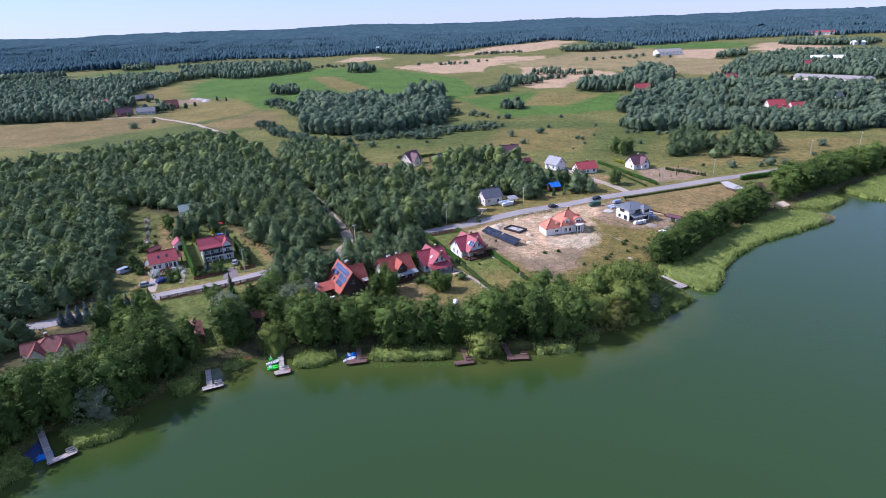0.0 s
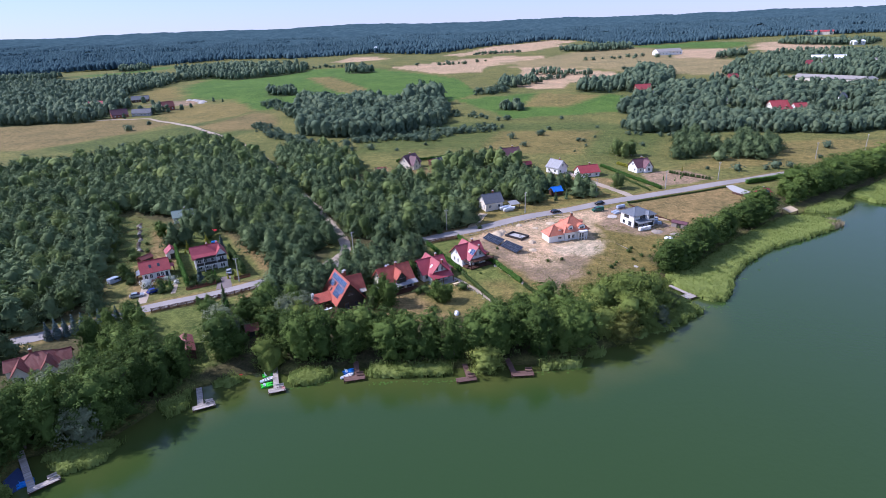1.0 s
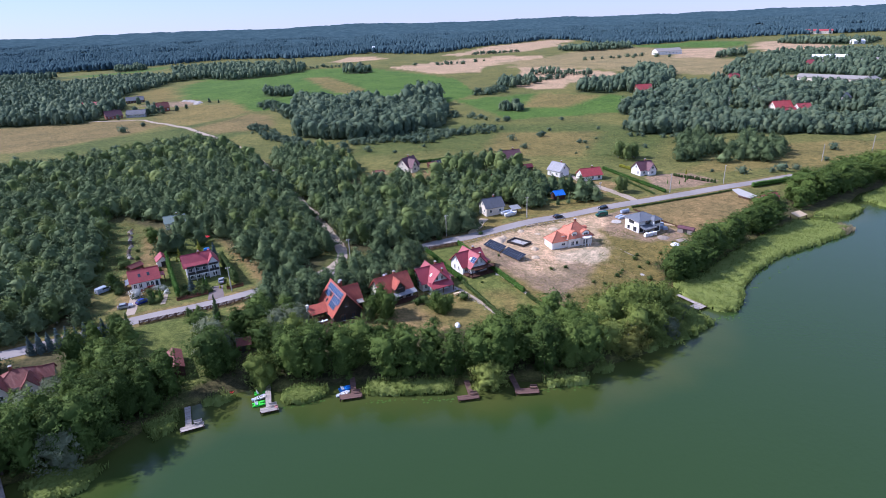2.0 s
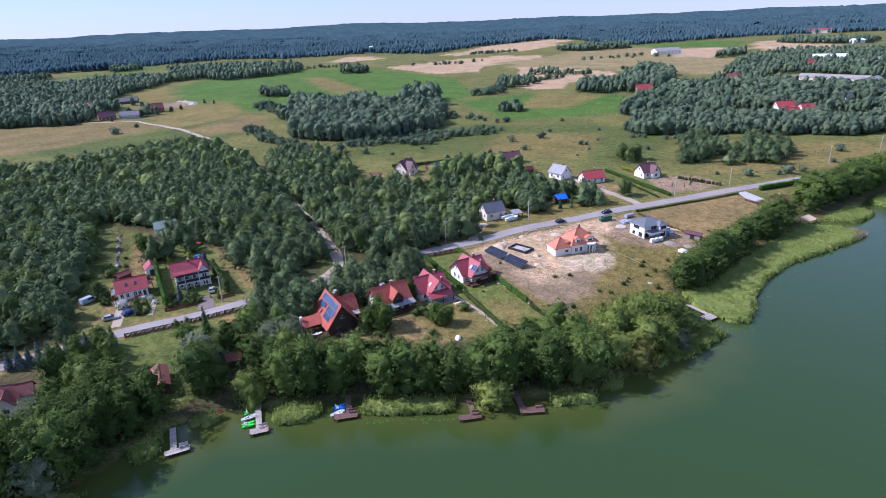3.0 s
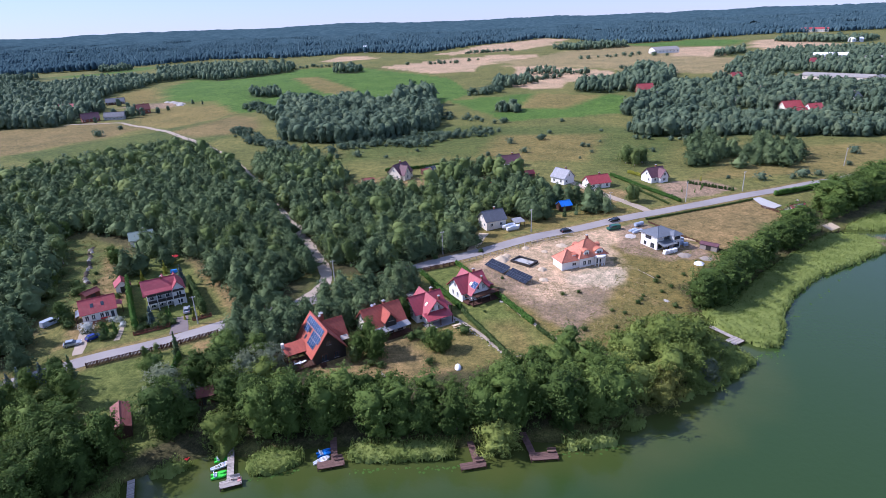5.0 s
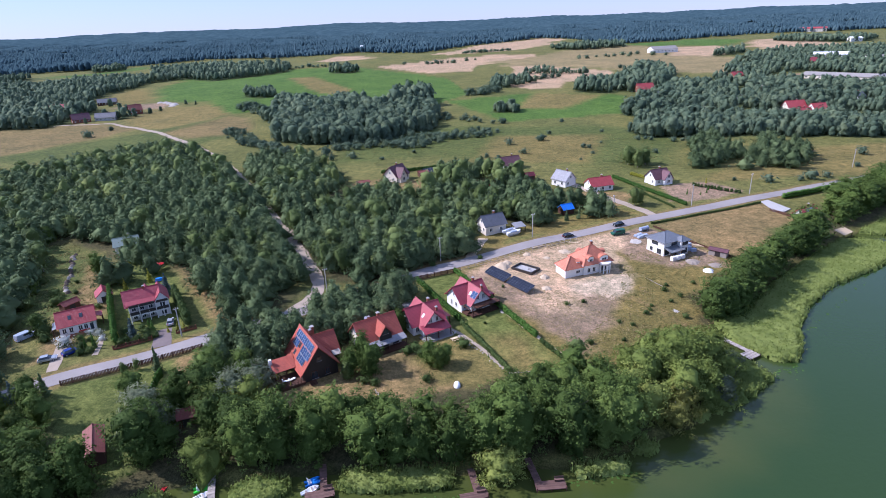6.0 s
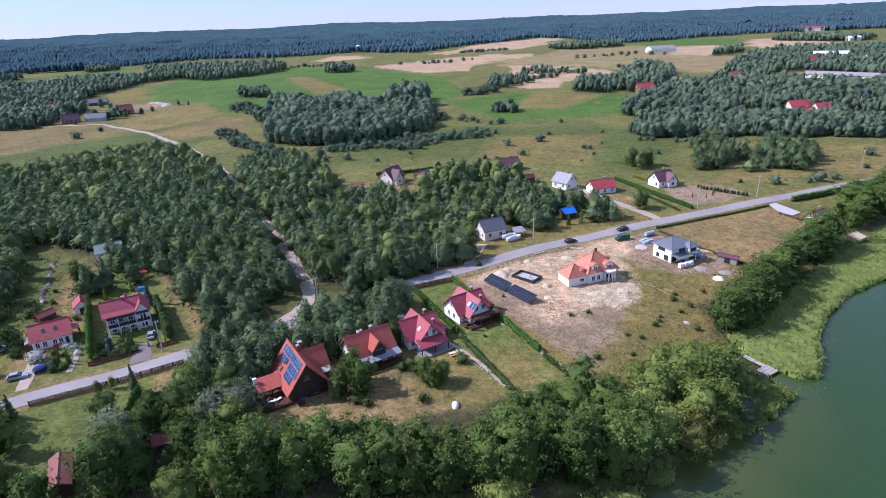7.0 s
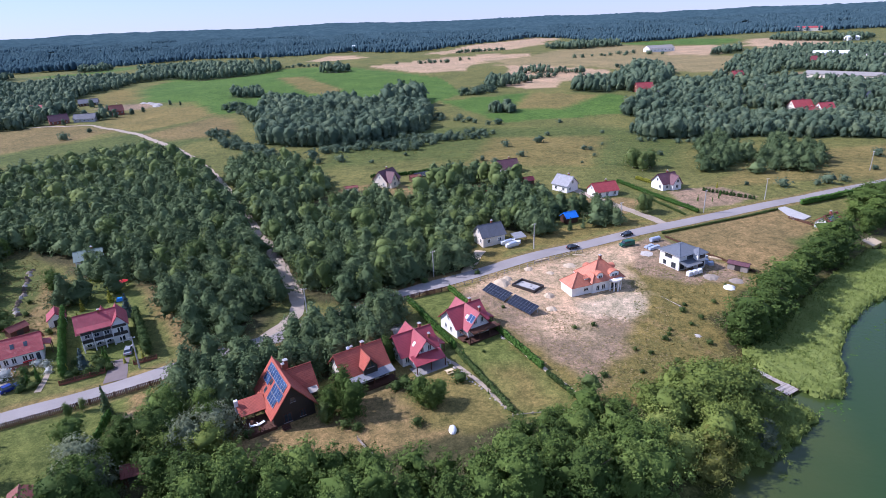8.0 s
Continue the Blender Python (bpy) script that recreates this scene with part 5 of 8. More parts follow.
def tufts(name, pts, gap, size, mat, seed, label):
    """Uncountable tufts of rough grass."""
    spots = np.array(scatter(pts, gap, seed))
    r = np.random.default_rng(seed)
    keep = (waves(spots[:, 0], spots[:, 1], 11, seed) + r.normal(0, 0.5, len(spots))) > 0.0
    spots = np.repeat(spots[keep], 3, 0)
    n = len(spots)
    p = np.column_stack([spots + r.normal(0, size * 0.35, (n, 2)), height(spots[:, 0], spots[:, 1]) + size * 0.16])
    nr = r.normal(0, 0.4, (n, 3)) + np.array([0, 0, 1.6])
    V, F = leaf_quads(p, nr, size, r, 0.2)
    me = array_mesh(name, V, F, M[mat], np.repeat(r.uniform(0, 1, n), 4))
    tagged(new(name, me), label, "grass", kind="stuff")


M["drygrass"] = foliage("dry_grass", (0.17, 0.135, 0.06), (0.26, 0.20, 0.09), (0.38, 0.29, 0.15), 0.2)
M["weeds"] = foliage("green_weeds", (0.115, 0.115, 0.038), (0.180, 0.165, 0.056), (0.25, 0.215, 0.08), 0.2)
tufts("rough_grass", [(30, 158), (40, 146), (62, 160), (72, 184), (98, 218), (90, 232), (58, 224), (50, 192), (36, 176)], 0.85, 0.42, "weeds", 801, "rough green grass and weeds on a plot")
tufts("dry_grass", [(8, 212), (20, 180), (30, 160), (50, 165), (60, 200), (50, 198), (34, 200), (22, 208)], 0.9, 0.36, "drygrass", 802, "dry grass tufts on sandy ground")
tufts("verge_grass", [(-62, 196), (-58, 184), (-76, 208), (-92, 234), (-86, 236)], 0.8, 0.5, "drygrass", 803, "tall dry grass beside the pine wood")
tufts("meadow_grass", [(-80, 390), (0, 350), (40, 352), (90, 330), (130, 330), (260, 345), (240, 380), (120, 420), (-60, 440)], 2.2, 0.6, "weeds", 804, "rough meadow grass with taller weeds")
tufts("garden_weeds", [(-112, 190), (-104, 202), (-122, 240), (-160, 275), (-150, 240)], 0.9, 0.5, "weeds", 805, "weedy vegetable garden growth")
tufts("verge_grass", [(5, 219), (28, 230.5), (66, 249), (66, 246), (28, 227), (6, 215)], 0.8, 0.4, "drygrass", 806, "dry verge grass along the road")

# ---- houses ----


def window(parent, at, w, h, frame_mat="white", bars=1, door=False):
    """A window or glazed door set on a wall: frame, and under it sill and panes. at: its middle, facing local -y."""
    g = Geo()
    t = 0.09
    for sx in (-1, 1):
        g.box(sx * (w / 2 - t / 2), 0, 0, t, 0.10, h)
    for sz in (-1, 1):
        g.box(0, 0, sz * (h / 2 - t / 2), w - 2 * t, 0.10, t)
    for k in range(bars):
        g.box(-w / 2 + (k + 1) * w / (bars + 1), 0, 0, t * 0.7, 0.09, h - 2 * t)
    ob = part("door" if door else "window", g, M[frame_mat], parent, at=at)
    n = bars + 1
    for k in range(n):
        part("pane", Geo().box(-w / 2 + (k + 0.5) * w / n, 0.005, 0, w / n - t, 0.04, h - 2 * t), M["glass"], ob)
    if not door:
        part("sill", Geo().box(0, -0.06, -h / 2 - 0.03, w + 0.15, 0.2, 0.05), M["concrete"], ob)
    return ob


def gable_block(ob, cx, cy, L, W, eave, ridge, wall, roof, axis="x", over=0.5, foot=-0.8, names=("wall", "roof"), seams=0.0, ends=True):
    """Walls with two gables and a saddle roof; L along the ridge."""
    g = Geo()
    l, w = L / 2, W / 2
    turn = (lambda x, y, z: (cx + x, cy + y, z)) if axis == "x" else (lambda x, y, z: (cx - y, cy + x, z))
    g.poly([turn(-l, -w, foot), turn(l, -w, foot), turn(l, -w, eave), turn(-l, -w, eave)])
    g.poly([turn(l, w, foot), turn(-l, w, foot), turn(-l, w, eave), turn(l, w, eave)])
    g.poly([turn(l, -w, foot), turn(l, w, foot), turn(l, w, eave), turn(l, 0, ridge), turn(l, -w, eave)])
    g.poly([turn(-l, w, foot), turn(-l, -w, foot), turn(-l, -w, eave), turn(-l, 0, ridge), turn(-l, w, eave)])
    part(names[0], g, M[wall], ob)
    k = (ridge - eave) / w
    e, o = eave - k * over, over
    up = 0.16
    for side in (-1, 1):
        r = Geo()
        if side < 0:
            a, b, c, d = turn(-l - o, -w - o, e + up), turn(l + o, -w - o, e + up), turn(l + o, 0, ridge + up), turn(-l - o, 0, ridge + up)
        else:
            a, b, c, d = turn(l + o, w + o, e + up), turn(-l - o, w + o, e + up), turn(-l - o, 0, ridge + up), turn(l + o, 0, ridge + up)
        r.slab(a, b, c, d)
        if seams:
            A, B, C, D = Vector(a), Vector(b), Vector(c), Vector(d)
            n = int((B - A).length / seams)
            for i in range(n + 1):
                r.tube(A.lerp(B, i / n) + Vector((0, 0, 0.02)), D.lerp(C, i / n) + Vector((0, 0, 0.02)), 0.035, n=4)
        part(names[1], r, M[roof], ob)
    cap = Geo().tube(turn(-l - o, 0, ridge + up + 0.02), turn(l + o, 0, ridge + up + 0.02), 0.13, n=6)
    part("ridge_cap", cap, M[roof], ob)


def hip_block(ob, cx, cy, L, W, eave, ridge, wall, roof, axis="x", over=0.6, foot=-0.8, seams=0.0, top=None):
    """Walls under a hipped roof; L along the ridge; four roof planes."""
    l, w = L / 2, W / 2
    turn = (lambda x, y, z: (cx + x, cy + y, z)) if axis == "x" else (lambda x, y, z: (cx - y, cy + x, z))
    g = Geo()
    q = [(-l, -w), (l, -w), (l, w), (-l, w)]
    for i in range(4):
        (x0, y0), (x1, y1) = q[i], q[(i + 1) % 4]
        g.poly([turn(x0, y0, foot), turn(x1, y1, foot), turn(x1, y1, eave), turn(x0, y0, eave)])
    part("wall", g, M[wall], ob)
    L2, W2 = l + over, w + over
    rl = max(0.05, L2 - W2) if top is None else top
    e = eave + 0.12
    plan = [((-L2, -W2), (L2, -W2), (rl, 0), (-rl, 0)), ((L2, W2), (-L2, W2), (-rl, 0), (rl, 0)),
            ((L2, -W2), (L2, W2), (rl, 0.02), (rl, -0.02)), ((-L2, W2), (-L2, -W2), (-rl, -0.02), (-rl, 0.02))]
    for a, b, c, d in plan:
        r = Geo()
        A, B, C, D = (Vector(turn(*p, z)) for p, z in ((a, e), (b, e), (c, ridge), (d, ridge)))
        r.slab(A, B, C, D, 0.15)
        if seams:
            n = int((B - A).length / seams)
            up = Vector((0, 0, 0.03))
            for i in range(1, n):
                t = i / n
                lowp = A.lerp(B, t)
                left, right = (D - A).dot((B - A).normalized()) / (B - A).length, 1 - (B - C).dot((B - A).normalized()) / (B - A).length
                k = 1.0 if left <= t <= right else (t / left if t < left else (1 - t) / (1 - right))
                slope = ((C + D) / 2 - (A + B) / 2)
                slope -= (B - A).normalized() * slope.dot((B - A).normalized())
                r.tube(lowp + up, lowp + slope * k + up, 0.04, n=4)
        part("roof", r, M[roof], ob)
    g = Geo()
    for sx in (-1, 1):
        for sy in (-1, 1):
            g.tube(turn(sx * L2, sy * W2, e + 0.03), turn(sx * rl, 0, ridge + 0.03), 0.1, n=5)
    g.tube(turn(-rl, 0, ridge + 0.03), turn(rl, 0, ridge + 0.03), 0.1, n=5)
    part("hip_cap", g, M[roof], ob)
    s = Geo()
    s.box(*turn(0, 0, eave - 0.02)[:2], eave - 0.02, 2 * (L2 if axis == "x" else W2) - 0.1, 2 * (W2 if axis == "x" else L2) - 0.1, 0.08)
    part("soffit", s, M["white"], ob)


def chimney(ob, x, y, z0, z1, mat="brick", s=0.6):
    ch = part("chimney", Geo().box(x, y, (z0 + z1) / 2, s, s, z1 - z0), M[mat], ob)
    part("chimney_cap", Geo().box(x, y, z1 + 0.06, s + 0.2, s + 0.2, 0.12), M["concrete"], ch)
    part("flue", Geo().tube((x, y, z1 + 0.1), (x, y, z1 + 0.4), 0.11), M["alu"], ch)


def face(x, y, z, side="front"):
    """The pose of a window on a wall: front looks to local -y, left to -x, right to +x, back to +y."""
    return pose(x, y, z, 0, 0, dict(front=0, right=90, back=180, left=-90)[side])


def lean_roof(ob, x0, x1, y0, y1, z_low, z_high, mat, name="porch_roof", low="front", posts=None, thick=0.14):
    """A single roof plane, low at its front (-y) or at another side, on posts."""
    if low == "front":
        r = Geo().slab((x0, y0, z_low), (x1, y0, z_low), (x1, y1, z_high), (x0, y1, z_high), thick)
    elif low == "left":
        r = Geo().slab((x0, y1, z_low), (x0, y0, z_low), (x1, y0, z_high), (x1, y1, z_high), thick)
    else:
        r = Geo().slab((x1, y0, z_low), (x1, y1, z_low), (x0, y1, z_high), (x0, y0, z_high), thick)
    ob2 = part(name, r, M[mat], ob)
    for px, py in posts or []:
        part("post", Geo().box(px, py, (z_low - 0.9) / 2 + 0.3, 0.2, 0.2, z_low - 0.1 + 0.5), M["brownwood"], ob)
    return ob2


def solar_on(ob, origin, ux, vy, cols, rows, pw, ph, gap=0.05, skip=(), cell="solar", rim="alu", rim_r=0.028):
    """A field of roof solar panels from its lower left corner; ux, vy: unit directions."""
    o, ux, vy = Vector(origin), Vector(ux).normalized(), Vector(vy).normalized()
    nz = ux.cross(vy)
    for i in range(cols):
        for j in range(rows):
            if (i, j) in skip:
                continue
            a = o + ux * i * (pw + gap) + vy * j * (ph + gap) + nz * 0.06
            pan = part("solar_panel", Geo().slab(a, a + ux * pw, a + ux * pw + vy * ph, a + vy * ph, 0.05), M[cell], ob)
            fr = Geo()
            c = (a, a + ux * pw, a + ux * pw + vy * ph, a + vy * ph)
            for k in range(4):
                fr.tube(c[k] + nz * 0.01, c[(k + 1) % 4] + nz * 0.01, rim_r, n=4)
            fr.tube((c[0] + c[3]) / 2 + nz * 0.008, (c[1] + c[2]) / 2 + nz * 0.008, 0.012, n=4)
            part("panel_frame", fr, M[rim], pan)


def railing(ob, x0, y0, x1, y1, z, h=1.0, mat="white", gap=0.6, solid=False):
    g = Geo()
    L = math.hypot(x1 - x0, y1 - y0)
    n = max(2, int(L / gap))
    for k in range(n + 1):
        t = k / n
        g.box(x0 + (x1 - x0) * t, y0 + (y1 - y0) * t, z + h / 2, 0.07, 0.07, h)
    for hh in (0.15, h * 0.55, h):
        g.tube((x0, y0, z + hh), (x1, y1, z + hh), 0.04, n=5)
    if solid:
        a = math.degrees(math.atan2(y1 - y0, x1 - x0))
        g.box((x0 + x1) / 2, (y0 + y1) / 2, z + h * 0.45, L, 0.05, h * 0.8, a)
    part("railing", g, M[mat], ob)


def house_left_red():
    ob = thing("house", (-103.0, 191.0, hz(-103, 191)), 30, "low white house with a bright red sheet roof", "house")
    gable_block(ob, 0, 0, 8.6, 7, 3.0, 5.8, "white", "red_metal")
    for x in (-3.2, -1.6, 0.6, 1.9):
        window(ob, face(x, -3.53, 1.5), 1.0, 1.5)
    window(ob, face(3.3, -3.53, 1.2), 1.0, 2.1, "white", 0, True)
    window(ob, face(4.33, 0, 1.6, "right"), 1.2, 1.3)
    lean_roof(ob, -6.0, -4.4, -2.8, 2.0, 2.3, 2.8, "seam", "side_porch", "left", [(-5.8, -2.6), (-5.8, 1.8)])
    part("terrace", Geo().box(-1.6, -4.4, 0.05, 5.2, 1.7, 0.4), M["brick"], ob)
    for x in (-1.8, 0.9):
        part("roof_window", Geo().slab((x, -2.4, 4.10), (x + 0.8, -2.4, 4.10), (x + 0.8, -1.4, 4.90), (x, -1.4, 4.90), 0.04), M["glass"], ob)
    lean_roof(ob, 4.4, 6.2, -1.0, 2.4, 2.5, 3.0, "red_metal", "side_porch", "right", [(6.0, -0.8), (6.0, 2.2)])
    part("flower_box", Geo().box(1.3, -3.8, 0.65, 2.6, 0.35, 0.3), M["redplastic"], ob, "box of red flowers under the windows")


def house_two_storey():
    ob = thing("house", (-86.6, 198.3, hz(-86, 197)), 29, "two-storey white house with crimson roof and arcaded balconies", "house")
    ob.scale = (0.75, 0.75, 0.88)
    # white main block coloured grey: the shade behind the balconies is painted in
    gable_block(ob, -1.5, 0.6, 10.4, 8.4, 6.2, 9.2, "greywall", "crimson", over=1.3)
    gable_block(ob, 4.9, 0.2, 10.4, 4.6, 6.0, 8.6, "white", "crimson", axis="y", over=0.6)
    gable_block(ob, 0.5, 5.2, 3.5, 3.0, 6.2, 8.4, "white", "crimson", axis="y", over=0.4)
    # balconies: two decks with parapets and posts in front of the facade
    for z in (2.75, 5.3):
        part("balcony", Geo().box(0.2, -4.7, z, 13.6, 2.4, 0.22), M["concrete"], ob)
    for x0, x1 in ((-6.5, -3.4), (-3.0, 2.2), (2.8, 6.9)):
        part("parapet", Geo().box((x0 + x1) / 2, -5.85, 3.3, x1 - x0, 0.14, 0.95), M["dark"], ob, "dark timber balcony parapet")
        part("parapet", Geo().box((x0 + x1) / 2, -5.85, 5.72, x1 - x0, 0.14, 0.75), M["dark"], ob, "dark timber balcony parapet")
    for x0, x1 in ((-6.5, -1.2), (-0.6, 3.0)):
        railing(ob, x0, -5.8, x1, -5.8, 2.85, 0.5, "dark", 0.5, True)
    for x in (-6.5, -3.2, -0.0, 2.5, 4.8, 6.9):
        part("column", Geo().tube((x, -5.8, -0.5), (x, -5.8, 2.7), 0.2), M["white"], ob)
        part("column", Geo().tube((x, -5.8, 2.8), (x, -5.8, 5.3), 0.13), M["white"], ob)
    for x in (-4.85, -1.6, 1.25, 3.65, 5.85):
        arch = Geo()
        for k in range(8):
            a0, a1 = math.pi * k / 8, math.pi * (k + 1) / 8
            w = 1.15
            arch.poly([(x + math.cos(a0) * w, -5.9, 1.55 + math.sin(a0) * 0.8), (x + math.cos(a1) * w, -5.9, 1.55 + math.sin(a1) * 0.8), (x + math.cos(a1) * w, -5.9, 2.7), (x + math.cos(a0) * w, -5.9, 2.7)][::-1])
            arch.poly([(x + math.cos(a0) * w, -5.7, 1.55 + math.sin(a0) * 0.8), (x + math.cos(a1) * w, -5.7, 1.55 + math.sin(a1) * 0.8), (x + math.cos(a1) * w, -5.7, 2.7), (x + math.cos(a0) * w, -5.7, 2.7)])
            arch.poly([(x + math.cos(a0) * w, -5.9, 1.55 + math.sin(a0) * 0.8), (x + math.cos(a0) * w, -5.7, 1.55 + math.sin(a0) * 0.8), (x + math.cos(a1) * w, -5.7, 1.55 + math.sin(a1) * 0.8), (x + math.cos(a1) * w, -5.9, 1.55 + math.sin(a1) * 0.8)])
        part("arch", arch, M["white"], ob)
    for z in (1.3, 4.1):
        for x in (-5.0, -2.2, 0.8):
            window(ob, face(x, -3.63, z), 1.5, 1.6, "white")
        window(ob, face(4.9, -5.03, z), 1.8, 1.6, "white")
    for z in (1.4, 4.2):
        window(ob, face(-6.73, 0.5, z, "left"), 1.2, 1.4)
        window(ob, face(7.23, -1.0, z, "right"), 1.2, 1.4)
    chimney(ob, -0.2, 0.2, 8.0, 10.0, "brick")
    lean_roof(ob, -7.4, 2.7, -5.4, -3.5, 6.15, 6.95, "crimson", "balcony_roof")


def house_solar():
    ob = thing("house", (-33.2, 167.4, hz(-33, 167)), 30, "steep orange-tiled house with solar panels on the roof", "house")
    # walls near black: shade below the overhanging roof is put into their colour
    gable_block(ob, -0.8, -1.4, 11.6, 8.4, 2.9, 8.3, "dark", "orange", axis="y", over=0.7)
    gable_block(ob, 3.0, 0.6, 5.2, 7.0, 2.9, 6.8, "dark", "orange", axis="x", over=0.45)
    # left roof plane: eave at x=-5.7, ridge at x=-0.8
    k = (8.3 - 2.9) / 4.2
    vy = Vector((1, 0, k)).normalized()
    start = Vector((-0.8 - 4.2, 4.6 - 1.4, 2.9 + 0.2))
    solar_on(ob, start + vy * 2.55 + Vector((0, 0.2, 0)), (0, -1, 0), vy, 10, 1, 1.0, 1.75, skip=((3, 0), (4, 0)))
    solar_on(ob, start + vy * 4.5 + Vector((0, 0.6, 0)), (0, -1, 0), vy, 10, 1, 1.0, 1.75)
    solar_on(ob, start + vy * 0.75 + Vector((0, -5.1, 0)), (0, -1, 0), vy, 4, 1, 1.0, 1.7)
    for y, s in ((3.1, 3.0), (2.4, 0.9)):
        p = start + vy * s + Vector((0, -y, 0.03))
        part("roof_window", Geo().slab(p, p + Vector((0, -0.9, 0)), p + Vector((0, -0.9, 0)) + vy * 1.2, p + vy * 1.2, 0.04), M["glass"], ob)
    chimney(ob, 1.2, 2.4, 6.0, 8.3, "brick", 0.8)
    chimney(ob, 0.2, 0.6, 7.2, 8.6, "brick", 0.5)
    window(ob, face(-2.2, -7.23, 1.3), 1.6, 2.0, "brownwood", 1)
    window(ob, face(0.9, -7.23, 1.3), 1.2, 1.6, "brownwood", 1)
    window(ob, face(-0.8, -7.23, 5.0), 1.1, 1.1, "brownwood", 1)
    window(ob, face(5.63, 0.6, 4.2, "right"), 1.2, 1.2, "white")
    part("canopy", Geo().slab((3.6, -4.6, 3.0), (5.6, -4.6, 3.0), (5.6, -3.0, 3.5), (3.6, -3.0, 3.5), 0.08), M["greywood"], ob, "small grey glazed canopy")
    # tiled porch over a terrace on the left
    part("terrace", Geo().box(-7.4, -4.9, 0.15, 5.6, 5.6, 0.9), M["brownwood"], ob)
    lean_roof(ob, -10.4, -4.9, -3.6, 0.4, 2.6, 3.9, "orange", posts=[(-10.2, -3.4), (-7.6, -3.4), (-5.2, -3.4)])
    railing(ob, -10.1, -7.6, -4.8, -7.6, 0.6, 0.9, "brownwood", 0.7)
    for k in range(4):
        part("step", Geo().box(-3.2 + 0.15, -8.0 - k * 0.32, 0.42 - 0.18 * k, 1.6, 0.34, 0.18), M["brownwood"], ob)
    part("porch_chimney", Geo().box(-10.3, -0.6, 3.2, 0.7, 0.7, 3.0), M["whiteplastic"], ob)


def house_orange():
    ob = thing("house", (-18.9, 176.0, hz(-19, 175)), 31, "white house with orange clay roof and a glazed terrace", "house")
    gable_block(ob, 0, 0, 10.4, 8.2, 2.9, 6.9, "cream", "orange", over=0.6)
    gable_block(ob, 0.6, -2.6, 4.6, 3.2, 4.4, 6.4, "dark", "orange", axis="y", over=0.35, foot=2.5)
    window(ob, face(0.6, -4.93, 5.0), 1.6, 1.5, "brownwood")
    lean_roof(ob, -4.6, 5.8, -6.4, -4.2, 2.3, 2.9, "light_grey_roof", posts=[(-4.4, -6.2), (0.6, -6.2), (5.6, -6.2)])
    part("terrace", Geo().box(0.6, -5.6, 0.0, 10.6, 2.6, 0.5), M["brownwood"], ob)
    railing(ob, -4.6, -6.8, 5.8, -6.8, 0.2, 0.9, "brownwood", 0.4)
    window(ob, face(-5.23, -0.5, 1.5, "left"), 1.2, 1.3)
    window(ob, face(-5.23, 0.3, 4.6, "left"), 1.2, 1.3)
    for x in (-3.0, 0.6, 3.6):
        window(ob, face(x, -4.13, 1.3), 1.7, 2.0, "brownwood")
    chimney(ob, 1.5, 0.8, 5.8, 7.5, "brick", 0.7)
    chimney(ob, -1.2, 0.6, 6.0, 7.3, "brick", 0.45)
    part("satellite_dish", Geo().tube((-2.0, 0.6, 7.2), (-2.0, 0.45, 7.3), 0.4, 0.36, 12), M["whiteplastic"], ob)


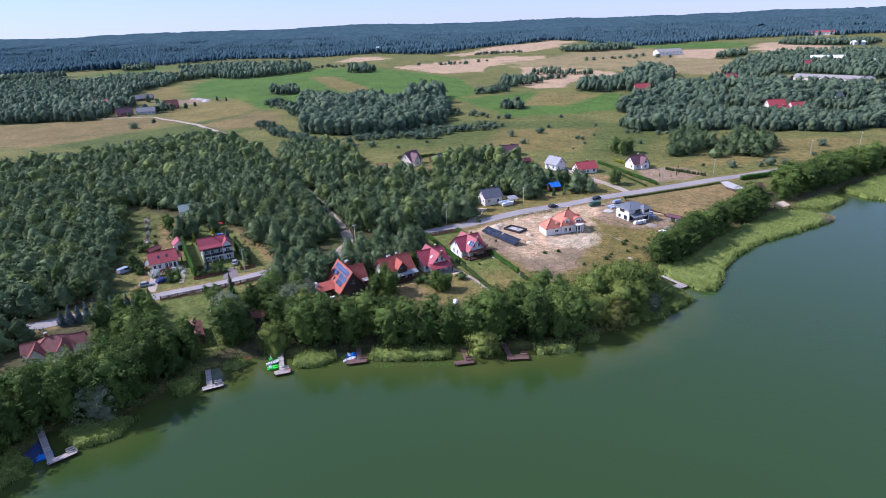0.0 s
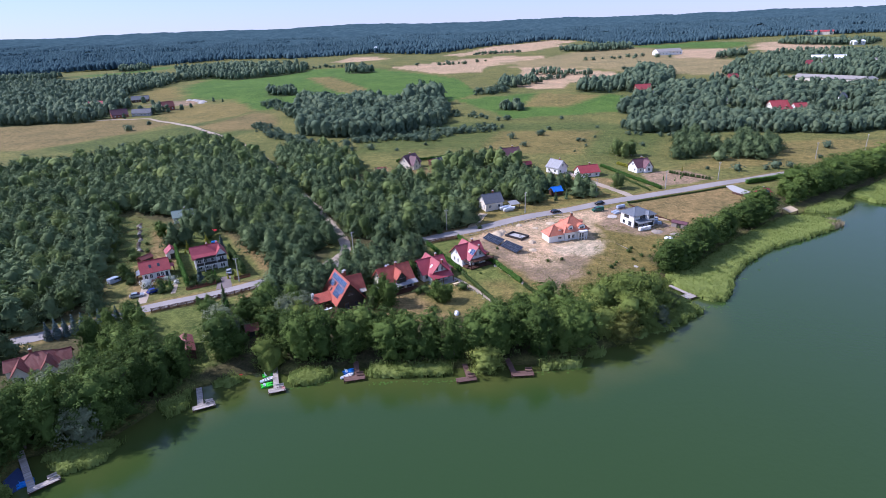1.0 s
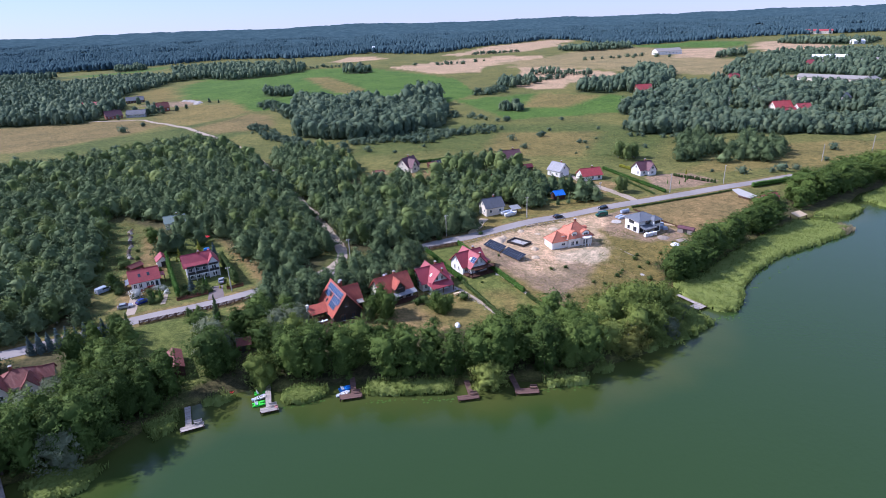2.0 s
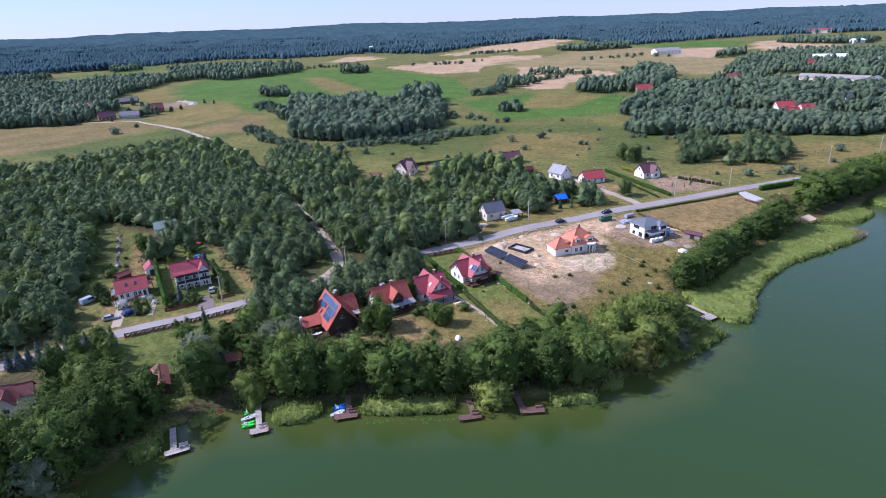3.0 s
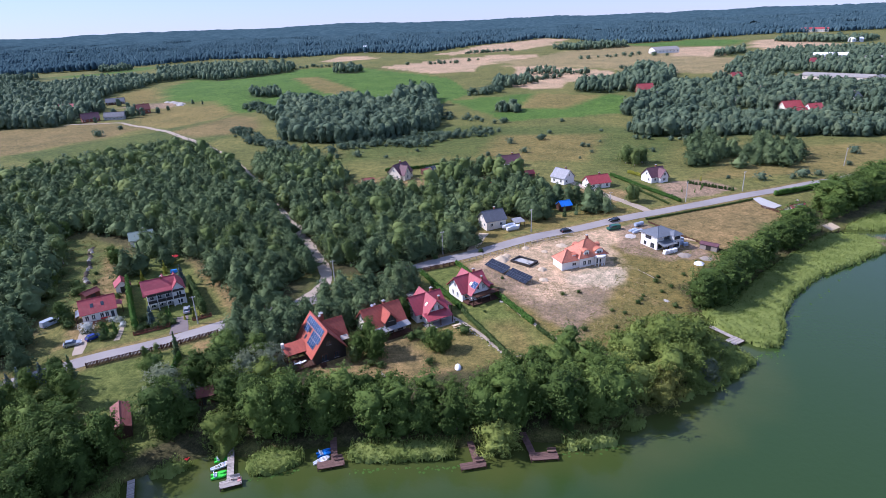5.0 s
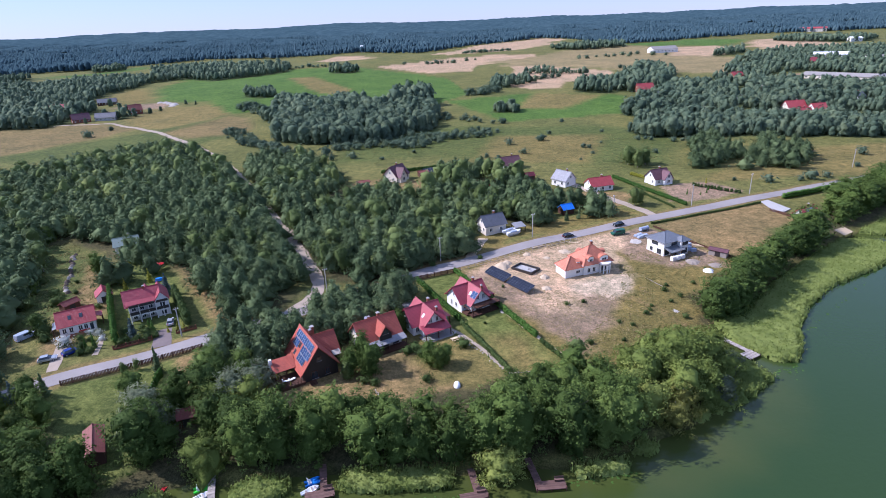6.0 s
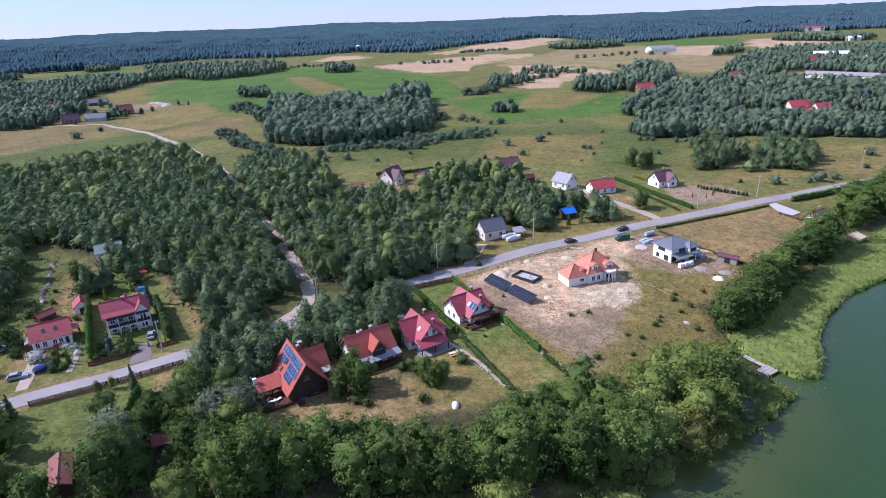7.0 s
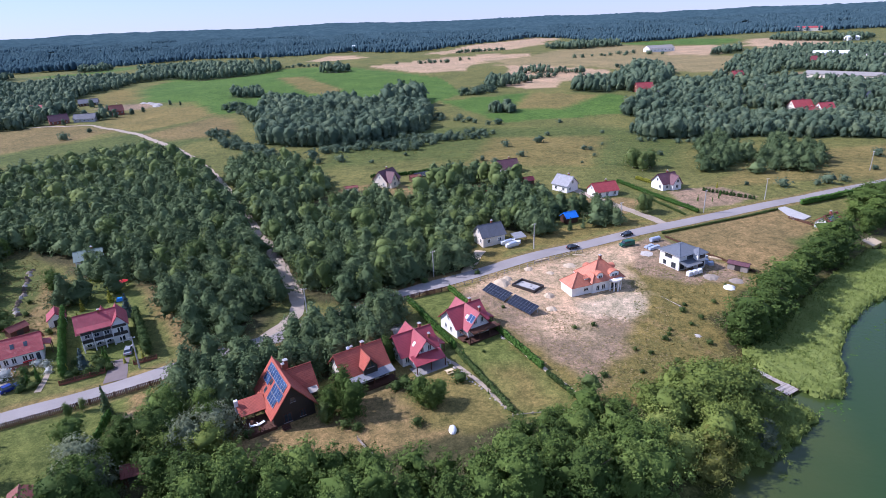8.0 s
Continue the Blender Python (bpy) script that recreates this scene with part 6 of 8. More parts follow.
def house_crimson(x, y, rz, deck, label):
    ob = thing("house", (x, y, hz(x, y)), rz, label, "house")
    gable_block(ob, 0, 0.5, 9.0, 7.6, 3.0, 6.3, "white", "crimson", over=0.6)
    gable_block(ob, 0.5, -0.6, 9.4, 6.2, 3.0, 6.5, "white", "crimson", axis="y", over=0.7)
    window(ob, face(-0.4, -5.33, 4.3), 0.9, 1.4)
    window(ob, face(1.5, -5.33, 4.3), 0.9, 1.4)
    for z, yy in ((1.5, -0.6), (1.5, 1.8), (4.4, 0.5)):
        window(ob, face(-4.53, yy, z, "left"), 0.9, 1.3)
    for yy in (-0.6, 2.2):
        window(ob, face(4.53, yy, 1.5, "right"), 1.1, 1.3)
    window(ob, face(-3.3, -3.33, 1.5), 1.0, 1.3)
    window(ob, face(-0.3, -5.33, 1.3), 1.6, 2.0, "white", 1, True)
    window(ob, face(1.8, -5.33, 1.5), 1.0, 1.3)
    chimney(ob, 2.6, 1.5, 5.0, 7.0, "brick", 0.6)
    chimney(ob, 3.4, -1.6, 3.4, 5.5, "brick", 0.5)
    k = 3.5 / 3.1
    vy = Vector((1, 0, k)).normalized()
    base = Vector((0.5 - 3.1, -2.4, 3.0 + 0.18))
    part("roof_window", Geo().slab(base + vy * 1.6, base + vy * 1.6 + Vector((0, -0.8, 0)), base + vy * 2.7 + Vector((0, -0.8, 0)), base + vy * 2.7, 0.05), M["whiteplastic"], ob)
    lean_roof(ob, 2.9, 6.9, -3.2, 4.0, 2.5, 3.6, "crimson", "side_roof", "right", [(6.6, -3.0), (6.6, 3.6)])
    part("gallery_wall", Geo().box(5.4, 1.0, 0.9, 2.4, 5.2, 3.2), M["white"], ob)
    if deck:
        solar_on(ob, base + vy * 1.3 + Vector((0, -1.1, 0)), (0, -1, 0), vy, 2, 1, 1.1, 2.0)
        part("deck", Geo().box(0.8, -6.6, 0.35, 9.4, 2.6, 0.3), M["brownwood"], ob)
        part("deck", Geo().box(-3.4, -4.8, 0.35, 2.4, 2.6, 0.3), M["brownwood"], ob)
        railing(ob, -3.8, -7.8, 5.4, -7.8, 2.4, 1.0, "brownwood", 0.35)
        part("balcony", Geo().box(1.5, -6.5, 2.5, 7.8, 2.5, 0.22), M["brownwood"], ob)
        for px in (-3.7, -0.8, 2.2, 5.2):
            part("post", Geo().box(px, -7.7, 1.0, 0.2, 0.2, 3.0), M["brownwood"], ob)
        part("pergola", Geo().box(-4.4, -5.6, 2.5, 0.16, 4.4, 0.16), M["brownwood"], ob)
    else:
        lean_roof(ob, -3.4, 4.2, -8.2, -5.2, 2.3, 3.4, "crimson", posts=[(-3.2, -8.0), (0.4, -8.0), (4.0, -8.0)])
        part("terrace", Geo().box(2.4, -6.8, -0.02, 12.0, 4.0, 0.3), M["paving"], ob)


def house_new_orange():
    ob = thing("house", (46.2, 215.2, hz(46, 214)), 19, "new white house with orange hipped roof on bare sand", "house")
    ob.scale = (0.93, 0.93, 0.95)
    hip_block(ob, 0, 0, 10.5, 9.0, 3.3, 8.2, "white", "new_orange", over=0.7)
    hip_block(ob, -8.4, -0.8, 6.2, 7.2, 2.6, 6.0, "white", "new_orange", over=0.5, axis="y")
    # half-round dormers
    for x, y, s, big in ((-2.6, -3.4, "front", 0), (2.4, -3.6, "front", 1), (-2.0, 3.2, "back", 0), (2.4, 3.2, "back", 0), (4.2, 0.4, "right", 0)):
        w = 1.5 if big else 1.0
        zt = 4.6 if big else 4.8
        m = face(x, y, 0, s)
        g = Geo()
        g.box(0, 0, zt - 0.6, 2 * w, 1.6, 2.2)
        part("dormer", g, M["white"], ob, at=m)
        r = Geo()
        n = 8
        for i in range(n):
            a0, a1 = math.pi * i / n, math.pi * (i + 1) / n
            p = [(math.cos(a) * (w + 0.35), yy, zt + 0.35 + math.sin(a) * 1.0) for a, yy in ((a0, -1.0), (a1, -1.0), (a1, 2.6), (a0, 2.6))]
            r.poly(p, [(0, a0), (0, a1), (3.6, a1), (3.6, a0)])
            q = [(math.cos(a) * (w + 0.15), yy, zt + 0.25 + math.sin(a) * 0.9) for a, yy in ((a0, -1.0), (a1, -1.0), (a1, 2.6), (a0, 2.6))]
            r.poly(q[::-1])
            r.poly([p[0], q[0], q[1], p[1]])
        part("dormer_roof", r, M["new_orange"], ob, at=m)
        f = Geo()
        for i in range(n):
            a0, a1 = math.pi * i / n, math.pi * (i + 1) / n
            f.poly([(0, -0.82, zt + 0.25), (math.cos(a0) * (w + 0.2), -0.82, zt + 0.25 + math.sin(a0) * 0.9), (math.cos(a1) * (w + 0.2), -0.82, zt + 0.25 + math.sin(a1) * 0.9)])
        part("dormer_gable", f, M["white"], ob, at=m)
        window(ob, m @ pose(0, -0.85, zt - 0.4), 1.3 * w, 1.5, "white", 1)
    # round-fronted porch and balcony
    part("balcony", Geo().tube((2.4, -4.6, 2.9), (2.4, -4.6, 3.15), 2.3, n=14), M["concrete"], ob)
    part("parapet", Geo().tube((2.4, -4.7, 3.15), (2.4, -4.7, 3.6), 2.2, n=14), M["white"], ob)
    for a in (200, 235, 270, 305, 340):
        cx, cy = 2.4 + 2.0 * math.cos(radians(a)), -4.6 + 2.0 * math.sin(radians(a))
        part("column", Geo().tube((cx, cy, -0.6), (cx, cy, 2.9), 0.2, n=9), M["white"], ob)
    for x in (-3.4, -1.4):
        window(ob, face(x, -4.53, 1.4), 1.2, 1.6)
    window(ob, face(2.4, -4.53, 1.3), 2.0, 2.1, "white", 2, True)
    window(ob, face(-7.2, -3.93, 1.4), 1.6, 1.0)
    window(ob, face(5.28, 0, 1.5, "right"), 1.4, 1.5)
    d = part("dormer", Geo().box(-6.6, -2.2, 3.9, 1.4, 1.6, 1.3), M["white"], ob)
    part("dormer_roof", Geo().slab((-7.5, -3.3, 4.6), (-5.7, -3.3, 4.6), (-5.7, -1.2, 4.95), (-7.5, -1.2, 4.95), 0.12), M["new_orange"], ob)
    chimney(ob, 0.6, 0.8, 7.2, 9.2, "brick", 0.7)


def house_grey():
    ob = thing("house", (75.0, 226.6, hz(76, 226)), 25, "unfinished two-storey house with grey seamed hip roof", "house")
    ob.scale = (0.84, 0.84, 0.88)
    hip_block(ob, 0, 0.6, 10.6, 9.0, 5.3, 7.9, "white", "seam", over=0.8, seams=0.6)
    hip_block(ob, 3.4, -4.2, 3.8, 4.0, 5.3, 7.0, "white", "seam", axis="y", over=0.6, seams=0.6)
    lean_roof(ob, -5.4, 2.6, -7.6, -3.9, 2.6, 3.5, "seam", posts=[(-5.1, -7.3), (-2.4, -7.3), (0.6, -7.3)])
    seam = Geo()
    for k in range(13):
        x = -5.2 + k * 0.62
        seam.tube((x, -7.6, 2.64), (x, -3.9, 3.54), 0.035, n=4)
    part("roof_seam", seam, M["seam"], ob)
    part("glazed_wall", Geo().box(0.2, -3.98, 4.6, 3.6, 0.1, 2.0), M["glass"], ob)
    window(ob, face(3.4, -6.23, 4.6), 2.8, 1.7, "dark", 2)
    window(ob, face(3.4, -6.23, 1.5), 2.6, 2.0, "dark", 2)
    window(ob, face(-3.6, -3.93, 1.4), 2.2, 2.0, "dark", 1)
    window(ob, face(-5.33, 1.0, 4.3, "left"), 3.2, 1.5, "dark", 2)
    window(ob, face(-5.33, -1.5, 1.4, "left"), 2.0, 1.9, "dark", 1)
    window(ob, face(-5.33, 2.6, 1.4, "left"), 1.4, 1.4, "dark", 1)
    window(ob, face(5.33, 1.0, 4.6, "right"), 1.4, 1.4, "dark")


def simple_house(name, x, y, rz, L, W, eave, ridge, wall, roof, label, wing=None, panels=0, cat="house", hip=False):
    """A plain house farther off: block, perhaps a cross wing, windows, chimney."""
    ob = thing(name, (x, y, hz(x, y)), rz, label, cat)
    (hip_block if hip else gable_block)(ob, 0, 0, L, W, eave, ridge, wall, roof)
    if wing:
        wx, wl, ww = wing
        gable_block(ob, wx, -W / 2, wl, ww, eave, ridge * 0.96, wall, roof, axis="y")
        window(ob, face(wx, -W / 2 - wl / 2 - 0.03, eave * 0.55), 1.4, 1.5)
        window(ob, face(wx, -W / 2 - wl / 2 - 0.03, eave + 1.0), 1.2, 1.3)
    n = max(2, int(L / 3))
    for k in range(n):
        xx = -L / 2 + (k + 0.5) * L / n
        if not wing or abs(xx - wing[0]) > wing[2] / 2 + 0.6:
            window(ob, face(xx, -W / 2 - 0.03, eave * 0.52), 1.2, 1.35)
    for side, sx in (("left", -1), ("right", 1)):
        window(ob, face(sx * (L / 2 + 0.03), -W / 4, eave * 0.5, side), 1.1, 1.3)
        if not hip:
            window(ob, face(sx * (L / 2 + 0.03), 0, eave + (ridge - eave) * 0.35, side), 1.0, 1.2)
    chimney(ob, L * 0.15, W * 0.1, ridge - 1.0, ridge + 0.9, "brick", 0.6)
    if panels:
        k = (ridge - eave) / (W / 2)
        vy = Vector((0, 1, k)).normalized()
        solar_on(ob, Vector((-panels * 0.53, -W / 2 + 0.5, eave + 0.5 * k + 0.2)), (1, 0, 0), vy, panels, 1, 1.0, 1.7)
    return ob


house_left_red()
house_two_storey()
house_solar()
house_orange()
house_crimson(-6.9, 183.2, 28, False, "white house with crimson metal roof and a covered porch")
house_crimson(6.0, 194.0, 30, True, "white house with crimson roof and a timber veranda")
house_new_orange()
house_grey()
simple_house("house", 18.6, 252.2, 22, 8.4, 7.2, 3.6, 6.6, "cream", "grey_roof", "cream house with graphite saddle roof below pines")
simple_house("house", -21.4, 332.5, 52, 9.5, 8.5, 3.2, 7.4, "cream", "purple_roof", "cream house with blotched wine-red roof", (-1.5, 4, 5))
simple_house("house", 37.6, 345, 20, 10, 8, 3.0, 6.4, "greywall", "purple_roof", "house half hidden by pines, wine-red roof")
simple_house("house", 58.6, 310.5, -52, 8.2, 7.4, 3.2, 6.6, "white", "light_grey_roof", "white house with light grey saddle roof")
simple_house("house", 72.3, 300.0, 15, 10.5, 7.2, 2.6, 5.4, "white", "red_metal", "low white house with a red roof")
simple_house("house", 101.6, 306.5, 20, 8.6, 7.4, 3.0, 6.4, "white", "purple_roof", "white house with dark wine roof and gables", (1.6, 3.6, 4.6))
simple_house("cottage", 138.3, 252.5, 28, 8.0, 4.8, 2.5, 4.6, "white", "red_metal", "small white cottage with a bright red roof", panels=5, cat="cottage")
simple_house("house", -118.5, 251.5, 26, 8, 7.5, 2.6, 4.6, "white", "green_roof", "low house with pale grey-green sheet roof")


def house_brown_roof():
    ob = thing("house", (-105.0, 132.0, hz(-105, 132)), 27, "sprawling house with brown-red many-gabled roof", "house")
    ob.scale = (0.74, 0.8, 0.9)
    hip_block(ob, 0, 0, 12, 9, 3.0, 6.2, "cream", "brown_roof", over=0.6)
    gable_block(ob, -4.6, -3.6, 5.0, 5.0, 3.0, 5.6, "cream", "brown_roof", axis="y", over=0.5)
    gable_block(ob, 3.4, -3.8, 5.0, 4.6, 3.0, 5.4, "cream", "brown_roof", axis="y", over=0.5)
    gable_block(ob, 7.6, 1.0, 4.0, 5.0, 2.8, 4.8, "cream", "brown_roof", over=0.5)
    gable_block(ob, -7.6, 1.6, 4.0, 5.4, 2.8, 4.8, "cream", "brown_roof", over=0.5)
    for x in (-4.6, 3.4):
        window(ob, face(x, -6.15 if x < 0 else -6.35, 1.5), 1.6, 1.5)
    window(ob, face(-0.6, -4.53, 1.2), 1.6, 2.1, "white", 1, True)
    chimney(ob, -1.5, 0.6, 5.4, 7.2, "brick", 0.8)


house_brown_roof()

# ---- far farms and village ----
simple_house("farmhouse", -316, 577, 40, 14, 9, 3, 7.5, "brick", "purple_roof", "long farmhouse with a dark wine roof", cat="farmhouse")
simple_house("farmhouse", -298, 586, 10, 17, 8, 3, 6.5, "greywall", "grey_roof", "grey-roofed farm building beside an orchard", cat="farmhouse")
simple_house("farmhouse", -286, 617, 35, 11, 9, 4, 8.5, "brick", "brown_roof", "tall red-brick farmhouse in a yard", cat="farmhouse")
simple_house("farmhouse", -382, 656, 10, 15, 9, 3, 7, "brick", "red_metal", "red-roofed farmhouse among trees", cat="farmhouse")
simple_house("farmhouse", 199, 604, 5, 15, 10, 3, 8, "brick", "red_metal", "farmhouse with a bright red roof", cat="farmhouse")
simple_house("farmhouse", 192, 561, -20, 9, 7, 3, 6, "greywall", "grey_roof", "grey-roofed house at the wood's edge", cat="farmhouse")
simple_house("farmhouse", 284, 556, 30, 11, 8, 3, 7, "cream", "brown_roof", "brown-roofed house among trees", cat="farmhouse")
simple_house("farmhouse", 264, 474, 5, 14, 9, 3.5, 7.5, "cream", "red_metal", "house with a large red roof in village trees", cat="farmhouse")
simple_house("farmhouse", 260, 457, 8, 12, 7, 2.2, 5, "cream", "red_metal", "low red-roofed outbuilding in the village", cat="farmhouse")
simple_house("farmhouse", 276, 465, 5, 10, 8, 3, 6.5, "white", "red_metal", "white village house with a red roof", cat="farmhouse")
simple_house("farmhouse", 333, 506, 25, 10, 8, 3.5, 7, "white", "grey_roof", "white village house with a graphite roof", cat="farmhouse")
simple_house("farmhouse", 378, 478, 25, 9, 7, 3, 6.5, "white", "grey_roof", "white village house with a dark roof", cat="farmhouse")
simple_house("farmhouse", 246, 517, 15, 7, 6, 3, 5.5, "white", "light_grey_roof", "small white house in a wood clearing", cat="farmhouse")
simple_house("cabin", 198, 476, 15, 6, 5, 2.5, 5, "brick", "purple_roof", "small dark cabin in the wood", cat="cabin")
simple_house("farmhouse", 470, 785, 15, 12, 9, 4, 8, "brick", "red_metal", "red-roofed house beside the long barn", cat="farmhouse")

simple_house("farmhouse", 324, 680, 15, 12, 8, 3, 6.5, "brick", "red_metal", "red-roofed house half hidden by village trees", cat="farmhouse")
simple_house("barn", -352, 694, 20, 18, 9, 3, 6.5, "brownwood", "grey_roof", "dark timber barn under trees", cat="barn")


def long_barn(x, y, rz, L, W, h, wall, roof, label):
    ob = thing("barn", (x, y, hz(x, y)), rz, label, "barn")
    gable_block(ob, 0, 0, L, W, h, h + W * 0.22, wall, roof, over=0.6)
    n = int(L / 6)
    for k in range(n):
        window(ob, face(-L / 2 + (k + 0.5) * L / n, -W / 2 - 0.03, h * 0.55), 2.0, 1.3, "white", 1)


long_barn(406, 636, -52, 64, 12, 4.0, "cream", "barn_roof", "very long pale barn with a weathered roof")
long_barn(428, 610, 38, 20, 11, 4.0, "cream", "barn_roof", "pale cross barn at the end of a long barn")
long_barn(531, 842, -30, 40, 14, 6, "white", "whiteplastic", "white hall with a bright flat roof")
long_barn(560, 800, -20, 20, 10, 4.5, "white", "barn_roof", "white farm hall among trees")
long_barn(400, 1090, 10, 46, 20, 6, "white", "barn_roof", "white barn beside stubble fields")
long_barn(985, 1610, -30, 60, 16, 8, "cream", "red_metal", "distant red-roofed farm building")
long_barn(805, 1192, 0, 22, 12, 6, "white", "whiteplastic", "distant white shed among fields")
long_barn(-170, 1590, 0, 10, 9, 14, "white", "whiteplastic", "distant white tower house in forest")

# ---- docks and boats ----


def dock(x, y, rz, w, d, walk_to, mat, label, bench=True, posts=True):
    """A T-shaped jetty: platform w by d with its front at local -y, and a walkway back to the bank."""
    ob = thing("dock", (x, y, 0.0), rz, label, "dock")
    z = 0.62
    n = int(d / 0.16)
    board = Geo().box(0, 0, 0, w, d / n - 0.025, 0.05).mesh("plank", M[mat])
    for k in range(n):
        part("plank", board, None, ob, at=pose(rng.uniform(-0.05, 0.05), -d / 2 + (k + 0.5) * d / n, z + rng.uniform(-0.006, 0.006)))
    c, s = math.cos(radians(-rz)), math.sin(radians(-rz))
    dx, dy = walk_to[0] - x, walk_to[1] - y
    ex, ey = dx * c - dy * s, dx * s + dy * c
    sx = max(-w / 2 + 0.7, min(w / 2 - 0.7, ex))
    L = math.hypot(ex - sx, ey - d / 2)
    a = math.atan2(ey - d / 2, ex - sx)
    m = int(L / 0.16)
    board = Geo().box(0, 0, 0, L / m - 0.025, 1.3, 0.05).mesh("plank", M[mat])
    for k in range(m):
        t = (k + 0.5) / m
        part("plank", board, None, ob, at=pose(sx + (ex - sx) * t, d / 2 + (ey - d / 2) * t + rng.uniform(-0.03, 0.03), z + rng.uniform(-0.006, 0.006), 0, 0, math.degrees(a)))
    for px in (-w / 2 + 0.15, 0, w / 2 - 0.15):
        for py in (-d / 2 + 0.12, d / 2 - 0.12):
            part("pile", Geo().tube((px, py, -2.5), (px, py, z + (0.28 if px and py < 0 else -0.03)), 0.09, n=7), M["brownwood"], ob)
    for t in (0.25, 0.6, 0.9):
        for o in (-0.55, 0.55):
            px, py = sx + (ex - sx) * t - math.sin(a) * o, d / 2 + (ey - d / 2) * t + math.cos(a) * o
            part("pile", Geo().tube((px, py, -2.0), (px, py, z - 0.03), 0.08, n=6), M["brownwood"], ob)
    part("beam", Geo().box(0, -d / 2 + 0.1, z - 0.12, w, 0.14, 0.16), M["brownwood"], ob)
    if bench:
        b = part("bench", Geo().box(w / 2 - 1.1, d / 2 - 0.25, z + 0.45, 1.7, 0.4, 0.06), M[mat], ob)
        part("bench_back", Geo().box(w / 2 - 1.1, d / 2 - 0.05, z + 0.75, 1.7, 0.05, 0.4), M[mat], b)
        for sx2 in (-0.7, 0.7):
            part("bench_leg", Geo().box(w / 2 - 1.1 + sx2, d / 2 - 0.25, z + 0.22, 0.08, 0.38, 0.42), M["brownwood"], b)
    return ob


dock(-58.3, 117.2, 24, 4.9, 1.7, (-62.3, 124.5), "greywood", "grey weathered T-shaped timber dock")
dock(-80.4, 94.0, 42, 5.4, 1.6, (-92.5, 104.5), "greywood", "pale timber dock with a long side walkway")
dock(-42.9, 122.6, 17, 4.0, 1.9, (-46.0, 132.5), "greywood", "grey timber dock crowded with boats")
dock(-24.9, 126.5, 11, 5.2, 2.0, (-25.6, 134.0), "reddeck", "brown timber dock beside a moored boat")
dock(2.4, 124.4, 9, 5.0, 1.7, (2.2, 131.0), "reddeck", "red-brown T-shaped dock with a bench")
dock(16.1, 126.0, 2, 5.5, 2.1, (13.0, 133.0), "reddeck", "red-brown rectangular dock with a bench")
dock(71.5, 164.1, 28, 3.8, 2.9, (68.5, 172.0), "greywood", "pale dock at the edge of the reeds", False)


def hull(L, W, H, n=9, flat=0.35):
    """An open or decked boat hull: pointed bow, blunt stern."""
    g = Geo()
    ring = []
    for i in range(n):
        t = i / (n - 1)
        k = math.sin(math.pi * min(1.0, 0.32 + 0.68 * t) * 0.5) if t < 0.5 else math.cos(math.pi * 0.5 * max(0, (t - 0.5) / 0.5) ** 2.2)
        w = W / 2 * max(0.05, k)
        x = -L / 2 + L * t
        ring.append([(x, -w * 0.6, 0), (x, w * 0.6, 0), (x, w, H * (1 + 0.25 * t * t)), (x, w * 0.75, H * 0.92), (x, 0, H * flat), (x, -w * 0.75, H * 0.92), (x, -w, H * (1 + 0.25 * t * t))])
    for a, b in zip(ring, ring[1:]):
        m = len(a)
        for k in range(m):
            g.poly([a[k], b[k], b[(k + 1) % m], a[(k + 1) % m]][::-1])
    g.poly(ring[0]), g.poly(ring[-1][::-1])
    return g


def pedal_boat(x, y, rz, mat, trim, label):
    ob = thing("pedal_boat", (x, y, -0.06), rz, label, "boat", "pedal boats")
    for s in (-0.5, 0.5):
        h = hull(3.0, 0.75, 0.42, flat=0.95)
        h.v = [(vx, vy + s, vz) for vx, vy, vz in h.v]
        part("float", h, M[mat], ob)
    part("deck", Geo().box(-0.1, 0, 0.40, 2.0, 1.3, 0.12), M[mat], ob)
    for s in (-0.36, 0.36):
        seat = part("seat", Geo().box(-0.55, s, 0.58, 0.5, 0.5, 0.16), M[trim], ob)
        part("seat_back", Geo().box(-0.85, s, 0.82, 0.12, 0.5, 0.5), M[trim], seat)
    part("paddle_housing", Geo().box(0.5, 0, 0.56, 0.7, 0.3, 0.3, 0, 0.7), M[mat], ob)


def rowing_boat(x, y, rz, mat, label, L=3.8):
    ob = thing("rowing_boat", (x, y, -0.08), rz, label, "boat")
    part("hull", hull(L, 1.4, 0.5, 11, 0.25), M[mat], ob)
    for t in (-0.22, 0.12, 0.3):
        part("thwart", Geo().box(L * t, 0, 0.42, 0.28, 1.0, 0.05), M["greywood"], ob)
    return ob


pedal_boat(-46.9, 129.7, 22, "limegreen", "whiteplastic", "lime-green pedal boat moored at a dock")
pedal_boat(-46.0, 125.2, 20, "limegreen", "whiteplastic", "lime-green pedal boat with white seats")
pedal_boat(-26.8, 130.0, 25, "blueplastic", "whiteplastic", "blue and white pedal boat by a dock")
pedal_boat(-84.6, 94.7, 40, "blueplastic", "blueplastic", "blue pedal boat beside a pale dock")
rowing_boat(-46.5, 127.6, 30, "whiteplastic", "white rowing boat moored between pedal boats")
rowing_boat(-26.9, 127.9, 30, "whiteplastic", "white rowing boat at a brown dock", 3.4)
kay = thing("kayak", (-54.2, 129.6, -0.05), 75, "red kayak lying in the shallows", "kayak")
part("hull", hull(3.6, 0.75, 0.32, 11, 0.9), M["redplastic"], kay)
part("cockpit", Geo().tube((0, 0, 0.27), (0, 0, 0.34), 0.26, 0.22, 10), M["dark"], kay)
tw = thing("towel", (-41.5, 123.4, 0.66), 15, "faded pink towel hung over the dock's end", "towel")
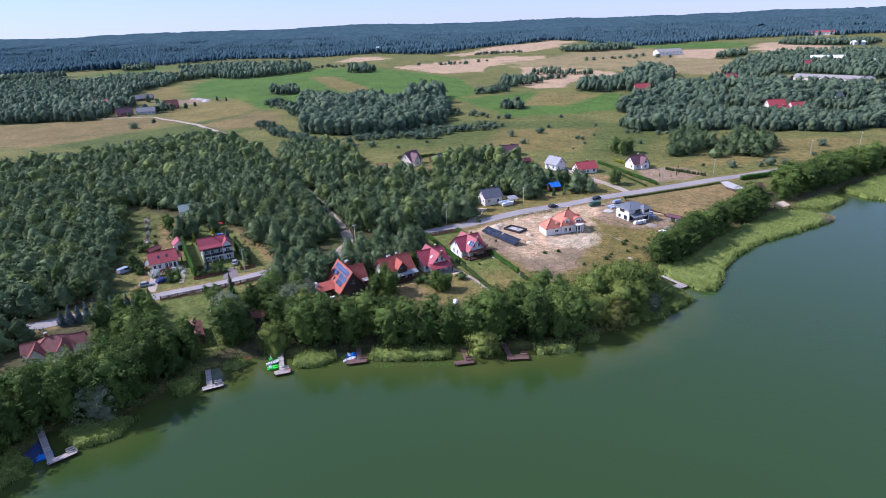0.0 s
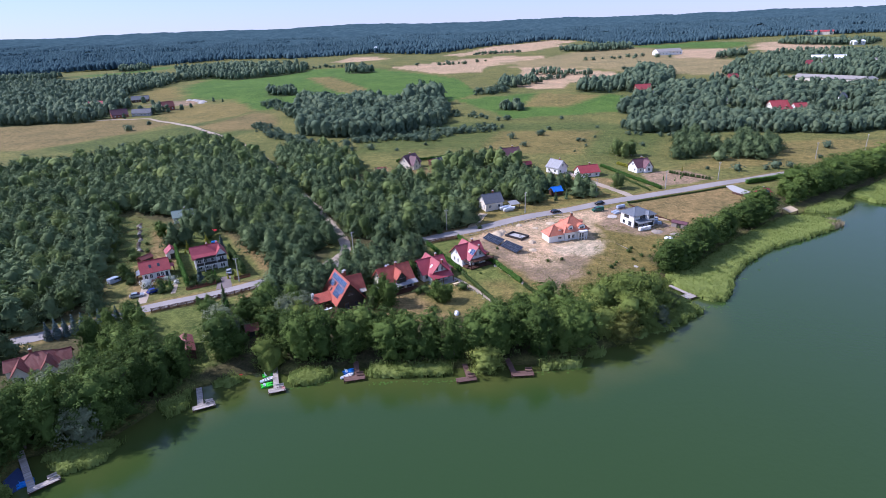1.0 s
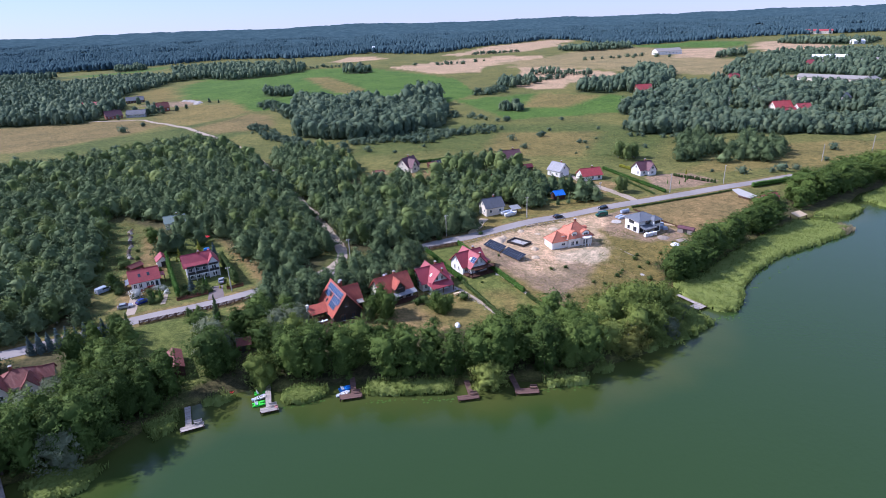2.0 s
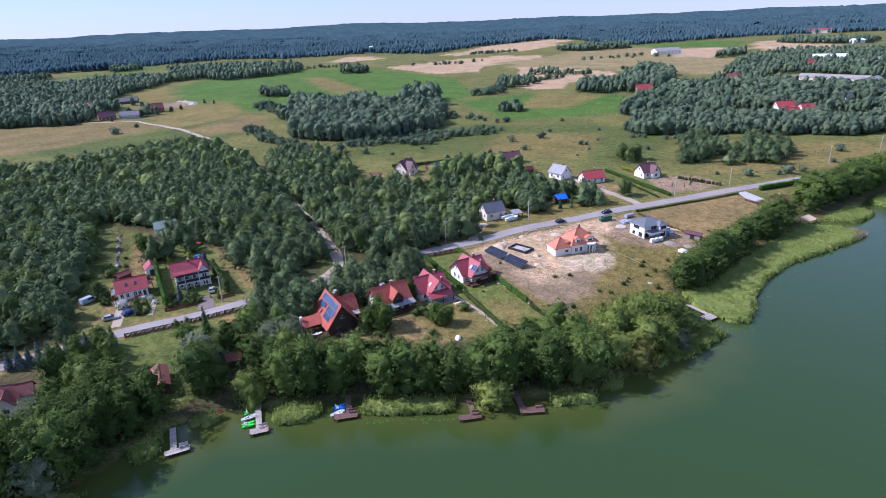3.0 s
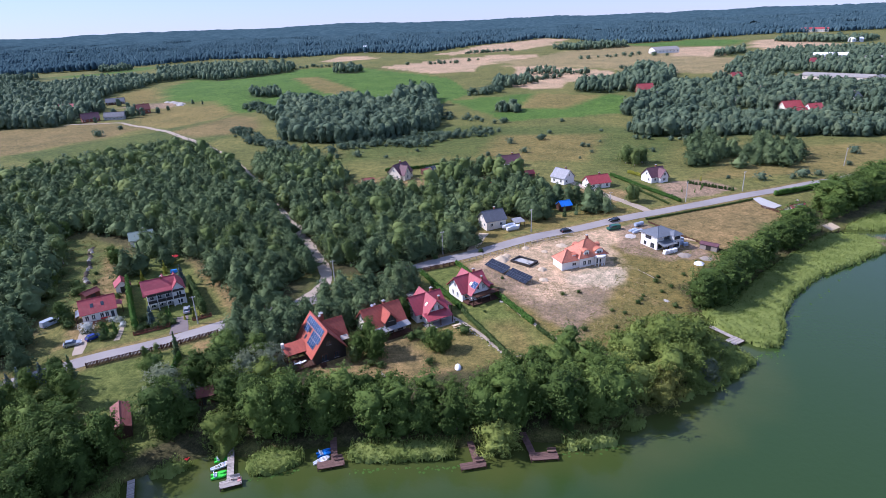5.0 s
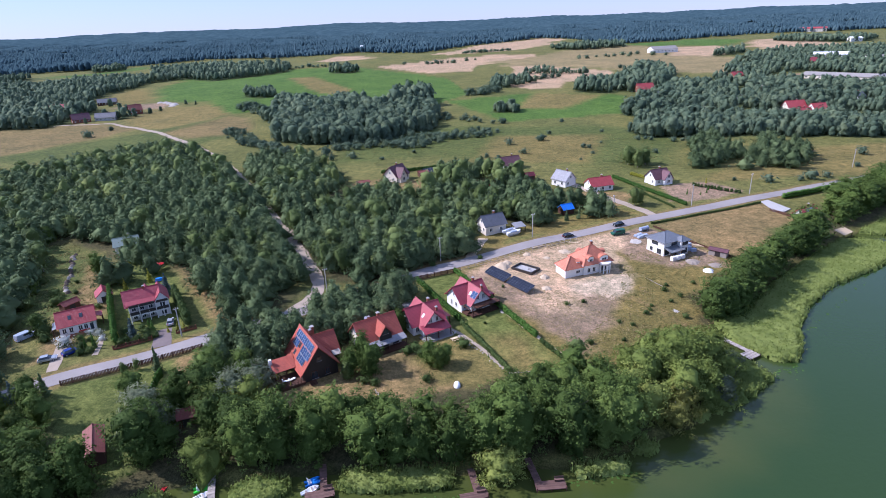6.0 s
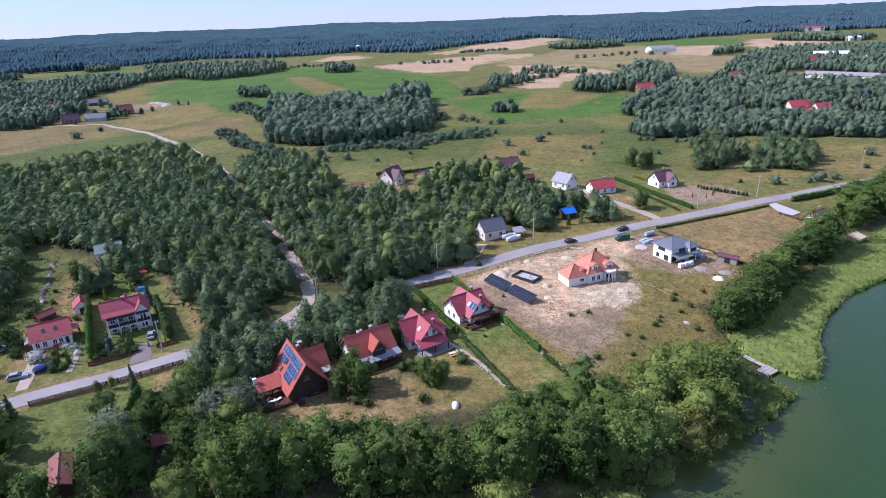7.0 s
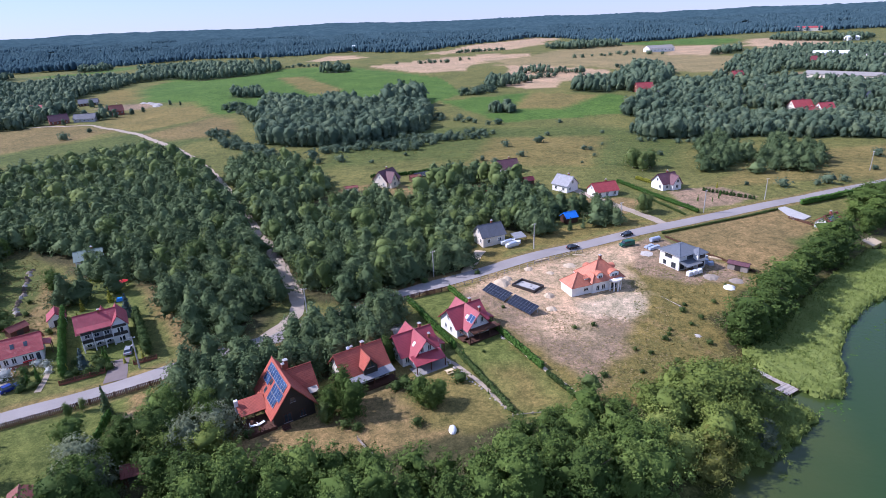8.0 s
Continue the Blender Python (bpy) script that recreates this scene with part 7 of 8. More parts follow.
part("cloth", Geo().box(0, 0, 0.05, 0.7, 1.1, 0.08, 0, 0.9), M["pinkcloth"], tw)
mat_ob = thing("floating_mat", (-88.2, 96.4, 0.02), -37, "dark blue floating mat tied along a walkway", "mat")
part("sheet", Geo().box(0, 0, 0.03, 8.8, 3.4, 0.08), M["bluetarp"], mat_ob)
dinghy = rowing_boat(26, 142, 60, "whiteplastic", "white dinghy drawn up under the trees", 3.2)
dinghy.location.z = hz(26, 142)

# ---- vehicles ----


def car(x, y, rz, paint, label, van=False, z=None):
    """A parked car: lower body, cabin with glass, four wheels, lamps."""
    ob = thing("van" if van else "car", (x, y, (hz(x, y) if z is None else z)), rz, label, "van" if van else "car")
    L, W, H = (5.0, 1.9, 1.95) if van else (4.3, 1.78, 1.48)
    prof = ([(-L / 2, 0.3), (L / 2, 0.3), (L / 2, 0.95), (L / 2 - 0.8, 1.1), (L / 2 - 1.5, H - 0.08), (L / 2 - 1.9, H), (-L / 2 + 0.1, H), (-L / 2, 0.9)] if van else
            [(-L / 2, 0.32), (L / 2 - 0.05, 0.30), (L / 2, 0.62), (L / 2 - 0.35, 0.80), (L / 2 - 1.25, 0.92), (-L / 2 + 0.35, 0.98), (-L / 2, 0.85)])
    g = Geo()
    for s in (-1, 1):
        pts = [(px, s * W / 2 * (0.92 if pz > 1.0 else 1), pz) for px, pz in prof]
        g.poly(pts if s < 0 else pts[::-1])
    for k in range(len(prof)):
        (x0, z0), (x1, z1) = prof[k], prof[(k + 1) % len(prof)]
        w0, w1 = (W / 2 * (0.92 if q > 1.0 else 1) for q in (z0, z1))
        g.poly([(x0, -w0, z0), (x0, w0, z0), (x1, w1, z1), (x1, -w1, z1)])
    part("body", g, M[paint], ob)
    if not van:
        c = Geo()
        low, up = [(L / 2 - 1.2, 0.92), (-L / 2 + 0.3, 0.96)], [(L / 2 - 1.95, H), (-L / 2 + 0.75, H)]
        a = [(low[0][0], -W / 2 + 0.05, low[0][1]), (low[0][0], W / 2 - 0.05, low[0][1]), (low[1][0], W / 2 - 0.05, low[1][1]), (low[1][0], -W / 2 + 0.05, low[1][1])]
        b = [(up[0][0], -W / 2 + 0.25, H - 0.04), (up[0][0], W / 2 - 0.25, H - 0.04), (up[1][0], W / 2 - 0.25, H - 0.04), (up[1][0], -W / 2 + 0.25, H - 0.04)]
        for k in range(4):
            c.poly([a[k], b[k], b[(k + 1) % 4], a[(k + 1) % 4]])
        part("cabin_glass", c, M["glass"], ob)
        part("roof_panel", Geo().box((up[0][0] + up[1][0]) / 2, 0, H - 0.01, up[0][0] - up[1][0] + 0.1, W - 0.46, 0.06), M[paint], ob)
    else:
        part("windscreen", Geo().slab((L / 2 - 0.78, -W / 2 + 0.15, 1.16), (L / 2 - 0.78, W / 2 - 0.15, 1.16), (L / 2 - 1.46, W / 2 - 0.2, H - 0.1), (L / 2 - 1.46, -W / 2 + 0.2, H - 0.1), -0.02), M["glass"], ob)
        for s in (-1, 1):
            part("side_window", Geo().box(0.3, s * W / 2 * 0.94, 1.45, 2.2, 0.03, 0.5), M["glass"], ob)
    for wx in (-L / 2 + 0.8, L / 2 - 0.85):
        for s in (-1, 1):
            wh = part("wheel", Geo().tube((wx, s * (W / 2 - 0.2), 0.31), (wx, s * (W / 2 + 0.01), 0.31), 0.31, n=12), M["rubber"], ob)
            part("rim", Geo().tube((wx, s * (W / 2), 0.31), (wx, s * (W / 2 + 0.02), 0.31), 0.18, n=10), M["alu"], wh)
    for s in (-0.6, 0.6):
        part("headlight", Geo().box(L / 2 - 0.06, s, 0.68, 0.12, 0.36, 0.16), M["whiteplastic"], ob)
        part("tail_light", Geo().box(-L / 2 + 0.03, s * 1.1, 0.8, 0.08, 0.2, 0.25), M["redplastic"], ob)


car(45.6, 243.0, 25, "carblack", "black car standing on the village road", z=hz(45.6, 243) + 0.14)
car(66.5, 251.6, 202, "carblack", "dark car standing on the village road", z=hz(66.5, 251.6) + 0.14)
car(-97.2, 177.0, 50, "carblue", "dark blue car in a gravel drive")
car(-77.6, 191.2, 110, "carsilver", "silver car parked before an arcaded house", z=hz(-77.6, 191) + 0.08)
car(-101.2, 173.8, 25, "carsilver", "pale grey car at the verge")
car(63.8, 243.2, 195, "vangreen", "dark green van on a building plot", True)
car(23.3, 313, 30, "redplastic", "red car parked between pines")
car(-114.5, 186, 60, "wrap", "pale blue trailer caravan among pines", True)

# ---- building plots ----


def ground_array(x, y, rz, cols, label):
    """Solar panels on a tilted ground frame; its length along local x, facing local -y."""
    ob = thing("solar_array", (x, y, hz(x, y)), rz, label, "solar panels", "ground solar arrays")
    L = cols * 1.05
    t = radians(23)
    vy = Vector((0, math.cos(t), math.sin(t)))
    solar_on(ob, (-L / 2, -1.7, 0.55), (1, 0, 0), vy, cols, 2, 1.0, 1.75, cell="darksolar", rim="steel", rim_r=0.018)
    for k in range(4):
        px = -L / 2 + 0.5 + k * (L - 1) / 3
        part("leg", Geo().tube((px, -1.4, -0.3), (px, -1.4, 0.6), 0.05, n=6), M["alu"], ob)
        part("leg", Geo().tube((px, 1.3, -0.3), (px, 1.3, 1.75), 0.05, n=6), M["alu"], ob)
        part("rafter", Geo().tube((px, -1.65, 0.52), (px, 1.5, 1.86), 0.045, n=5), M["alu"], ob)


ground_array(16.4, 211.2, -56, 9, "row of dark solar panels standing on bare sand")
ground_array(22.2, 202.8, -56, 9, "row of dark solar panels standing on dry ground")
ground_array(-4.4, 344.5, 30, 8, "dark solar panels behind a garden hedge")

pool = thing("pool_shell", (25.8, 215.8, hz(25.8, 215.8)), -44, "unfinished swimming pool shell with dark rim", "pool")
part("floor_slab", Geo().box(0, 0, 0.10, 7.2, 4.4, 0.16), M["concrete"], pool)
for sx, sy, lx, ly in ((0, -2.3, 7.8, 0.35), (0, 2.3, 7.8, 0.35), (-3.7, 0, 0.35, 4.25), (3.7, 0, 0.35, 4.25)):
    part("rim_wall", Geo().box(sx, sy, 0.35, lx, ly, 0.9), M["dark"], pool)
for k in range(7):
    px, py = rng.uniform(-2.8, 2.8), rng.uniform(-1.4, 1.4)
    part("block", Geo().box(px, py, 0.32, rng.uniform(0.3, 0.8), rng.uniform(0.2, 0.5), 0.3, rng.uniform(0, 90)), M["concrete"], pool)


def heap(x, y, r, h, mat, label, name="sand_mound", cat="heap"):
    """A low uneven mound of loose stuff."""
    g = Geo()
    n, rings = 18, 6
    z0 = hz(x, y)
    rr = np.random.default_rng(int(abs(x * 7 + y * 13)))
    wob = rr.uniform(0.75, 1.25, n)
    for i in range(rings):
        t = i / (rings - 1)
        for k in range(n):
            a = 2 * math.pi * k / n
            rad = r * (1 - t * 0.94) * (wob[k] * (1 - t) + t)
            g.v.append((math.cos(a) * rad, math.sin(a) * rad, -0.25 + (h + 0.25) * (1 - (1 - t) ** 1.7) + rr.uniform(-0.06, 0.06) * h))
    for i in range(rings - 1):
        for k in range(n):
            g.f.append((i * n + k, i * n + (k + 1) % n, (i + 1) * n + (k + 1) % n, (i + 1) * n + k))
    g.f.append(tuple((rings - 1) * n + k for k in range(n)))
    me = g.mesh(name, M[mat])
    ob = new(name, me)
    ob.location = (x, y, z0)
    tagged(ob, label, cat)


for x, y, r, h in ((18.5, 219, 2.6, 1.5), (20.5, 221.5, 2.0, 1.0), (30.6, 209.5, 1.6, 1.0), (29.8, 202, 1.7, 0.6), (28, 227.5, 1.6, 0.7), (41, 229, 2.4, 0.5), (34, 224, 1.5, 0.4)):
    heap(x, y, r, h, "sandpile", "heap of raw yellow sand on a building plot")
for x, y, r, h in ((-278, 676, 4, 1.6), (-270, 668, 5, 1.8), (-285, 684, 4, 1.5), (-268, 658, 4, 1.2), (-292, 686, 3.5, 1.4), (-320, 676, 3, 1.2)):
    heap(x, y, r, h, "stone", "pale heap of rubble in a farmyard", "rubble_heap")
heap(82, 210, 2.0, 0.8, "whiteplastic", "white heap of plaster waste", "rubble_heap")
heap(62, 185.5, 1.2, 0.25, "stone", "flat pale stone heap in rough grass", "stone_heap")
heap(80, 217, 3.0, 0.5, "soil", "low heap of grey earth", "soil_mound")
heap(86, 214, 2.6, 0.4, "soil", "low heap of grey earth", "soil_mound")
heap(68, 236, 3.0, 0.25, "stone", "spread of pale rubble on sand", "rubble_heap")


def wrapped(x, y, rz, w, d, h, mat="wrap", label="foil-wrapped pallet of building material"):
    ob = thing("pallet", (x, y, hz(x, y)), rz, label, "pallet", "pallets on the plot")
    part("load", Geo().box(0, 0, 0.15 + h / 2, w, d, h, 0, 0.92), M[mat], ob)
    for s in (-0.4, 0, 0.4):
        part("runner", Geo().box(0, s * d, 0.07, w, 0.1, 0.16), M["palewood"], ob)


for x, y, r, h in ((70.3, 238.6, 20, 0.7), (71.6, 239.4, 25, 0.8), (72.9, 240.2, 15, 0.7), (69.6, 240.2, 30, 0.6), (71.2, 241.2, 22, 0.7), (82.6, 226.4, 10, 1.4), (83.4, 228.4, 20, 1.7), (83.8, 225.2, 5, 1.0)):
    wrapped(x, y, r, 1.6, 1.3, h)
for x, y in ((74.2, 218.2), (76.0, 219.0), (77.8, 219.8)):
    wrapped(x, y, 25, 1.6, 1.2, 1.3, "whiteplastic", "white insulation packs before an unfinished house")
tank = thing("tank", (74.2, 245.6, hz(74, 245)), 25, "pale blue horizontal tank at the roadside", "tank")
part("drum", Geo().tube((-1.9, 0, 0.95), (1.9, 0, 0.95), 0.75, n=14), M["wrap"], tank)
for s in (-1.2, 1.2):
    part("cradle", Geo().box(s, 0, 0.15, 0.3, 1.2, 0.5), M["concrete"], tank)


def hut(name, x, y, rz, L, W, e, r, wall, roof, label, cat="shed", axis="x", door=True):
    ob = thing(name, (x, y, hz(x, y)), rz, label, cat)
    gable_block(ob, 0, 0, L, W, e, r, wall, roof, axis=axis, over=0.3, foot=-0.4)
    if door:
        part("door", Geo().box(0, -(W if axis == "x" else L) / 2 - 0.04, 0.95, 1.6, 0.06, 1.9), M["dark"], ob)
    return ob


hut("shed", 90.5, 221.4, -42, 5.6, 2.6, 1.9, 2.4, "greywood", "purple_roof", "long low grey shed with a dark roof")
hut("shed", -105.2, 209.0, 32, 4.8, 4.2, 2.2, 3.9, "white", "crimson", "small white shed with a crimson saddle roof", axis="y")
hut("shed", -112.6, 203.5, 62, 4.6, 2.8, 1.8, 2.6, "brownwood", "brown_roof", "narrow brown timber shed")
hut("hut", 50.6, 269.5, 20, 4.8, 4.4, 2.2, 3.8, "brownwood", "blue_sheet", "dark timber hut with bright blue sheet roof", "hut", door=False)
hut("shed", -37.2, 322.0, 15, 6.0, 3.5, 2.4, 2.9, "cream", "brown_roof", "low cream garden shed")
hut("shed", 44, 321, 20, 4.5, 3.5, 2.2, 3.4, "brownwood", "red_metal", "small red-roofed shed among pines")
hut("shed", -8, 338, 25, 5, 3, 2.2, 2.8, "brownwood", "brown_roof", "brown garden shed beside solar panels")
hut("boathouse", -70.8, 139.3, 118, 9.0, 3.4, 2.4, 3.3, "brownwood", "brown_roof", "narrow brown boathouse among bank trees")
hut("summerhouse", -55.8, 147, 20, 3.2, 3.0, 2.2, 3.4, "brownwood", "brown_roof", "small brown summerhouse under trees", "hut")

dome = thing("garden_dome", (0.9, 155.2, hz(0.9, 155)), 0, "low white plastic garden tunnel", "greenhouse")
dg = Geo()
for i in range(6):
    for k in range(14):
        p = []
        for ii, kk in ((i, k), (i, k + 1), (i + 1, k + 1), (i + 1, k)):
            a, b = math.pi / 2 * ii / 6, 2 * math.pi * kk / 14
            p.append((math.cos(a) * math.cos(b) * 0.8, math.cos(a) * math.sin(b) * 1.3, math.sin(a) * 0.9 - 0.05))
        dg.poly(p)
part("shell", dg, M["whiteplastic"], dome)

tramp = thing("trampoline", (-34.6, 307, hz(-34, 307)), 0, "round blue trampoline on a lawn", "trampoline")
part("mat", Geo().tube((0, 0, 0.85), (0, 0, 0.9), 2.0, n=18), M["rubber"], tramp)
part("pad", Geo().tube((0, 0, 0.9), (0, 0, 0.97), 2.1, 1.9, 18), M["blueplastic"], tramp)
for k in range(6):
    a = k * math.pi / 3
    part("leg", Geo().tube((2 * math.cos(a), 2 * math.sin(a), -0.1), (2 * math.cos(a), 2 * math.sin(a), 2.4), 0.04, n=5), M["alu"], tramp)

for x, y, rz, lab in ((26.2, 246.6, 30, "white motor boat stored on a trailer"), (25.0, 249.0, 25, "white covered boat stored beside a house")):
    ob = thing("boat", (x, y, hz(x, y) + 0.45), rz, lab, "boat")
    part("hull", hull(6.2, 2.1, 1.0, 11, 0.98), M["whiteplastic"], ob)
    part("cover", Geo().box(-0.3, 0, 1.05, 3.6, 1.4, 0.4, 0, 0.7), M["wrap"], ob)
    part("trailer", Geo().box(-0.2, 0, -0.22, 4.8, 0.9, 0.5), M["alu"], ob)
tarp = thing("carport", (28.6, 251, hz(28, 251)), 20, "grey boarded carport beside pines", "carport")
lean_roof(tarp, -2.2, 2.2, -2, 2, 2.1, 2.8, "light_grey_roof", posts=[(-2, -1.8), (2, -1.8), (-2, 1.8), (2, 1.8)])

# paved yard by the red cottage
yard = Geo()
prof = [(-4.5, 6.5), (-0.5, 8.2), (1.8, -4.6), (-2.5, -7.5), (-5.8, -6.2), (-5.2, -2)]
yard.poly([(x, y, 0.12) for x, y in prof])
for (x0, y0), (x1, y1) in zip(prof, prof[1:] + prof[:1]):
    yard.poly([(x0, y0, 0.12), (x0, y0, -0.4), (x1, y1, -0.4), (x1, y1, 0.12)])
yard_ob = new("paved_yard", yard.mesh("paved_yard", M["concrete"]))
yard_ob.location = (136.5, 266.5, hz(136, 266) + 0.05)
tagged(yard_ob, "pale paved yard running down from the road", "yard", kind="structure")

# ---- hedges, fences, poles ----


def hedge(line, tall, wide, key, label, gap=0.75, leaves=70):
    """A clipped or growing hedge of close-set bushes, one mesh."""
    VV, FF, at = [], [], 0
    r = np.random.default_rng(int(abs(line[0][0] * 31 + line[0][1])))
    for x, y in along(line, gap, 0.0, int(abs(line[0][0] * 10)) + 3, 0.12):
        h = tall * r.uniform(0.88, 1.1)
        B = [(0, 0, h * 0.35, wide * 0.55, wide * 0.55, h * 0.38), (0, 0, h * 0.72, wide * 0.42, wide * 0.42, h * 0.30)]
        V, F = crown(B, leaves, 0.34, r, 0.85)
        V = V + np.array([x, y, hz(x, y)])
        VV.append(V), FF.append(F + at)
        at += len(V)
    me = array_mesh("hedge", np.concatenate(VV), np.concatenate(FF), M[key])
    ob = thing("hedge", (0, 0, 0), 0, label, "hedge")
    part("sprays", me, None, ob)


hedge([(-8.9, 210.5), (3.0, 184.5)], 2.0, 1.2, "thuja", "trimmed green thuja hedge between two gardens")
hedge([(3.4, 183), (13, 160)], 1.2, 1.4, "shrub", "low mixed shrub border with stones")
hedge([(3.1, 216), (21.8, 173.5)], 2.0, 1.2, "thuja", "pointed green thuja hedge along a lawn")
hedge([(22.5, 172), (27, 162.5)], 1.2, 1.1, "shrub", "young shrub hedge at a plot's edge")
hedge([(-105, 212), (-98, 199), (-87.5, 180.5)], 4.2, 1.5, "thuja", "tall dense thuja hedge between gardens", 0.9, 130)
hedge([(-83, 208), (-77.5, 198.5), (-71.5, 188.5)], 4.6, 2.4, "shrub", "tall loose hedge of conifers and shrubs", 1.5, 240)
hedge([(143, 275.5), (162, 283), (196, 297), (235, 312)], 2.4, 2.2, "thuja", "long dark clipped roadside hedge", 1.1, 80)
hedge([(79, 252), (131, 271)], 0.9, 0.9, "shrub", "low roadside hedge along a mown field", 0.9, 40)
hedge([(84, 318), (92, 296), (101, 272)], 1.8, 1.6, "thuja", "clipped bright green hedge beside a lane", 0.9, 70)
hedge([(88, 296), (95, 270)], 1.0, 1.0, "shrub", "low green hedge along a sandy lane", 0.9, 40)
hedge([(94, 322), (100, 311)], 1.6, 1.6, "yellow", "golden shrub hedge behind a house", 1.0, 70)
hedge([(114, 298), (122, 290), (130, 284)], 1.6, 1.4, "shrub", "mixed shrub border in a garden", 1.4, 70)
hedge([(-30, 345), (-12, 350), (2, 352)], 2.0, 1.5, "thuja", "dark clipped hedge behind a garden", 1.0, 50)
hedge([(-69, 165), (-67, 152)], 2.6, 1.0, "thuja", "narrow ivy-covered boundary hedge", 0.9, 90)
hedge([(-104, 155.5), (-101, 157), (-96, 161)], 2.0, 1.6, "bluespruce", "dense dark spruce hedge beside the road", 1.5, 90)


def fence(line, tall, mat, label, gap=2.2, boards=True, base=0.0):
    """Posts with panels of upright boards or rails between; each a part."""
    ob = thing("fence", (0, 0, 0), 0, label, "fence")
    pts = []
    for (x0, y0), (x1, y1) in zip(line, line[1:]):
        n = max(1, int(math.hypot(x1 - x0, y1 - y0) / gap))
        pts += [(x0 + (x1 - x0) * k / n, y0 + (y1 - y0) * k / n) for k in range(n)]
    pts.append(line[-1])
    for x, y in pts:
        part("post", Geo().box(x, y, hz(x, y) + tall / 2 - 0.2, 0.16, 0.16, tall + 0.5), M[mat if not base else "brick"], ob)
    for (x0, y0), (x1, y1) in zip(pts, pts[1:]):
        a = math.degrees(math.atan2(y1 - y0, x1 - x0))
        L = math.hypot(x1 - x0, y1 - y0)
        z = hz((x0 + x1) / 2, (y0 + y1) / 2)
        g = Geo()
        if boards:
            m = max(3, int(L / 0.3))
            pale = Geo().box(0, 0, 0, L / m * 0.72, 0.04, tall - base).mesh("fence_board", M[mat])
            for k in range(m):
                t = (k + 0.5) / m
                part("fence_board", pale, None, ob, at=pose(x0 + (x1 - x0) * t, y0 + (y1 - y0) * t, z + base + (tall - base) / 2 - 0.1 * (k % 2), 0, 0, a))
        for hh in (base + 0.25, tall - 0.2):
            g.tube((x0, y0, z + hh), (x1, y1, z + hh), 0.045, n=4)
        part("rail", g, M[mat], ob)
        if base:
            part("plinth", Geo().box((x0 + x1) / 2, (y0 + y1) / 2, z + base / 2 - 0.1, L, 0.22, base + 0.2, a), M["brick"], ob)


fence([(-91, 162), (-78, 169), (-63.5, 176.8)], 1.4, "brownwood", "dark brown timber fence along the road")
fence([(-19, 205.5), (-9.8, 210.6), (2.8, 216)], 1.5, "brownwood", "dark brown timber fence along the road")
fence([(5, 218), (28, 229.5), (48, 240)], 1.1, "greywood", "wire fence on thin grey posts", 2.6, False)
fence([(-87, 178), (-79, 182.5)], 1.2, "brownwood", "front garden fence on a brick plinth", 2.4, True, 0.45)
fence([(-73.5, 185), (-69, 187.3)], 1.2, "brownwood", "front garden fence on a brick plinth", 2.4, True, 0.45)
fence([(79, 249), (86, 234), (95, 217)], 0.8, "brownwood", "low dark boundary fence of a field", 1.6)
fence([(130, 262), (134, 254)], 1.0, "brownwood", "low dark fence beside a paved yard", 1.6)
fence([(-1.5, 318), (4, 309), (12, 303)], 1.2, "palewood", "pale timber fence at the wood's edge", 2.0)
fence([(13, 158.5), (29, 159.5)], 0.6, "greywood", "low edging at the end of a lawn", 2.0, False)
fence([(-17.2, 154), (-15.6, 151.6), (-14.0, 149.2)], 0.9, "greywood", "low weathered timber fence between lawns", 1.6)

for x, y, h in ((32.6, 243.5, 9), (133, 283.5, 9), (103, 272, 9), (-1.3, 226, 8.5), (-71.5, 183.5, 8.5), (68, 263, 8.5), (202, 319, 9), (-36, 205, 8.5), (240, 335, 9)):
    ob = thing("utility_pole", (x, y, hz(x, y)), 25, "pale concrete utility pole beside the road", "pole", "utility poles")
    part("shaft", Geo().tube((0, 0, -0.4), (0, 0, h), 0.20, 0.12, 8), M["concrete"], ob)
    part("crossarm", Geo().box(0, 0, h - 0.4, 1.4, 0.1, 0.1), M["concrete"], ob)
    for s in (-0.6, 0, 0.6):
        part("insulator", Geo().tube((s, 0, h - 0.35), (s, 0, h - 0.1), 0.06, n=6), M["whiteplastic"], ob)

# ---- gardens ----
trees("bluespruce", (-84.6, 184.0, 0.95), (-86.5, 210.5, 1.1))
trees("yellow", (-102, 215.5, 1.0), (-96.2, 220, 1.3), (-88.5, 183.8, 0.6), (-72.8, 188.2, 0.5), (-40.2, 160, 0.6), (-36.5, 157.5, 0.5), (122, 301, 0.7), (-101, 211, 0.6))
trees("thuja", (-82.6, 189, 0.8), (-80.8, 187.3, 0.95), (-92.5, 179.5, 0.9), (-93.6, 181, 0.9), (-94.8, 179.4, 0.8), (-97, 226, 1.1), (116, 287, 0.6), (112, 284, 0.5), (118, 290, 0.6),
      (-18, 213, 0.5), (4.8, 181, 0.5), (9, 166, 0.3), (107, 286, 0.6), (124, 292, 0.5))
trees("shrub", (3.4, 171.2, 1.05), (-86, 182.8, 0.7), (-83.2, 186.6, 0.6), (-95.8, 183.4, 0.5), (-10.7, 169.6, 0.9), (-8.6, 171, 1.0), (-7.2, 168.6, 0.8),
      (-5.8, 157.5, 0.8), (33.6, 191.5, 0.45), (38.4, 192.5, 0.45), (17, 203.5, 0.35), (-38.3, 156.8, 0.7), (-20, 158, 0.8), (-17.5, 157, 0.7), (9.5, 182, 0.3), (12, 227, 0.6), (-4, 222, 0.7), (-104, 203, 0.7),
      (-108, 211, 0.6), (-117, 214, 0.6), (-121, 222, 0.5))
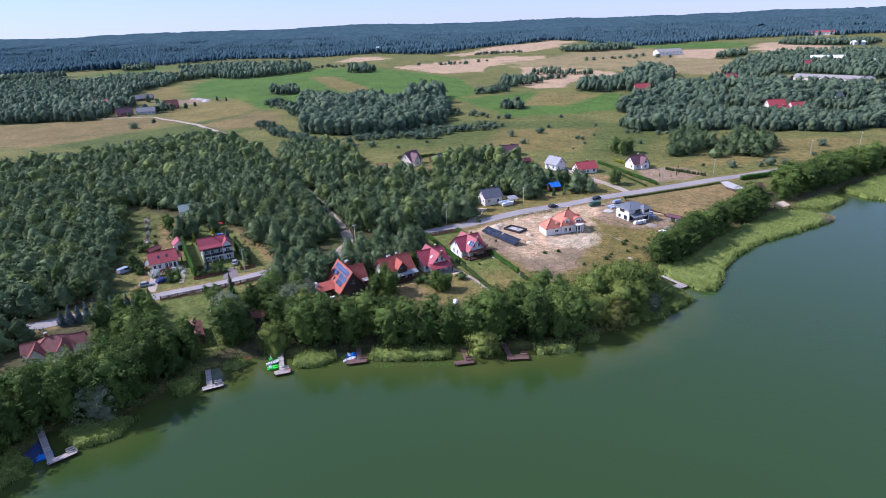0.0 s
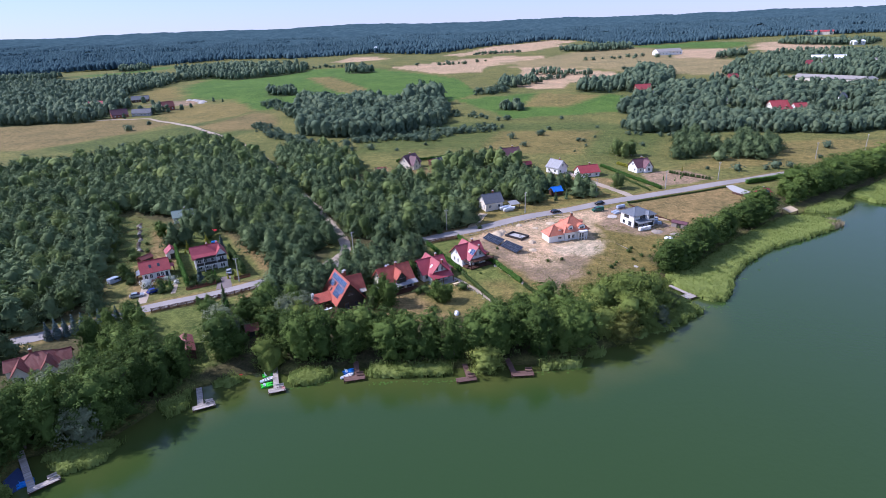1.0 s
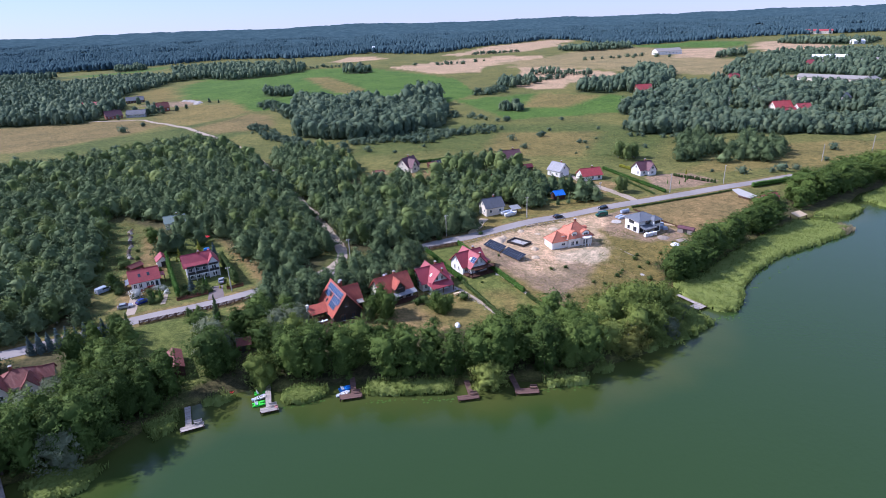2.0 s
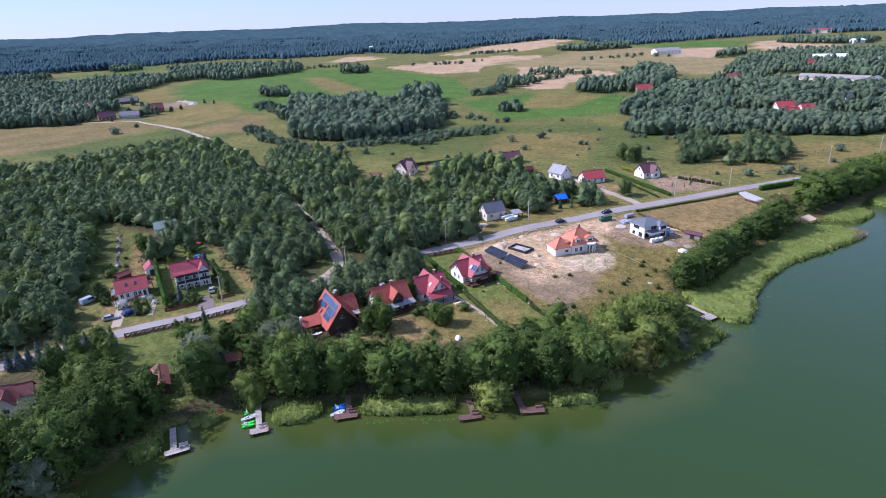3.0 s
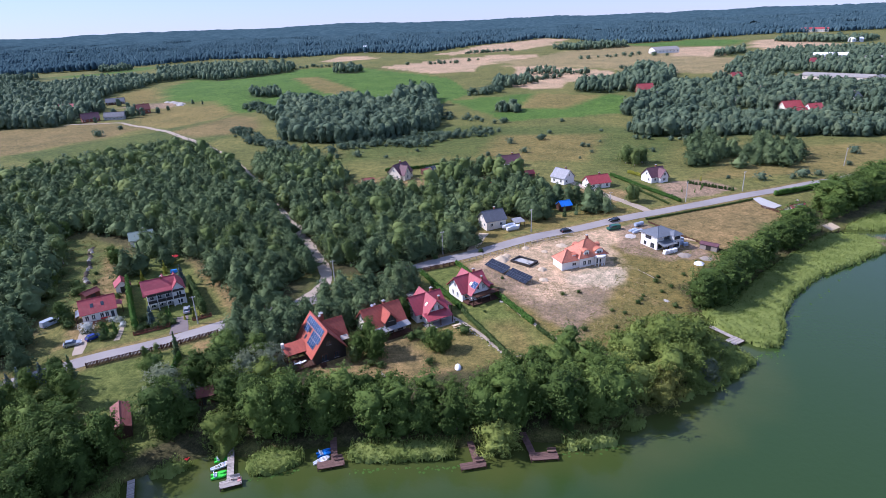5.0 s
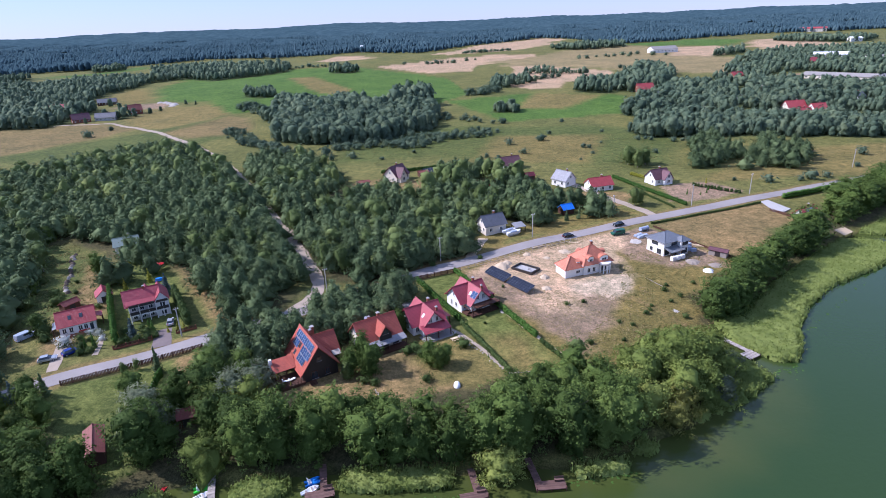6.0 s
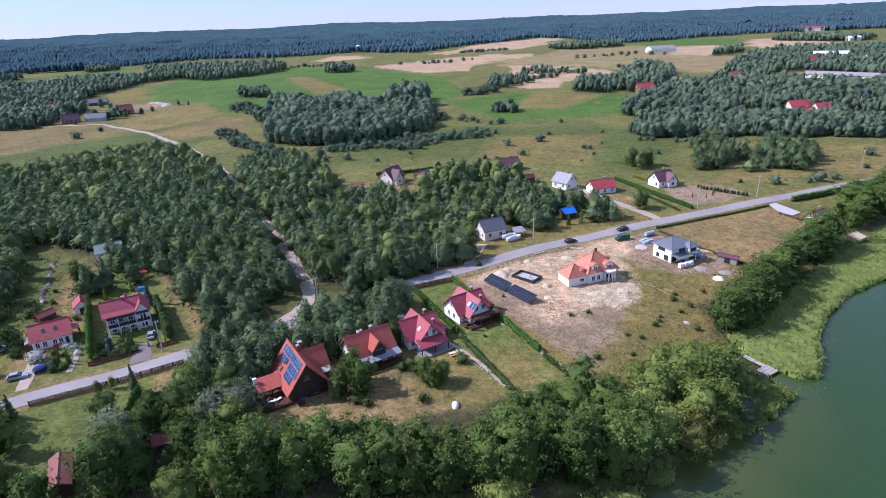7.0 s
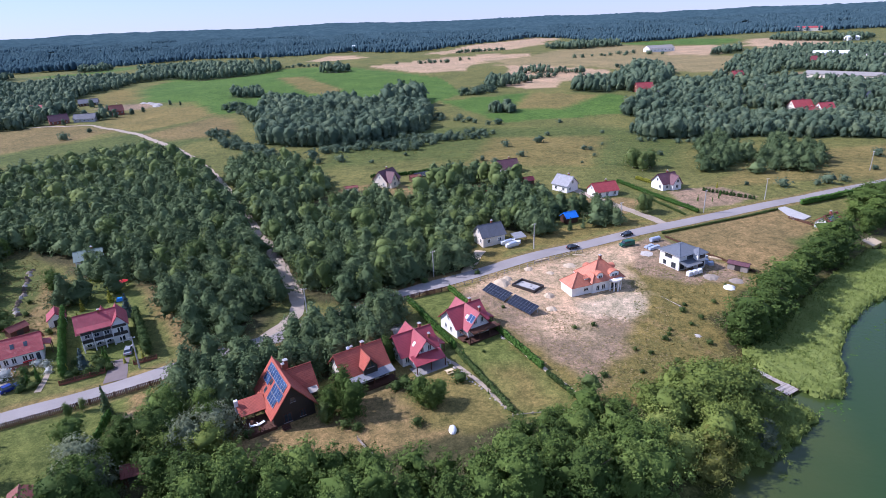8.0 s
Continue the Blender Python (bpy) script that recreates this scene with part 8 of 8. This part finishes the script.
trees("shrub", (-86.2, 181.0, 0.9), (-82.6, 182.2, 0.8), (-80.4, 183.0, 0.85), (-78.6, 184.2, 0.7), (-81.6, 186.0, 0.9), (-84.4, 188.6, 0.7), (-88.2, 187.0, 0.7), (-98.6, 183.6, 0.8), (-95.8, 179.2, 0.9),
      (-94.4, 176.4, 0.8), (-92.6, 177.4, 0.7), (-101.4, 180.6, 0.7), (-110.5, 187.5, 1.4), (-113, 191, 1.3), (-108, 184, 1.0), (-118, 206, 1.3), (-122, 212, 1.1), (-126, 205, 1.4), (-132, 222, 1.0), (-146, 236, 1.2), (-112, 226, 1.0), (-108, 236, 0.9))
trees("yellow", (-76.2, 186.2, 0.55), (-111, 237, 0.8), (-74.2, 187.6, 0.6))
trees("alder", (-118, 230, 0.5), (-121, 234, 0.45), (-130, 214, 0.45), (-154, 262, 0.5), (-112, 188, 0.45))
trees("birch", (-78.5, 166.5, 0.3), (-76.2, 168, 0.28))
for k in range(16):
    t = k / 15
    x, y = -136 + 16 * t, 247 - 33 * t
    heap(x + rng.uniform(-0.6, 0.6), y + rng.uniform(-0.5, 0.5), rng.uniform(0.7, 1.2), rng.uniform(0.6, 1.2), ("bark", "soil", "stone", "bark")[k % 4], "low heap of rubble and timber in a garden", "garden_heap", "heap")
for k in range(22):
    t = k / 21
    x, y = 0.7 + 11.7 * t + rng.uniform(-0.5, 0.5), 180 - 20 * t + rng.uniform(-0.5, 0.5)
    heap(x, y, rng.uniform(0.25, 0.55), rng.uniform(0.15, 0.4), "stone", "pale boulder in a garden border", "boulder", "stone")
for x, y, rz in ((-37.8, 158.6, 20), (-36.6, 159.3, 50), (-34.4, 160.8, 0)):
    ob = thing("deck_chair", (x, y, hz(x, y) + 0.58), rz, "white garden lounger on a timber terrace", "chair", "terrace loungers")
    part("seat", Geo().box(0, 0, 0.38, 1.5, 0.6, 0.08), M["whiteplastic"], ob)
    part("backrest", Geo().box(-0.8, 0, 0.62, 0.1, 0.6, 0.6), M["whiteplastic"], ob)
    for sx in (-0.6, 0.6):
        for sy in (-0.25, 0.25):
            part("leg", Geo().box(sx, sy, 0.17, 0.06, 0.06, 0.36), M["whiteplastic"], ob)
well = thing("fire_ring", (15.2, 187.8, hz(15, 188)), 0, "round stone fire ring on a lawn", "fire pit")
part("ring", Geo().tube((0, 0, -0.1), (0, 0, 0.3), 0.9, 0.8, 14), M["stone"], well)
part("ash", Geo().tube((0, 0, 0.3), (0, 0, 0.33), 0.55, 0.5, 12), M["dark"], well)
swing = thing("garden_bench", (-93.5, 220.5, hz(-93, 220)), 20, "bright blue garden cover on a lawn", "bench")
part("seat", Geo().box(0, 0, 0.5, 2.4, 1.3, 0.9, 0, 0.8), M["blueplastic"], swing)
rb = thing("parasol", (-97, 230, hz(-97, 230)), 0, "red garden parasol beside conifers", "parasol")
part("pole", Geo().tube((0, 0, -0.1), (0, 0, 2.4), 0.03, n=6), M["alu"], rb)
part("canopy", Geo().tube((0, 0, 2.0), (0, 0, 2.5), 1.5, 0.1, 8), M["redplastic"], rb)
gp = thing("gate_wall", (142, 236, hz(142, 236)), 30, "thatched beach shelter with a pale roof", "shelter")
lean_roof(gp, -3, 3, -1.8, 1.8, 2.0, 3.0, "palewood", "roof", posts=[(-2.8, -1.6), (2.8, -1.6), (-2.8, 1.6), (2.8, 1.6)])
timber = thing("timber_edge", (62, 203, hz(62, 203)), -66, "long pale timber kerb in rough grass", "timber")
part("board", Geo().box(0, 0, 0.04, 9, 0.08, 0.10), M["greywood"], timber)
for x, y, rz, L in ((86.2, 231, -30, 5), (87.4, 229.6, -30, 4), (33, 233.5, 25, 5), (46, 237, -20, 4)):
    ob = thing("timber_stack", (x, y, hz(x, y)), rz, "stack of raw building timber", "timber")
    for k in range(3):
        part("beam", Geo().box(0, k * 0.28 - 0.28, 0.15, L - k * 0.4, 0.22, 0.3), M["palewood"], ob)

trees("blossom", (-101.6, 181.5, 1.15), (-97.5, 187.2, 0.7), (-95.0, 186.4, 0.75), (-93.0, 184.0, 0.6))
table = thing("picnic_table", (1.2, 174.7, hz(1.2, 174.7)), 25, "small pale timber picnic table on a lawn", "table")
part("tabletop", Geo().box(0, 0, 0.72, 1.7, 0.8, 0.06), M["palewood"], table)
for side in (-0.75, 0.75):
    part("bench_seat", Geo().box(0, side, 0.43, 1.7, 0.28, 0.05), M["palewood"], table)
for end in (-0.6, 0.6):
    part("leg", Geo().box(end, 0, 0.34, 0.09, 1.5, 0.09).box(end, 0, 0.35, 0.09, 0.5, 0.7), M["palewood"], table)
r_lily = np.random.default_rng(44)
pads = Geo()
for x0, y0, x1, y1, wide, n in ((-22, 125.4, 0, 125.2, 0.7, 50), (20, 126.9, 33, 129, 0.6, 26), (73, 157.5, 80, 159.5, 1.4, 26), (92, 175, 128, 204, 0.7, 26), (-40, 124, -31, 126, 0.5, 20)):
    for t, o in zip(r_lily.uniform(0, 1, n), r_lily.normal(0, 1, n)):
        cx, cy = x0 + (x1 - x0) * t + 0.3 * o, y0 + (y1 - y0) * t - abs(o) * wide
        rad, a0 = r_lily.uniform(0.14, 0.32), r_lily.uniform(0, 6.28)
        rim = [(cx + math.cos(a0 + 0.3 + k * 0.8) * rad, cy + math.sin(a0 + 0.3 + k * 0.8) * rad, 0.02 + 0.01 * (k % 2)) for k in range(8)]
        pads.poly([(cx, cy, 0.015)] + rim)
tagged(new("water_lilies", pads.mesh("water_lilies", M["thuja"])), "scattered green lily pads floating before the reeds", "water plants", kind="stuff")
